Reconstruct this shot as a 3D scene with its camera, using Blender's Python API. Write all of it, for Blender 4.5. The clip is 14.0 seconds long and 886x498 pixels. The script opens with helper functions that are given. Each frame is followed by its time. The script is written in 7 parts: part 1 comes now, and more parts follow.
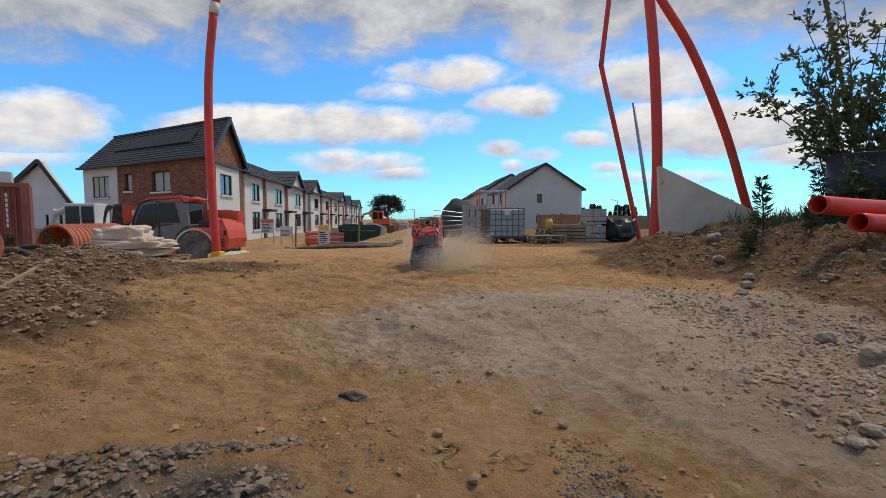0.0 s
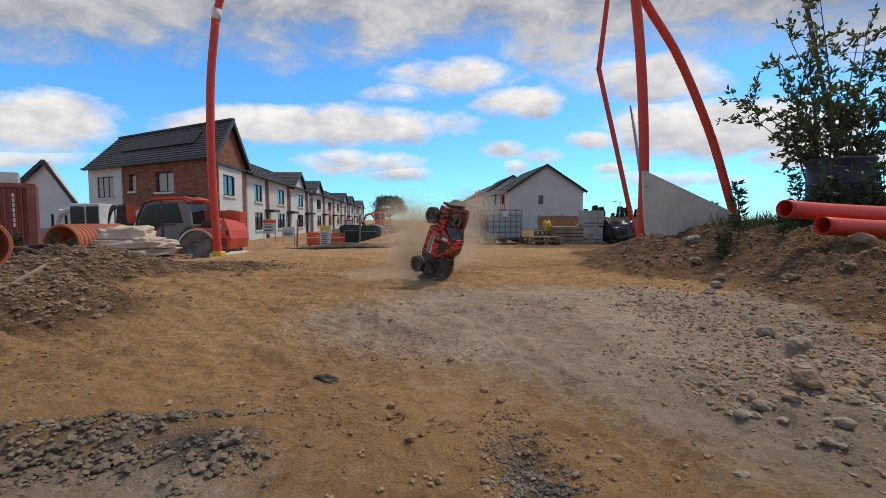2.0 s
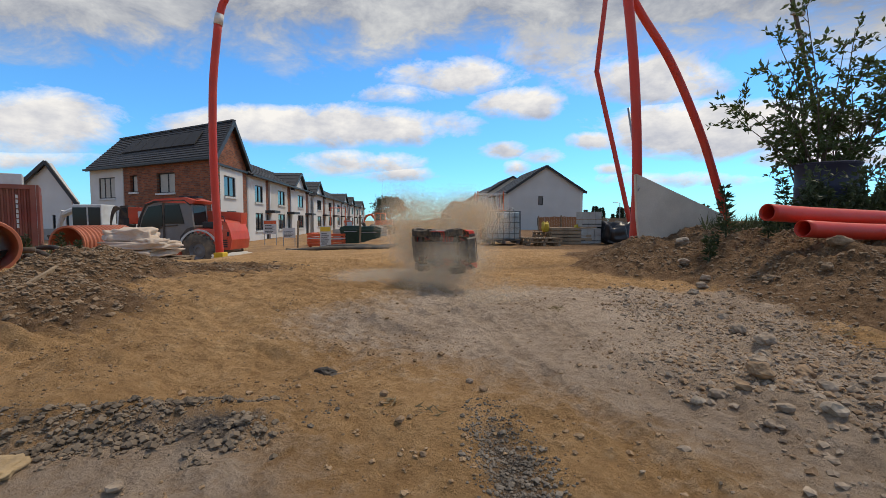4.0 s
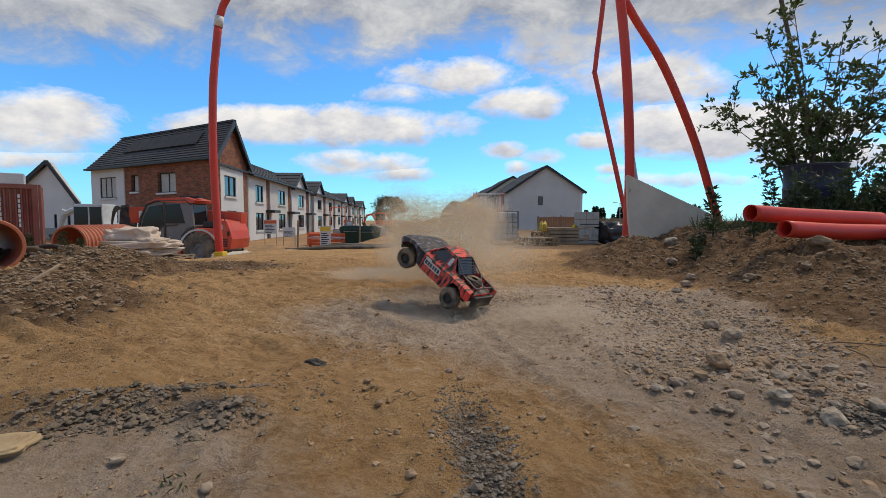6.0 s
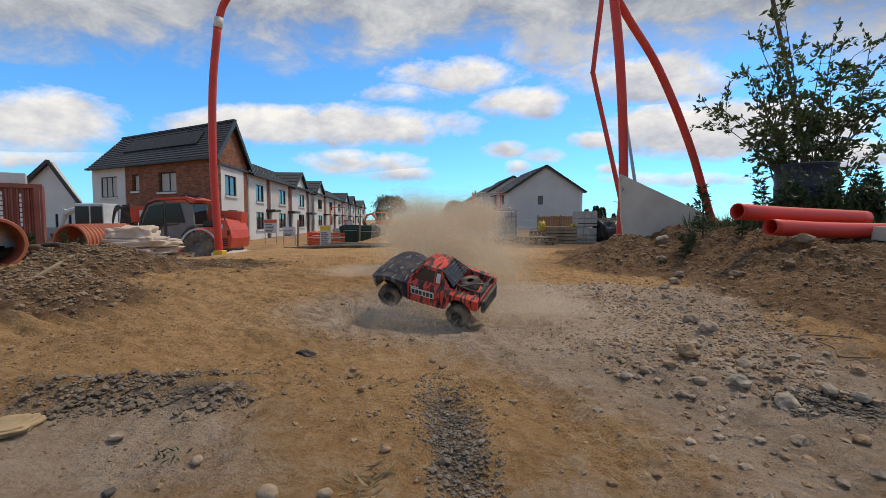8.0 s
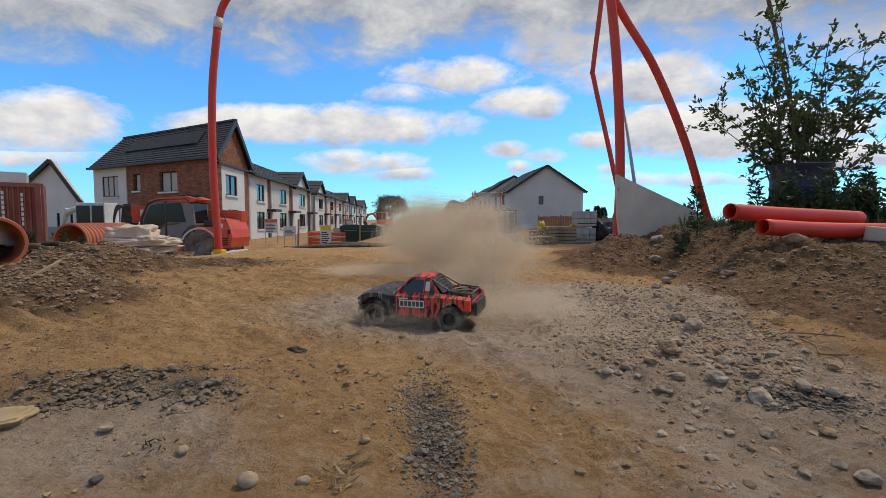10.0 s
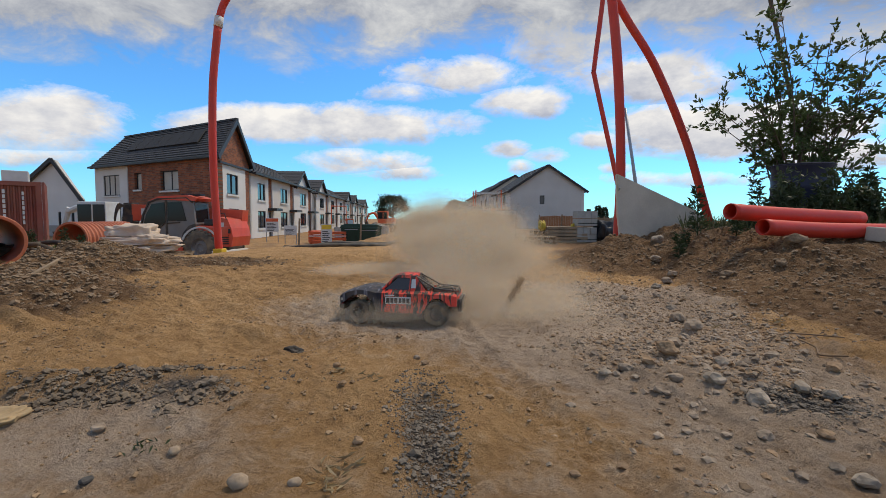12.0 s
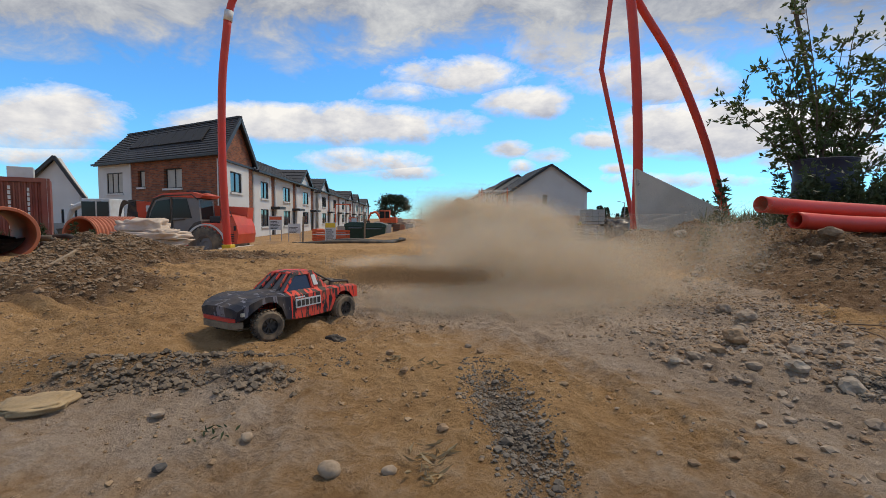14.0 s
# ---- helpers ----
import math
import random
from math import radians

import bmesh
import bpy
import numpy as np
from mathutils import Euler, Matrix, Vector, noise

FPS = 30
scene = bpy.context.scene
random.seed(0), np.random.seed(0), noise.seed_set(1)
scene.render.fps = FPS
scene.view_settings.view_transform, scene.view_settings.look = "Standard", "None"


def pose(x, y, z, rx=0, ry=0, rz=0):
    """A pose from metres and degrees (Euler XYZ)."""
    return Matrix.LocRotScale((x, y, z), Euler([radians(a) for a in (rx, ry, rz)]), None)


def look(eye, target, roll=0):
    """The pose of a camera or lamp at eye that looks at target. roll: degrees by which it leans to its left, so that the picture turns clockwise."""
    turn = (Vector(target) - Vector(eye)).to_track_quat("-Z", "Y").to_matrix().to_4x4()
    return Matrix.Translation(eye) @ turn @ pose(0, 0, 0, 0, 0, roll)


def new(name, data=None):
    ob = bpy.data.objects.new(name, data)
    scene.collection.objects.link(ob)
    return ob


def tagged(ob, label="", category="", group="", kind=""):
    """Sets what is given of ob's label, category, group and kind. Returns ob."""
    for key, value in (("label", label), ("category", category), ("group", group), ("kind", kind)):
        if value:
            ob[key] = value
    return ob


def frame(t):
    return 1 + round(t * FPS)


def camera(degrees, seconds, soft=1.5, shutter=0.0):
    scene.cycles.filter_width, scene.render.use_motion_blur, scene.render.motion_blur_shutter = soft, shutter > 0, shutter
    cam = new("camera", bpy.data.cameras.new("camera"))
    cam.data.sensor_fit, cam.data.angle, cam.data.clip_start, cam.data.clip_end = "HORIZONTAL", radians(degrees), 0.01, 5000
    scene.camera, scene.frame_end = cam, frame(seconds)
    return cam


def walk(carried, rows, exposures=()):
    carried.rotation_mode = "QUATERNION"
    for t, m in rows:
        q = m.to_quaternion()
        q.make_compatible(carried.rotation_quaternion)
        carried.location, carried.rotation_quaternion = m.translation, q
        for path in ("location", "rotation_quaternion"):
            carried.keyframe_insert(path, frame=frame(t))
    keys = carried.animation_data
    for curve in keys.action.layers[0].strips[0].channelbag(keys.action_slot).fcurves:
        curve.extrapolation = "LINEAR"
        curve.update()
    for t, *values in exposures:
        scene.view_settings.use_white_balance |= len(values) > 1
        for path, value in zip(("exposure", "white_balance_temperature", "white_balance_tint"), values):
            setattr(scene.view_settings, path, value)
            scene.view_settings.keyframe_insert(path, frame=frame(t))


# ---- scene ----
cam = camera(88.8, 14.0, soft=0.75)
PATH = [
    (0, (-0.114, 0.167, 0.534), (-0.104, 2.162, 0.402), -0.2),
    (0.5, (-0.02, 0.076, 0.527), (-0.017, 2.072, 0.4), -0.0),
    (1, (0.004, 0.048, 0.524), (0.004, 2.044, 0.398), -0.0),
    (1.5, (0.018, 0.011, 0.531), (0.016, 2.007, 0.405), 0.0),
    (2, (0.028, -0.027, 0.544), (0.026, 1.969, 0.416), -0.0),
    (2.5, (0.041, -0.061, 0.557), (0.038, 1.935, 0.429), -0.0),
    (3, (0.048, -0.097, 0.565), (0.045, 1.899, 0.438), -0.0),
    (5.5, (0.121, -0.263, 0.562), (0.116, 1.733, 0.437), 0.1),
    (6, (0.142, -0.283, 0.565), (0.136, 1.713, 0.439), 0.1),
    (6.5, (0.16, -0.307, 0.564), (0.154, 1.689, 0.438), 0.1),
    (7, (0.179, -0.328, 0.562), (0.172, 1.668, 0.436), 0.1),
    (7.5, (0.196, -0.351, 0.559), (0.187, 1.645, 0.433), 0.1),
    (8, (0.21, -0.368, 0.555), (0.201, 1.628, 0.427), 0.1),
    (10.5, (0.277, -0.406, 0.552), (0.262, 1.589, 0.423), 0.2),
    (11, (0.283, -0.404, 0.553), (0.267, 1.592, 0.422), 0.2),
    (11.5, (0.283, -0.4, 0.553), (0.266, 1.596, 0.422), 0.2),
    (12, (0.282, -0.394, 0.552), (0.264, 1.602, 0.421), 0.3),
    (12.5, (0.278, -0.388, 0.55), (0.259, 1.608, 0.418), 0.3),
    (13, (0.271, -0.378, 0.548), (0.252, 1.618, 0.416), 0.3),
    (13.5, (0.263, -0.363, 0.544), (0.243, 1.633, 0.412), 0.3),
    (13.7, (0.252, -0.36, 0.54), (0.232, 1.636, 0.408), 0.31),
    (13.8, (0.213, -0.351, 0.528), (0.193, 1.645, 0.396), 0.35),
    (13.9, (0.159, -0.338, 0.51), (0.139, 1.658, 0.378), 0.41),
    (14, (0.078, -0.319, 0.483), (0.057, 1.677, 0.351), 0.5),
]
walk(cam, [(t, look(eye, target, roll)) for t, eye, target, roll in PATH], [(0.0, 0.0, 7300, 10), (14.0, 0.0, 7300, 10)])

# ---- light ----
SUN_EL, SUN_AZ = radians(58), radians(52)
world = bpy.data.worlds.new("world")
scene.world = world
world.use_nodes = True


def sky_nodes():
    nt = world.node_tree
    nt.nodes.clear()
    N, L = nt.nodes.new, nt.links.new

    def val(op, a, b=None, c=None, clamp=False):
        n = N("ShaderNodeMath")
        n.operation, n.use_clamp = op, clamp
        for i, v in enumerate((a, b, c)):
            if v is None:
                continue
            if isinstance(v, (int, float)):
                n.inputs[i].default_value = v
            else:
                L(v, n.inputs[i])
        return n.outputs[0]

    sky = N("ShaderNodeTexSky")
    sky.sky_type, sky.sun_disc = "NISHITA", False
    sky.sun_elevation, sky.sun_rotation = SUN_EL, SUN_AZ
    sky.air_density, sky.dust_density, sky.ozone_density = 1.0, 0.3, 3.0
    co = N("ShaderNodeTexCoord")
    sep = N("ShaderNodeSeparateXYZ")
    L(co.outputs["Generated"], sep.inputs[0])
    x, y, z = sep.outputs
    front = val("MULTIPLY", val("SUBTRACT", y, 0.15), 6.0, clamp=True)
    yy = val("MAXIMUM", y, 0.15)
    u, v = val("DIVIDE", x, yy), val("DIVIDE", z, yy)

    def noise_at(scale, detail, rough, offset=0.0, dist=0.0):
        n = N("ShaderNodeTexNoise")
        n.inputs["Scale"].default_value, n.inputs["Detail"].default_value = scale, detail
        n.inputs["Roughness"].default_value, n.inputs["Distortion"].default_value = rough, dist
        m = N("ShaderNodeMapping")
        m.inputs["Location"].default_value = (offset, offset * 0.7, 0)
        m.inputs["Scale"].default_value = (1, 1, 1.9)
        L(co.outputs["Generated"], m.inputs[0])
        L(m.outputs[0], n.inputs["Vector"])
        return n.outputs[0]

    fine = noise_at(8, 12, 0.66, 3.1, 0.3)
    broad = noise_at(2.6, 6, 0.55, 7.7)
    edge = val("SUBTRACT", fine, 0.5)
    # single fair-weather clouds: bearing and height as tangents, half width, half height, weight
    clouds = [(0.165, 0.253, 0.095, 0.034, 1.25), (0.02, 0.313, 0.14, 0.04, 1.1), (-0.30, 0.205, 0.33, 0.046, 1.25),
              (-0.22, 0.122, 0.14, 0.030, 0.9), (0.215, 0.137, 0.05, 0.018, 0.9), (0.125, 0.153, 0.055, 0.02, 0.9),
              (0.33, 0.175, 0.055, 0.02, 1.0), (0.36, 0.113, 0.04, 0.012, 0.9), (0.165, 0.115, 0.035, 0.018, 0.9),
              (0.45, 0.305, 0.17, 0.055, 1.4), (0.62, 0.20, 0.28, 0.062, 1.6), (0.84, 0.145, 0.2, 0.035, 1.2),
              (0.21, 0.37, 0.10, 0.045, 0.9), (-0.88, 0.215, 0.2, 0.075, 1.4), (-0.9, 0.135, 0.2, 0.02, 0.7),
              (-0.08, 0.275, 0.10, 0.022, 0.8), (-0.15, 0.10, 0.12, 0.016, 0.6), (0.5, 0.09, 0.25, 0.014, 0.5)]
    total, lift = None, None
    for cu, cv, ru, rv, w in clouds:
        du, dv = val("DIVIDE", val("SUBTRACT", u, cu), ru), val("DIVIDE", val("SUBTRACT", v, cv), rv)
        r = val("ADD", val("MULTIPLY", du, du), val("MULTIPLY", dv, dv))
        m = val("MULTIPLY", val("SUBTRACT", 1.35, r), w)
        if total is None:
            total, lift = m, dv
        else:
            first = val("GREATER_THAN", m, total)
            lift = val("ADD", lift, val("MULTIPLY", first, val("SUBTRACT", dv, lift)))
            total = val("MAXIMUM", total, m)
    total = val("ADD", total, val("MULTIPLY", edge, 4.5))
    cumulus = val("MULTIPLY", val("MULTIPLY", val("SUBTRACT", total, 0.1), 0.9, clamp=True), front)
    # the grey deck overhead, and all round outside the view
    deck = val("MULTIPLY", val("ADD", val("SUBTRACT", v, 0.315), val("ADD", val("MULTIPLY", edge, 0.35), val("MULTIPLY", val("SUBTRACT", broad, 0.5), 0.35))), 8.0, clamp=True)
    deck = val("MULTIPLY", deck, front)
    behind = val("MULTIPLY", val("SUBTRACT", 1.0, front), val("MULTIPLY", val("ADD", val("SUBTRACT", broad, 0.38), val("MULTIPLY", edge, 0.4)), 6.0, clamp=True))
    grey = val("MAXIMUM", deck, behind)

    def mix(fac, a, b):
        n = N("ShaderNodeMix")
        n.data_type = "RGBA"
        for s, q in ((0, fac), (6, a), (7, b)):
            if isinstance(q, tuple):
                n.inputs[s].default_value = q
            else:
                L(q, n.inputs[s])
        return n.outputs[2]

    tint = N("ShaderNodeMix")
    tint.data_type, tint.blend_type = "RGBA", "MULTIPLY"
    tint.inputs[0].default_value = 1.0
    L(sky.outputs[0], tint.inputs[6])
    tint.inputs[7].default_value = SKY_TINT
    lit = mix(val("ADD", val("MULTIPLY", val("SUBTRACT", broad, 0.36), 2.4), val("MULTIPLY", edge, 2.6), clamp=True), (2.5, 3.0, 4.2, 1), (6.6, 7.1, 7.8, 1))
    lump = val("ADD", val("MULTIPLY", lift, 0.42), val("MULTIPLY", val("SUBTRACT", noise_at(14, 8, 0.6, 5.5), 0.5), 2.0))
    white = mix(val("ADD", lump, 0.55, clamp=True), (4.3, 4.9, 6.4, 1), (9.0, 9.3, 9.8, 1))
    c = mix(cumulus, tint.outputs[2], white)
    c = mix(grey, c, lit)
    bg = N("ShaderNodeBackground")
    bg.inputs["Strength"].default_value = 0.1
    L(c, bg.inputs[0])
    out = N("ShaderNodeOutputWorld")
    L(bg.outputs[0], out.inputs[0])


SKY_TINT = (0.58, 1.42, 2.15, 1)
sky_nodes()
sun = new("sun", bpy.data.lights.new("sun", "SUN"))
sun.data.energy, sun.data.angle, sun.data.color = 2.3, radians(9), (1.0, 0.92, 0.80)
sun.matrix_world = look((0, 0, 0), (-math.sin(SUN_AZ) * math.cos(SUN_EL), -math.cos(SUN_AZ) * math.cos(SUN_EL), -math.sin(SUN_EL)))


# ---- materials ----
def mat(name, base, rough=0.7, var=0.25, scale=8.0, bump=0.15, metal=0.0, base2=None, fine=60.0, dirt=None, coat=0.0):
    """Two scales of colour variation, a fine relief, and dust of the given strength in broad stains."""
    m = bpy.data.materials.new(name)
    m.use_nodes = True
    nt = m.node_tree
    N, L = nt.nodes.new, nt.links.new
    b = nt.nodes["Principled BSDF"]
    b.inputs["Roughness"].default_value, b.inputs["Metallic"].default_value = rough, metal
    b.inputs["Coat Weight"].default_value = coat
    co = N("ShaderNodeTexCoord")
    n1, n2 = N("ShaderNodeTexNoise"), N("ShaderNodeTexNoise")
    for n, s, d in ((n1, scale, 6), (n2, fine, 4)):
        n.inputs["Scale"].default_value, n.inputs["Detail"].default_value = s, d
        L(co.outputs["Object"], n.inputs["Vector"])
    add = N("ShaderNodeMath")
    add.operation = "MULTIPLY_ADD"
    L(n2.outputs[0], add.inputs[0])
    add.inputs[1].default_value = 0.4
    L(n1.outputs[0], add.inputs[2])
    ramp = N("ShaderNodeValToRGB")
    lo = [c * (1 - var) for c in base]
    hi = [min(1, c * (1 + var)) for c in (base2 or base)]
    ramp.color_ramp.elements[0].color, ramp.color_ramp.elements[1].color = (*lo, 1), (*hi, 1)
    ramp.color_ramp.elements[0].position, ramp.color_ramp.elements[1].position = 0.45, 0.95
    L(add.outputs[0], ramp.inputs[0])
    col = ramp.outputs[0]
    if dirt:
        mx = N("ShaderNodeMix")
        mx.data_type = "RGBA"
        n3 = N("ShaderNodeTexNoise")
        n3.inputs["Scale"].default_value, n3.inputs["Detail"].default_value = scale * 0.6, 8
        L(co.outputs["Object"], n3.inputs["Vector"])
        r3 = N("ShaderNodeMapRange")
        r3.inputs[1].default_value, r3.inputs[2].default_value, r3.inputs[4].default_value = 0.4, 0.7, dirt
        L(n3.outputs[0], r3.inputs[0])
        L(r3.outputs[0], mx.inputs[0])
        L(col, mx.inputs[6])
        mx.inputs[7].default_value = (0.32, 0.23, 0.14, 1)
        col = mx.outputs[2]
    L(col, b.inputs["Base Color"])
    if bump:
        bp_ = N("ShaderNodeBump")
        bp_.inputs["Strength"].default_value, bp_.inputs["Distance"].default_value = bump, 0.3 / fine
        L(n2.outputs[0], bp_.inputs["Height"])
        L(bp_.outputs[0], b.inputs["Normal"])
    return m


def brick_mat(name):
    m = bpy.data.materials.new(name)
    m.use_nodes = True
    nt = m.node_tree
    N, L = nt.nodes.new, nt.links.new
    b = nt.nodes["Principled BSDF"]
    b.inputs["Roughness"].default_value = 0.85
    co, mp, t = N("ShaderNodeTexCoord"), N("ShaderNodeMapping"), N("ShaderNodeTexBrick")
    mp.inputs["Rotation"].default_value = (radians(90), 0, 0)
    L(co.outputs["Object"], mp.inputs[0])
    L(mp.outputs[0], t.inputs[0])
    t.inputs["Color1"].default_value, t.inputs["Color2"].default_value = (0.33, 0.095, 0.035, 1), (0.14, 0.042, 0.022, 1)
    t.inputs["Mortar"].default_value = (0.15, 0.105, 0.075, 1)
    t.inputs["Scale"].default_value, t.inputs["Mortar Size"].default_value = 1.0, 0.012
    t.inputs["Brick Width"].default_value, t.inputs["Row Height"].default_value = 0.33, 0.11
    n = N("ShaderNodeTexNoise")
    n.inputs["Scale"].default_value, n.inputs["Detail"].default_value = 1.3, 5
    L(co.outputs["Object"], n.inputs["Vector"])
    mx = N("ShaderNodeMix")
    mx.data_type, mx.blend_type = "RGBA", "OVERLAY"
    mx.inputs[0].default_value = 0.6
    L(t.outputs[0], mx.inputs[6])
    L(n.outputs[0], mx.inputs[7])
    L(mx.outputs[2], b.inputs["Base Color"])
    bp_ = N("ShaderNodeBump")
    bp_.inputs["Strength"].default_value, bp_.inputs["Distance"].default_value = 0.4, 0.01
    L(t.outputs["Fac"], bp_.inputs["Height"])
    bp_.invert = True
    L(bp_.outputs[0], b.inputs["Normal"])
    return m


def ground_mat():
    m = bpy.data.materials.new("soil")
    m.use_nodes = True
    nt = m.node_tree
    N, L = nt.nodes.new, nt.links.new
    b = nt.nodes["Principled BSDF"]
    b.inputs["Roughness"].default_value = 0.95
    b.inputs["Specular IOR Level"].default_value = 0.15
    co = N("ShaderNodeTexCoord")

    def noise_node(scale, detail=6, rough=0.6):
        n = N("ShaderNodeTexNoise")
        n.inputs["Scale"].default_value, n.inputs["Detail"].default_value, n.inputs["Roughness"].default_value = scale, detail, rough
        L(co.outputs["Object"], n.inputs["Vector"])
        return n.outputs[0]

    def ramp(fac, stops):
        r = N("ShaderNodeValToRGB")
        while len(r.color_ramp.elements) < len(stops):
            r.color_ramp.elements.new(0.5)
        for e, (p, c) in zip(r.color_ramp.elements, stops):
            e.position, e.color = p, (*c, 1)
        L(fac, r.inputs[0])
        return r.outputs[0]

    def mix(fac, a, c, mode="MIX"):
        n = N("ShaderNodeMix")
        n.data_type, n.blend_type = "RGBA", mode
        for s, q in ((0, fac), (6, a), (7, c)):
            if isinstance(q, (float, tuple)):
                n.inputs[s].default_value = q
            else:
                L(q, n.inputs[s])
        return n.outputs[2]

    big, mid, grain = noise_node(1.3, 8), noise_node(11, 10, 0.72), noise_node(75, 8, 0.75)
    sand = ramp(mid, [(0.3, (0.336, 0.187, 0.079)), (0.5, (0.465, 0.275, 0.124)), (0.72, (0.559, 0.353, 0.180))])
    grey = ramp(mid, [(0.3, (0.382, 0.279, 0.194)), (0.5, (0.466, 0.350, 0.251)), (0.72, (0.532, 0.412, 0.309))])
    dark = ramp(grain, [(0.35, (0.051, 0.043, 0.038)), (0.55, (0.128, 0.106, 0.089)), (0.7, (0.230, 0.195, 0.170))])
    brown = ramp(mid, [(0.3, (0.098, 0.053, 0.025)), (0.5, (0.197, 0.115, 0.060)), (0.7, (0.320, 0.200, 0.115))])
    at = N("ShaderNodeAttribute")
    at.attribute_name = "soil_mix"
    sep = N("ShaderNodeSeparateColor")
    L(at.outputs["Color"], sep.inputs[0])

    def edge(w):
        r = N("ShaderNodeMath")
        r.operation = "MULTIPLY_ADD"
        L(mid, r.inputs[0])
        r.inputs[1].default_value = 1.1
        s = N("ShaderNodeMath")
        s.operation = "SUBTRACT"
        L(w, s.inputs[0])
        s.inputs[1].default_value = 0.55
        L(s.outputs[0], r.inputs[2])
        k = N("ShaderNodeMapRange")
        k.inputs[1].default_value, k.inputs[2].default_value = 0.3, 0.75
        L(r.outputs[0], k.inputs[0])
        return k.outputs[0]

    c = mix(edge(sep.outputs[0]), sand, grey)
    c = mix(edge(sep.outputs[2]), c, brown)
    c = mix(edge(sep.outputs[1]), c, dark)
    c = mix(0.22, c, ramp(grain, [(0.3, (0.25, 0.25, 0.25)), (0.5, (0.5, 0.5, 0.5)), (0.68, (0.74, 0.74, 0.74))]), "OVERLAY")
    c = mix(0.7, c, ramp(big, [(0.33, (0.40, 0.385, 0.375)), (0.52, (0.53, 0.53, 0.53)), (0.68, (0.64, 0.65, 0.67))]), "OVERLAY")
    L(c, b.inputs["Base Color"])
    bp_ = N("ShaderNodeBump")
    bp_.inputs["Strength"].default_value, bp_.inputs["Distance"].default_value = 0.7, 0.006
    L(grain, bp_.inputs["Height"])
    b2 = N("ShaderNodeBump")
    b2.inputs["Strength"].default_value, b2.inputs["Distance"].default_value = 1.0, 0.075
    L(mid, b2.inputs["Height"])
    L(bp_.outputs[0], b2.inputs["Normal"])
    L(b2.outputs[0], b.inputs["Normal"])
    return m


def glass_mat(name, tint, rough=0.05, gloss=0.8):
    m = bpy.data.materials.new(name)
    m.use_nodes = True
    b = m.node_tree.nodes["Principled BSDF"]
    b.inputs["Base Color"].default_value = (*tint, 1)
    b.inputs["Roughness"].default_value = rough
    b.inputs["Specular IOR Level"].default_value = gloss
    return m


RENDER = mat("white_render", (0.62, 0.62, 0.61), 0.9, 0.06, 0.7, 0.1, fine=30, dirt=0.08)
RENDER_DARKER = mat("darker_render", (0.56, 0.55, 0.52), 0.9, 0.07, 0.6, 0.1, fine=30, dirt=0.12)
PLINTH = mat("plinth", (0.3, 0.29, 0.27), 0.9, 0.15, 2)
BRICK = brick_mat("red_brick")
SLATE = mat("slate", (0.035, 0.036, 0.04), 0.6, 0.35, 3, 0.2, fine=25)
SOLAR = mat("solar_glass", (0.012, 0.012, 0.014), 0.65, 0.3, 2, 0)
DARK = mat("dark_frame", (0.015, 0.015, 0.017), 0.5, 0.2, 4, 0)
FASCIA = mat("fascia", (0.02, 0.02, 0.022), 0.5, 0.2, 4, 0)
PANE = glass_mat("window_glass", (0.03, 0.035, 0.045))
WHITE_TRIM = mat("white_trim", (0.6, 0.6, 0.58), 0.7, 0.08, 6, 0.05)
PALE_SHEET = mat("blind", (0.45, 0.44, 0.4), 0.9, 0.1, 3, 0)
RED_PIPE = mat("red_duct_plastic", (0.58, 0.034, 0.016), 0.5, 0.16, 2.5, 0.04, fine=90, dirt=0.10)
ORANGE_PIPE = mat("orange_sewer_plastic", (0.5, 0.115, 0.045), 0.55, 0.2, 3, 0.05, dirt=0.3)
CONCRETE = mat("concrete", (0.56, 0.50, 0.41), 0.9, 0.16, 3.5, 0.3, fine=70, dirt=0.25)
BLOCK = mat("concrete_block", (0.36, 0.35, 0.32), 0.95, 0.15, 5, 0.3, dirt=0.2)
WOOD = mat("pallet_wood", (0.26, 0.185, 0.115), 0.85, 0.35, 5, 0.3, fine=40, dirt=0.2)
FENCE_WOOD = mat("fence_wood", (0.34, 0.15, 0.06), 0.8, 0.25, 1.2, 0.2)
SOIL = ground_mat()
EARTH = mat("dug_earth", (0.17, 0.11, 0.065), 0.95, 0.4, 2, 0.5, fine=12)
RUBBLE = mat("rubble", (0.30, 0.24, 0.18), 0.95, 0.4, 2, 0.5, fine=12)


# ---- mesh helpers ----
def mesh(name, bm, material, smooth=False):
    bmesh.ops.recalc_face_normals(bm, faces=bm.faces)
    me = bpy.data.meshes.new(name)
    bm.to_mesh(me)
    bm.free()
    me.materials.append(material)
    if smooth:
        me.polygons.foreach_set("use_smooth", [True] * len(me.polygons))
    return me


def part(name, bm, material, parent=None, label="", smooth=False):
    ob = new(name, mesh(name, bm, material, smooth))
    ob.parent = parent
    if label:
        tagged(ob, label)
    return ob


def thing(name, label, category, m=None, group="", kind=""):
    """An Empty that carries the parts of a thing."""
    ob = new(name)
    ob.empty_display_size = 0.1
    if m is not None:
        ob.matrix_basis = m
    return tagged(ob, label, category, group, kind)


def single(name, bm, material, label, category, m=None, group="", kind="", smooth=False):
    ob = part(name, bm, material, None, "", smooth)
    if m is not None:
        ob.matrix_basis = m
    return tagged(ob, label, category, group, kind)


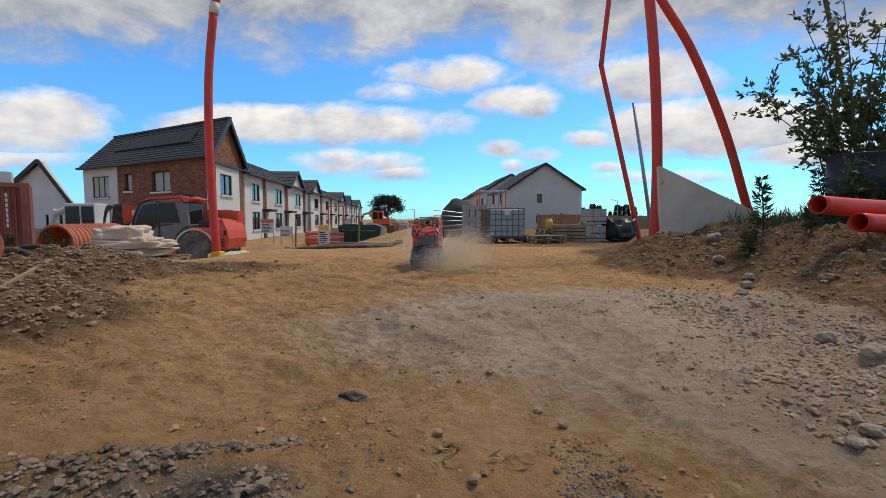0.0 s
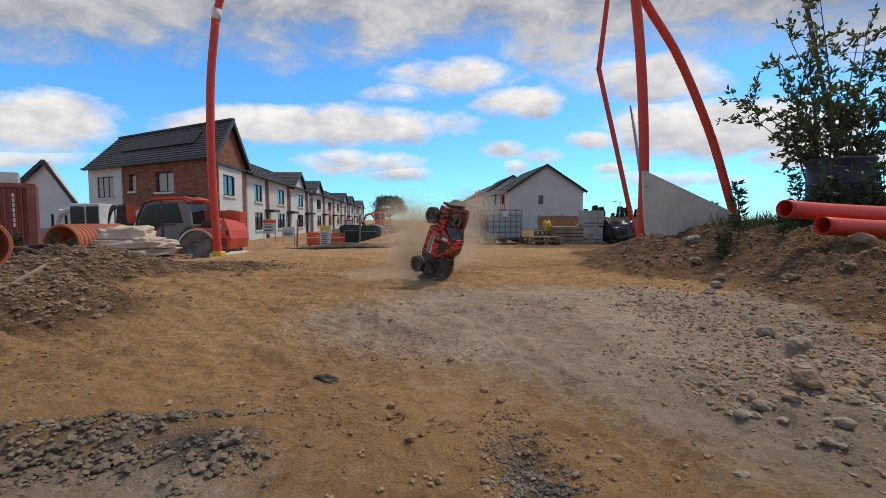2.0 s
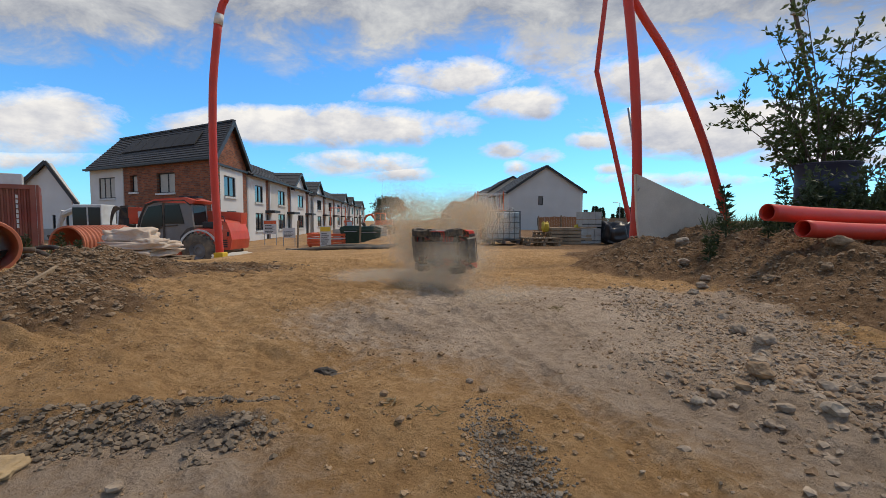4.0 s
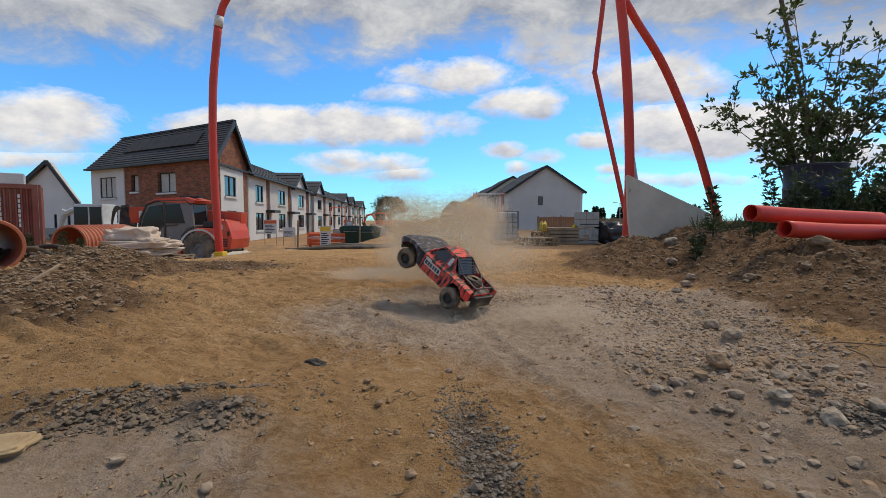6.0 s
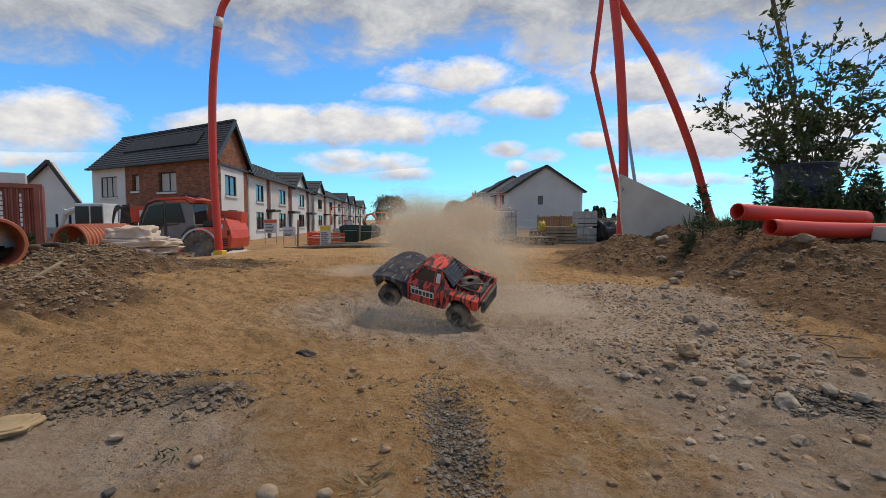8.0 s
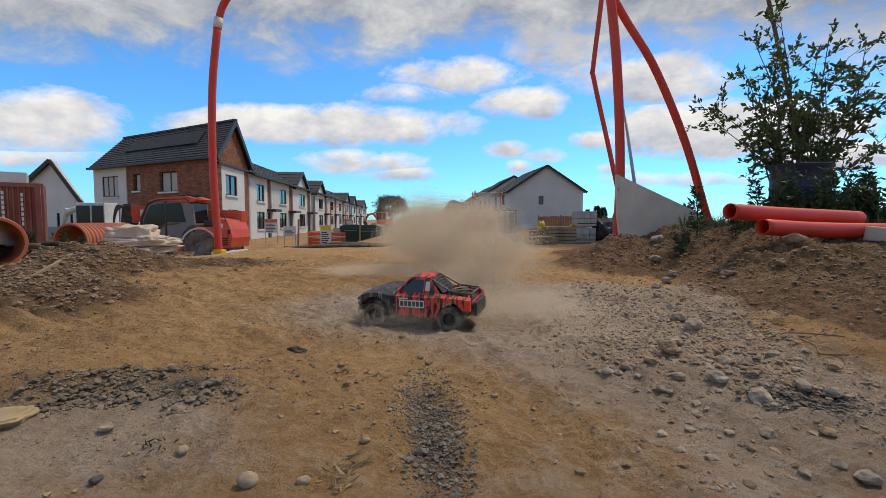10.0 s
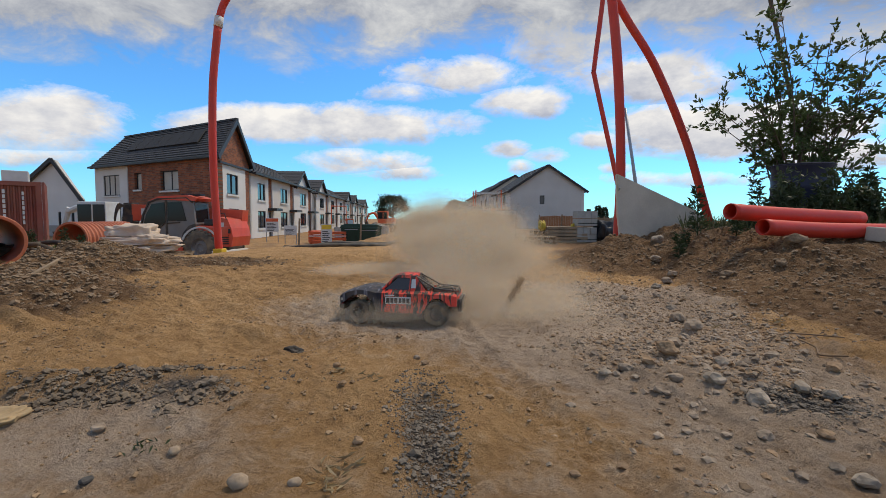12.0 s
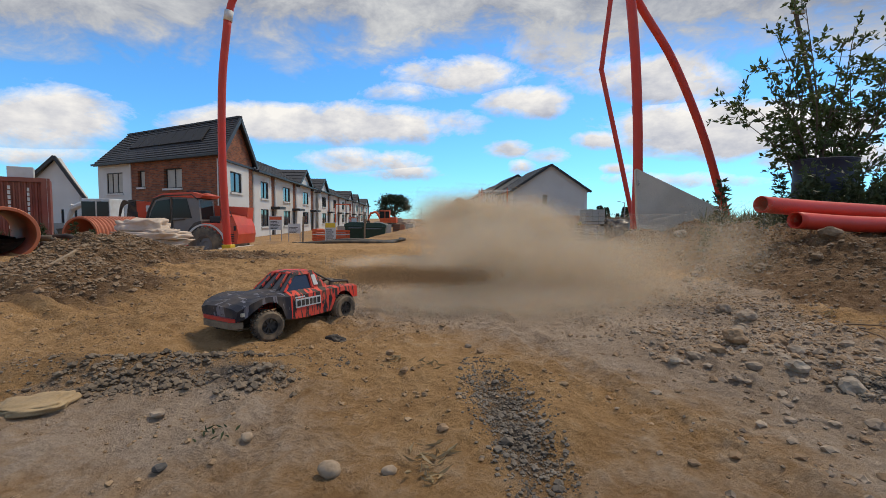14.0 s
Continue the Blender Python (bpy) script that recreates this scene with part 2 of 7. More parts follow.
def box(bm, x0, x1, y0, y1, z0, z1, m=None, bevel=0.0):
    vs = [bm.verts.new(Vector((x, y, z))) for x in (x0, x1) for y in (y0, y1) for z in (z0, z1)]
    fs = [bm.faces.new([vs[i] for i in f]) for f in ((0, 1, 3, 2), (4, 6, 7, 5), (0, 4, 5, 1), (2, 3, 7, 6), (0, 2, 6, 4), (1, 5, 7, 3))]
    if bevel:
        es = list({e for f in fs for e in f.edges})
        got = bmesh.ops.bevel(bm, geom=es, offset=bevel, segments=2, affect="EDGES", profile=0.6)
        vs = list({v for f in got["faces"] for v in f.verts} | {v for v in vs if v.is_valid})
    if m is not None:
        bmesh.ops.transform(bm, matrix=m, verts=vs)
    return bm


def bx(*a, m=None, bevel=0.0):
    return box(bmesh.new(), *a, m=m, bevel=bevel)


def poly(bm, pts):
    return bm.faces.new([bm.verts.new(Vector(p)) for p in pts])


def prism(bm, pts, shift):
    """The solid between a flat outline and the same outline moved by shift."""
    a = [bm.verts.new(Vector(p)) for p in pts]
    b = [bm.verts.new(Vector(p) + Vector(shift)) for p in pts]
    bm.faces.new(a)
    bm.faces.new(b[::-1])
    for i in range(len(a)):
        j = (i + 1) % len(a)
        bm.faces.new((a[i], b[i], b[j], a[j]))
    return bm


def spline(pts, n):
    """Points on a smooth curve through pts."""
    p = [Vector(q) for q in pts]
    p = [p[0] * 2 - p[1], *p, p[-1] * 2 - p[-2]]
    out = []
    for i in range(1, len(p) - 2):
        for k in range(n):
            t = k / n
            a, b, c, d = p[i - 1:i + 3]
            out.append(0.5 * (2 * b + (c - a) * t + (2 * a - 5 * b + 4 * c - d) * t * t + (3 * b - a - 3 * c + d) * t ** 3))
    return out + [p[-2]]


def tube(bm, pts, radii, seg=10, caps=True, inner=None):
    """A round rod along pts; inner: the bore of a pipe, as a share of the radius."""
    pts = [Vector(p) for p in pts]
    if isinstance(radii, (int, float)):
        radii = [radii] * len(pts)
    up = Vector((0.123, 0.3, 0.95)).normalized()
    rings, bores = [], []
    for i, p in enumerate(pts):
        d = (pts[min(i + 1, len(pts) - 1)] - pts[max(i - 1, 0)]).normalized()
        a = d.cross(up)
        if a.length < 0.05:
            a = d.cross(Vector((1, 0, 0)))
        a.normalize()
        b = d.cross(a)
        rings.append([bm.verts.new(p + (a * math.cos(q) + b * math.sin(q)) * radii[i]) for q in (math.tau * k / seg for k in range(seg))])
        if inner:
            bores.append([bm.verts.new(p + (a * math.cos(q) + b * math.sin(q)) * radii[i] * inner) for q in (math.tau * k / seg for k in range(seg))])
    for rs in (rings, bores):
        for i in range(len(rs) - 1):
            for k in range(seg):
                j = (k + 1) % seg
                bm.faces.new((rs[i][k], rs[i][j], rs[i + 1][j], rs[i + 1][k]))
    if inner:
        for e in (0, -1):
            for k in range(seg):
                j = (k + 1) % seg
                bm.faces.new((rings[e][k], rings[e][j], bores[e][j], bores[e][k]))
    elif caps:
        bm.faces.new(rings[0])
        bm.faces.new(rings[-1][::-1])
    return bm


def rod(*a, **k):
    return tube(bmesh.new(), *a, **k)


def lathe(bm, profile, seg=24, axis="y"):
    """Turns (radius, along) pairs round an axis."""
    rings = []
    for r, h in profile:
        ring = []
        for k in range(seg):
            c, s = math.cos(math.tau * k / seg) * r, math.sin(math.tau * k / seg) * r
            ring.append(bm.verts.new((c, h, s) if axis == "y" else (c, s, h) if axis == "z" else (h, c, s)))
        rings.append(ring)
    for i in range(len(rings) - 1):
        for k in range(seg):
            j = (k + 1) % seg
            bm.faces.new((rings[i][k], rings[i][j], rings[i + 1][j], rings[i + 1][k]))
    return bm


# ---- the lie of the land ----
def hash2(i, j, seed):
    h = np.sin(i * 127.1 + j * 311.7 + seed * 74.7) * 43758.5453
    return h - np.floor(h)


def vnoise(x, y, seed=0):
    i, j = np.floor(x), np.floor(y)
    fx, fy = x - i, y - j
    fx, fy = fx * fx * (3 - 2 * fx), fy * fy * (3 - 2 * fy)
    a, b = hash2(i, j, seed), hash2(i + 1, j, seed)
    c, d = hash2(i, j + 1, seed), hash2(i + 1, j + 1, seed)
    return (a + (b - a) * fx) * (1 - fy) + (c + (d - c) * fx) * fy - 0.5


def fbm(x, y, octaves=4, seed=0):
    s, a = 0.0, 1.0
    for k in range(octaves):
        s = s + a * vnoise(x, y, seed + k)
        x, y, a = x * 2.03 + 3.7, y * 2.03 + 1.9, a * 0.5
    return s


def step(a, b, x):
    t = np.clip((x - a) / (b - a), 0, 1)
    return t * t * (3 - 2 * t)


def hump(x, y, cx, cy, rx, ry, turn=0.0):
    c, s = math.cos(turn), math.sin(turn)
    u, v = ((x - cx) * c + (y - cy) * s) / rx, (-(x - cx) * s + (y - cy) * c) / ry
    return np.exp(-(u * u + v * v) ** 1.4)


def soils(x, y):
    """Shares of pale gravel, dark gravel and dug brown earth."""
    w = fbm(x * 1.7, y * 1.7, 4, 11) * 0.5
    grey = hump(x, y, 0.45, 2.55, 1.15, 1.05, 0.1) * 1.1 + hump(x, y, 1.25, 1.6, 0.75, 1.5) + hump(x, y, 1.9, 3.0, 0.7, 0.7) * 0.7 + 0.4 * step(9, 30, y)
    grey = grey + hump(x, y, 0.1, 0.4, 0.9, 0.35) * 0.45 + hump(x, y, -0.7, 0.8, 0.5, 0.35) * 0.75
    dark = hump(x, y, 0.235, 0.72, 0.085, 0.36, 0.1) * 0.75 + hump(x, y, -0.95, 1.02, 0.55, 0.17, 0.15) * 0.5 + hump(x, y, -0.5, 0.98, 0.12, 0.1) * 0.6 + hump(x, y, 1.35, 0.92, 0.14, 0.1)
    brown = np.clip(mounds(x, y) / 0.05, 0, 1) * 1.1 + step(2.1, 2.5, x + w) * step(0.2, 1.0, y) * 0.6 + hump(x, y, 1.75, 1.35, 0.4, 0.5) * 0.5 + 0.5 * step(8, 13, y)
    return np.clip(grey + w * 0.6, 0, 1), np.clip(dark + w * 0.5, 0, 1) * (dark > 0.05), np.clip(brown + w * 0.4, 0, 1)


def mounds(x, y):
    """Heaps of dug earth on either side."""
    z = 0.25 * hump(x, y, -3.2, 4.0, 0.55, 0.6, -0.15) + 0.05 * hump(x, y, -2.3, 4.7, 0.75, 0.55) + 0.02 * hump(x, y, -4.2, 3.1, 1.0, 0.8)
    z = z + 0.11 * hump(x, y, -2.6, 2.7, 0.9, 0.5, -0.6)
    z = z + 0.27 * step(2.3, 3.5, x + 0.25 * (y - 3.4)) * step(2.6, 3.7, y) * step(7.6, 5.4, y) + 0.22 * hump(x, y, 2.15, 4.9, 0.5, 0.6)
    z = z + 0.14 * step(1.9, 3.2, x) * step(0.6, 3.0, y) * step(8.5, 5.5, y) + 0.07 * hump(x, y, 3.0, 3.3, 0.4, 0.25) - 0.06 * hump(x, y, 3.9, 3.6, 0.9, 0.4)
    z = z - 0.22 * hump(x, y, 2.75, 5.25, 0.3, 0.4)
    return z


def ground_z(x, y):
    x, y = np.asarray(x, float), np.asarray(y, float)
    near = step(9, 5, y)
    z = -0.30 * step(7, 15, y) - step(-3.2, -4.2, x) * (0.30 * step(6.2, 8.0, y) + 0.42 * step(9, 15, y)) - 0.25 * step(20, 60, y) * step(-6, 2, x)
    z = z - 0.14 * hump(x, y, -9.6, 17.0, 2.6, 2.6) - 0.036 * hump(x, y, -0.25, 2.05, 0.95, 0.6)
    m = mounds(x, y)
    z = z + m + np.clip(m, 0, 1) * (fbm(x * 5, y * 5, 5, 3) * 0.4)
    rough = 0.35 + 0.65 * step(1.0, 1.4, x)
    z = z + fbm(x * 1.1, y * 1.1, 3, 21) * 0.05 + fbm(x * 6, y * 6, 4, 5) * 0.020 * near * (0.5 + rough) + fbm(x * 15, y * 15, 3, 8) * 0.018 * near * (0.5 + rough) + np.maximum(0, fbm(x * 34, y * 34, 2, 18)) * 0.015 * near * (0.35 + rough)
    # wheel ruts across the sand
    sandy = step(1.2, 1.9, y) * step(7.0, 5.0, y) * step(0.5, -0.5, x - 0.1 * y)
    u, v = x * 0.93 - y * 0.37, x * 0.37 + y * 0.93
    z = z + (0.085 * np.abs(fbm(u * 1.6, v * 7.5, 3, 31)) + 0.020 * fbm(u * 5, v * 17, 2, 33)) * sandy
    band = step(3.0, 3.6, y) * step(7.0, 5.0, y) * step(-0.6, 0.2, x) * step(2.4, 1.6, x)
    z = z + 0.026 * np.abs(fbm(x * 1.8, y * 6.5, 3, 35)) * band
    # tyre tracks pressed into the loose ground
    for x0, y0, x1, y1, w, deep in ((0.05, 3.2, 0.75, 0.3, 0.045, 0.014), (0.35, 3.4, 1.15, 0.5, 0.045, 0.012), (-0.5, 2.9, -0.25, 0.3, 0.05, 0.010), (-2.2, 2.1, 0.4, 3.6, 0.06, 0.012), (-2.4, 2.6, 0.2, 4.3, 0.06, 0.012), (-1.9, 1.5, 0.6, 2.6, 0.05, 0.008)):
        n = math.hypot(x1 - x0, y1 - y0)
        ux, uy = (x1 - x0) / n, (y1 - y0) / n
        along, off = (x - x0) * ux + (y - y0) * uy, (x - x0) * uy - (y - y0) * ux + 0.06 * np.sin(((x - x0) * ux + (y - y0) * uy) * 2.2)
        tread = 0.75 + 0.25 * np.sign(np.sin(along * 150 + np.abs(off) * 90))
        z = z - deep * np.exp(-(off / w) ** 4) * tread * step(-0.2, 0.2, along) * step(n + 0.2, n - 0.2, along) + deep * 0.6 * np.exp(-((np.abs(off) - w * 1.5) / (w * 0.4)) ** 2) * step(-0.2, 0.2, along) * step(n + 0.2, n - 0.2, along)
    z = z + 0.05 * hump(x, y, -0.95, 1.05, 0.5, 0.1, 0.15) + 0.03 * hump(x, y, -0.5, 0.98, 0.13, 0.09) - 0.02 * hump(x, y, 0.235, 0.7, 0.09, 0.4, 0.1)
    z = z + 0.03 * hump(x, y, 1.3, 1.3, 0.35, 0.35) - 0.06 * hump(x, y, -0.8, 1.5, 0.32, 0.25)
    return z


def gz(x, y):
    return float(ground_z(x, y))


def build_ground():
    cx, cy = 0.1, -0.9
    r = np.concatenate([[0.02], np.geomspace(0.9, 12, 560), np.geomspace(12.2, 4000, 90)])
    a = np.concatenate([np.linspace(-58, 58, 740), np.linspace(58, 302, 62)[1:-1]])
    a = np.radians(a)
    R, A = np.meshgrid(r, a, indexing="ij")
    X, Y = cx + R * np.sin(A), cy + R * np.cos(A)
    Z = ground_z(X, Y)
    nr, na = R.shape
    idx = np.arange(nr * na).reshape(nr, na)
    nxt = np.roll(idx, -1, axis=1)
    quads = np.stack([idx[:-1], nxt[:-1], nxt[1:], idx[1:]], -1).reshape(-1, 4)
    me = bpy.data.meshes.new("ground")
    me.from_pydata(np.stack([X, Y, Z], -1).reshape(-1, 3).tolist(), [], quads.tolist())
    me.polygons.foreach_set("use_smooth", [True] * len(me.polygons))
    g, d, b = soils(X.ravel(), Y.ravel())
    at = me.color_attributes.new("soil_mix", "FLOAT_COLOR", "POINT")
    at.data.foreach_set("color", np.stack([g, d, b, np.ones_like(g)], -1).ravel())
    me.materials.append(SOIL)
    me.update()
    if me.polygons[0].normal.z < 0:
        me.flip_normals()
    return tagged(new("ground", me), "sandy building-site ground with ruts and gravel patches", "ground", kind="structure")


build_ground()


# ---- houses ----
class Wall:
    """A wall in its own frame: along u, outward n, from a corner at its foot."""

    def __init__(self, a, b, z0):
        a, b = Vector((*a, 0)), Vector((*b, 0))
        u = (b - a).normalized()
        n = Vector((u.y, -u.x, 0))
        self.length = (b - a).length
        self.m = Matrix(((u.x, -n.x, 0, a.x), (u.y, -n.y, 0, a.y), (0, 0, 1, z0), (0, 0, 0, 1)))

    def panel(self, parent, name, x0, x1, z0, z1, material, holes=(), thick=0.3, proud=0.0, label=""):
        """Masonry with openings; local y runs into the house."""
        bm = bmesh.new()
        xs = sorted({x0, x1, *(h[0] for h in holes), *(h[1] for h in holes)})
        zs = sorted({z0, z1, *(h[2] for h in holes), *(h[3] for h in holes)})
        for i in range(len(xs) - 1):
            for k in range(len(zs) - 1):
                cx, cz = (xs[i] + xs[i + 1]) / 2, (zs[k] + zs[k + 1]) / 2
                if not any(h[0] < cx < h[1] and h[2] < cz < h[3] for h in holes):
                    box(bm, xs[i], xs[i + 1], -proud, thick, zs[k], zs[k + 1])
        bmesh.ops.remove_doubles(bm, verts=bm.verts, dist=0.001)
        ob = part(name, bm, material, parent, label)
        ob.matrix_basis = self.m
        return ob

    def window(self, parent, h, lights=2, proud=0.0, sill=True, blind=False):
        x0, x1, z0, z1 = h
        w = part("window", bx(x0, x1, 0.10, 0.14, z0, z1), PANE, parent, "dark glazed window")
        w.matrix_basis = self.m
        bm = bmesh.new()
        t = 0.07
        box(bm, x0, x1, 0.05, 0.095, z0, z0 + t)
        box(bm, x0, x1, 0.05, 0.095, z1 - t, z1)
        for k in range(lights + 1):
            c = x0 + (x1 - x0) * k / lights
            c = min(max(c, x0 + t / 2), x1 - t / 2)
            box(bm, c - t / 2, c + t / 2, 0.052, 0.093, z0 + t, z1 - t)
        part("frame", bm, DARK, w)
        if blind:
            # pale sheet just in front of the pane, inside the frame bars
            part("blind", bx(x0 + t, x1 - t, 0.096, 0.099, z0 + t, z1 - t), PALE_SHEET, w, "pale sheet close against the window pane")
        if sill:
            part("sill", bx(x0 - 0.1, x1 + 0.1, -0.1 - proud, 0.045, z0 - 0.12, z0 - 0.002), WHITE_TRIM, w, "white concrete sill")
        return w


def roof_slope(parent, a, b, c, d, courses, name="roof_slope"):
    """A slope of overlapping courses; a-b is the eave, d-c the ridge."""
    a, b, c, d = (Vector(p) for p in (a, b, c, d))
    n = (b - a).cross(d - a).normalized()
    if n.z < 0:
        n = -n
    base = part(name, prism(bmesh.new(), [a, b, c, d], -n * 0.12), SLATE, parent, "dark slate roof slope")
    for k in range(courses):
        t0, t1 = k / courses, min(1.0, (k + 1.12) / courses)
        p = [a.lerp(d, t0) + n * 0.065, b.lerp(c, t0) + n * 0.065, b.lerp(c, t1) + n * 0.012, a.lerp(d, t1) + n * 0.012]
        part("tile_course", prism(bmesh.new(), p, -n * 0.035 - n * 0.0005 * k), SLATE, base)
    return base


def strip(parent, name, a, b, w, h, material, label=""):
    """A board along a-b."""
    a, b = Vector(a), Vector(b)
    d = (b - a).normalized()
    s = d.cross(Vector((0, 0, 1))).normalized() * w / 2
    q = s.cross(d).normalized() * h / 2
    return part(name, prism(bmesh.new(), [a - s - q, a + s - q, a + s + q, a - s + q], b - a), material, parent, label)


ROW = Vector((-0.086, 1.0, 0)).normalized()  # the street's line
SIDE = Vector((-ROW.y, ROW.x, 0))            # away from the street, to the west


def corner_house():
    """The brick and render house at the head of the western row."""
    A, B = Vector((-27.2, 34.9, 0)), Vector((-14.05, 28.0, 0))
    G = ROW * 5.5
    z0, ze, zr = -1.0, 4.38, 7.2
    h = thing("corner_house", "two-storey red brick and white render house with slate roof", "house")
    f = Wall(A, B, z0)
    L, H = f.length, ze - z0
    cut = L * 0.33
    up, top = 3.35, 4.74
    w1, w2, w3 = (L * 0.085, L * 0.235, up - 0.15, top), (L * 0.385, L * 0.445, up + 0.2, top), (L * 0.60, L * 0.735, up + 0.05, top)
    g1, g2 = (L * 0.1, L * 0.24, 1.0, 2.3), (L * 0.6, L * 0.75, 1.0, 2.3)
    f.panel(h, "wall", 0.0, cut, 0, H, RENDER, [w1, g1], label="white rendered wall")
    f.panel(h, "wall", cut, L, 0, H, BRICK, [w2, w3, g2], proud=0.12, label="red brick wall")
    f.window(h, w1, 3, blind=True)
    f.window(h, w2, 1, 0.12, blind=True)
    f.window(h, w3, 2, 0.12, blind=True)
    f.window(h, g1, 2)
    f.window(h, g2, 2, 0.12)
    part("downpipe", rod([f.m @ Vector((cut - 0.12, -0.1, 0)), f.m @ Vector((cut - 0.12, -0.1, H))], 0.06, 8), WHITE_TRIM, h)
    g = Wall(B, B + G, z0)
    GL = g.length
    gw, gd = (GL * 0.24, GL * 0.6, 3.15, 4.5), (GL * 0.3, GL * 0.62, 0.9, 2.2)
    g.panel(h, "wall", 0.0, GL * 0.86, 0, H - 0.25, RENDER, [gw, gd], label="white rendered wall")
    g.panel(h, "wall", GL * 0.86, GL, 0, H - 0.25, BRICK, label="red brick wall")
    g.window(h, gw, 2)
    g.window(h, gd, 2)
    bm = prism(bmesh.new(), [(0, 0, H - 0.25), (GL, 0, H - 0.25), (GL, 0, H), (GL / 2, 0, zr - z0 - 0.1), (0, 0, H)], (0, 0.3, 0))
    ob = part("gable", bm, BRICK, h, "red brick gable")
    ob.matrix_basis = g.m
    strip(h, "lead_strip", B + Vector((0.05, 0, z0 + H - 0.3)), B + G + Vector((0.05, 0, z0 + H - 0.3)), 0.2, 0.14, DARK)
    back = Wall(B + G, A + G, z0)
    back.panel(h, "wall", 0, L, 0, H, RENDER)
    far = Wall(A + G, A, z0)
    far.panel(h, "wall", 0, GL, 0, H, RENDER)
    # roof
    u = (B - A).normalized()
    o = u * 0.35
    e0, e1 = A - o * 0.6 - ROW * 0.45 + Vector((0, 0, ze - 0.02)), B + o - ROW * 0.45 + Vector((0, 0, ze - 0.02))
    r0, r1 = A - o * 0.6 + G / 2 + Vector((1.1, -0.2, zr)), B + o + G / 2 + Vector((0, 0, zr))
    b0, b1 = A - o * 0.6 + G + ROW * 0.45 + Vector((0, 0, ze - 0.05)), B + o + G + ROW * 0.45 + Vector((0, 0, ze - 0.05))
    front = roof_slope(h, e0, e1, r1, r0, 15)
    roof_slope(h, b1, b0, r0, r1, 8)
    for a, b in ((e1, r1), (r1, b1)):
        strip(h, "bargeboard", a - Vector((0, 0, 0.1)), b - Vector((0, 0, 0.1)), 0.1, 0.3, FASCIA)
    strip(h, "gutter", e0 - ROW * 0.08, e1 - ROW * 0.08, 0.14, 0.14, FASCIA)
    strip(h, "ridge", r0 + Vector((0, 0, 0.05)), r1 + Vector((0, 0, 0.05)), 0.25, 0.12, SLATE)
    n = (e1 - e0).cross(r0 - e0).normalized()
    if n.z < 0:
        n = -n
    P = lambda s, t: e0.lerp(e1, s).lerp(r0.lerp(r1, s), t) + n * 0.1
    for k in range(7):
        s0 = 0.22 + 0.085 * k
        part("solar_panel", prism(bmesh.new(), [P(s0, 0.40), P(s0 + 0.082, 0.40), P(s0 + 0.082, 0.78), P(s0, 0.78)], n * 0.06), SOLAR, h, "black solar panel")


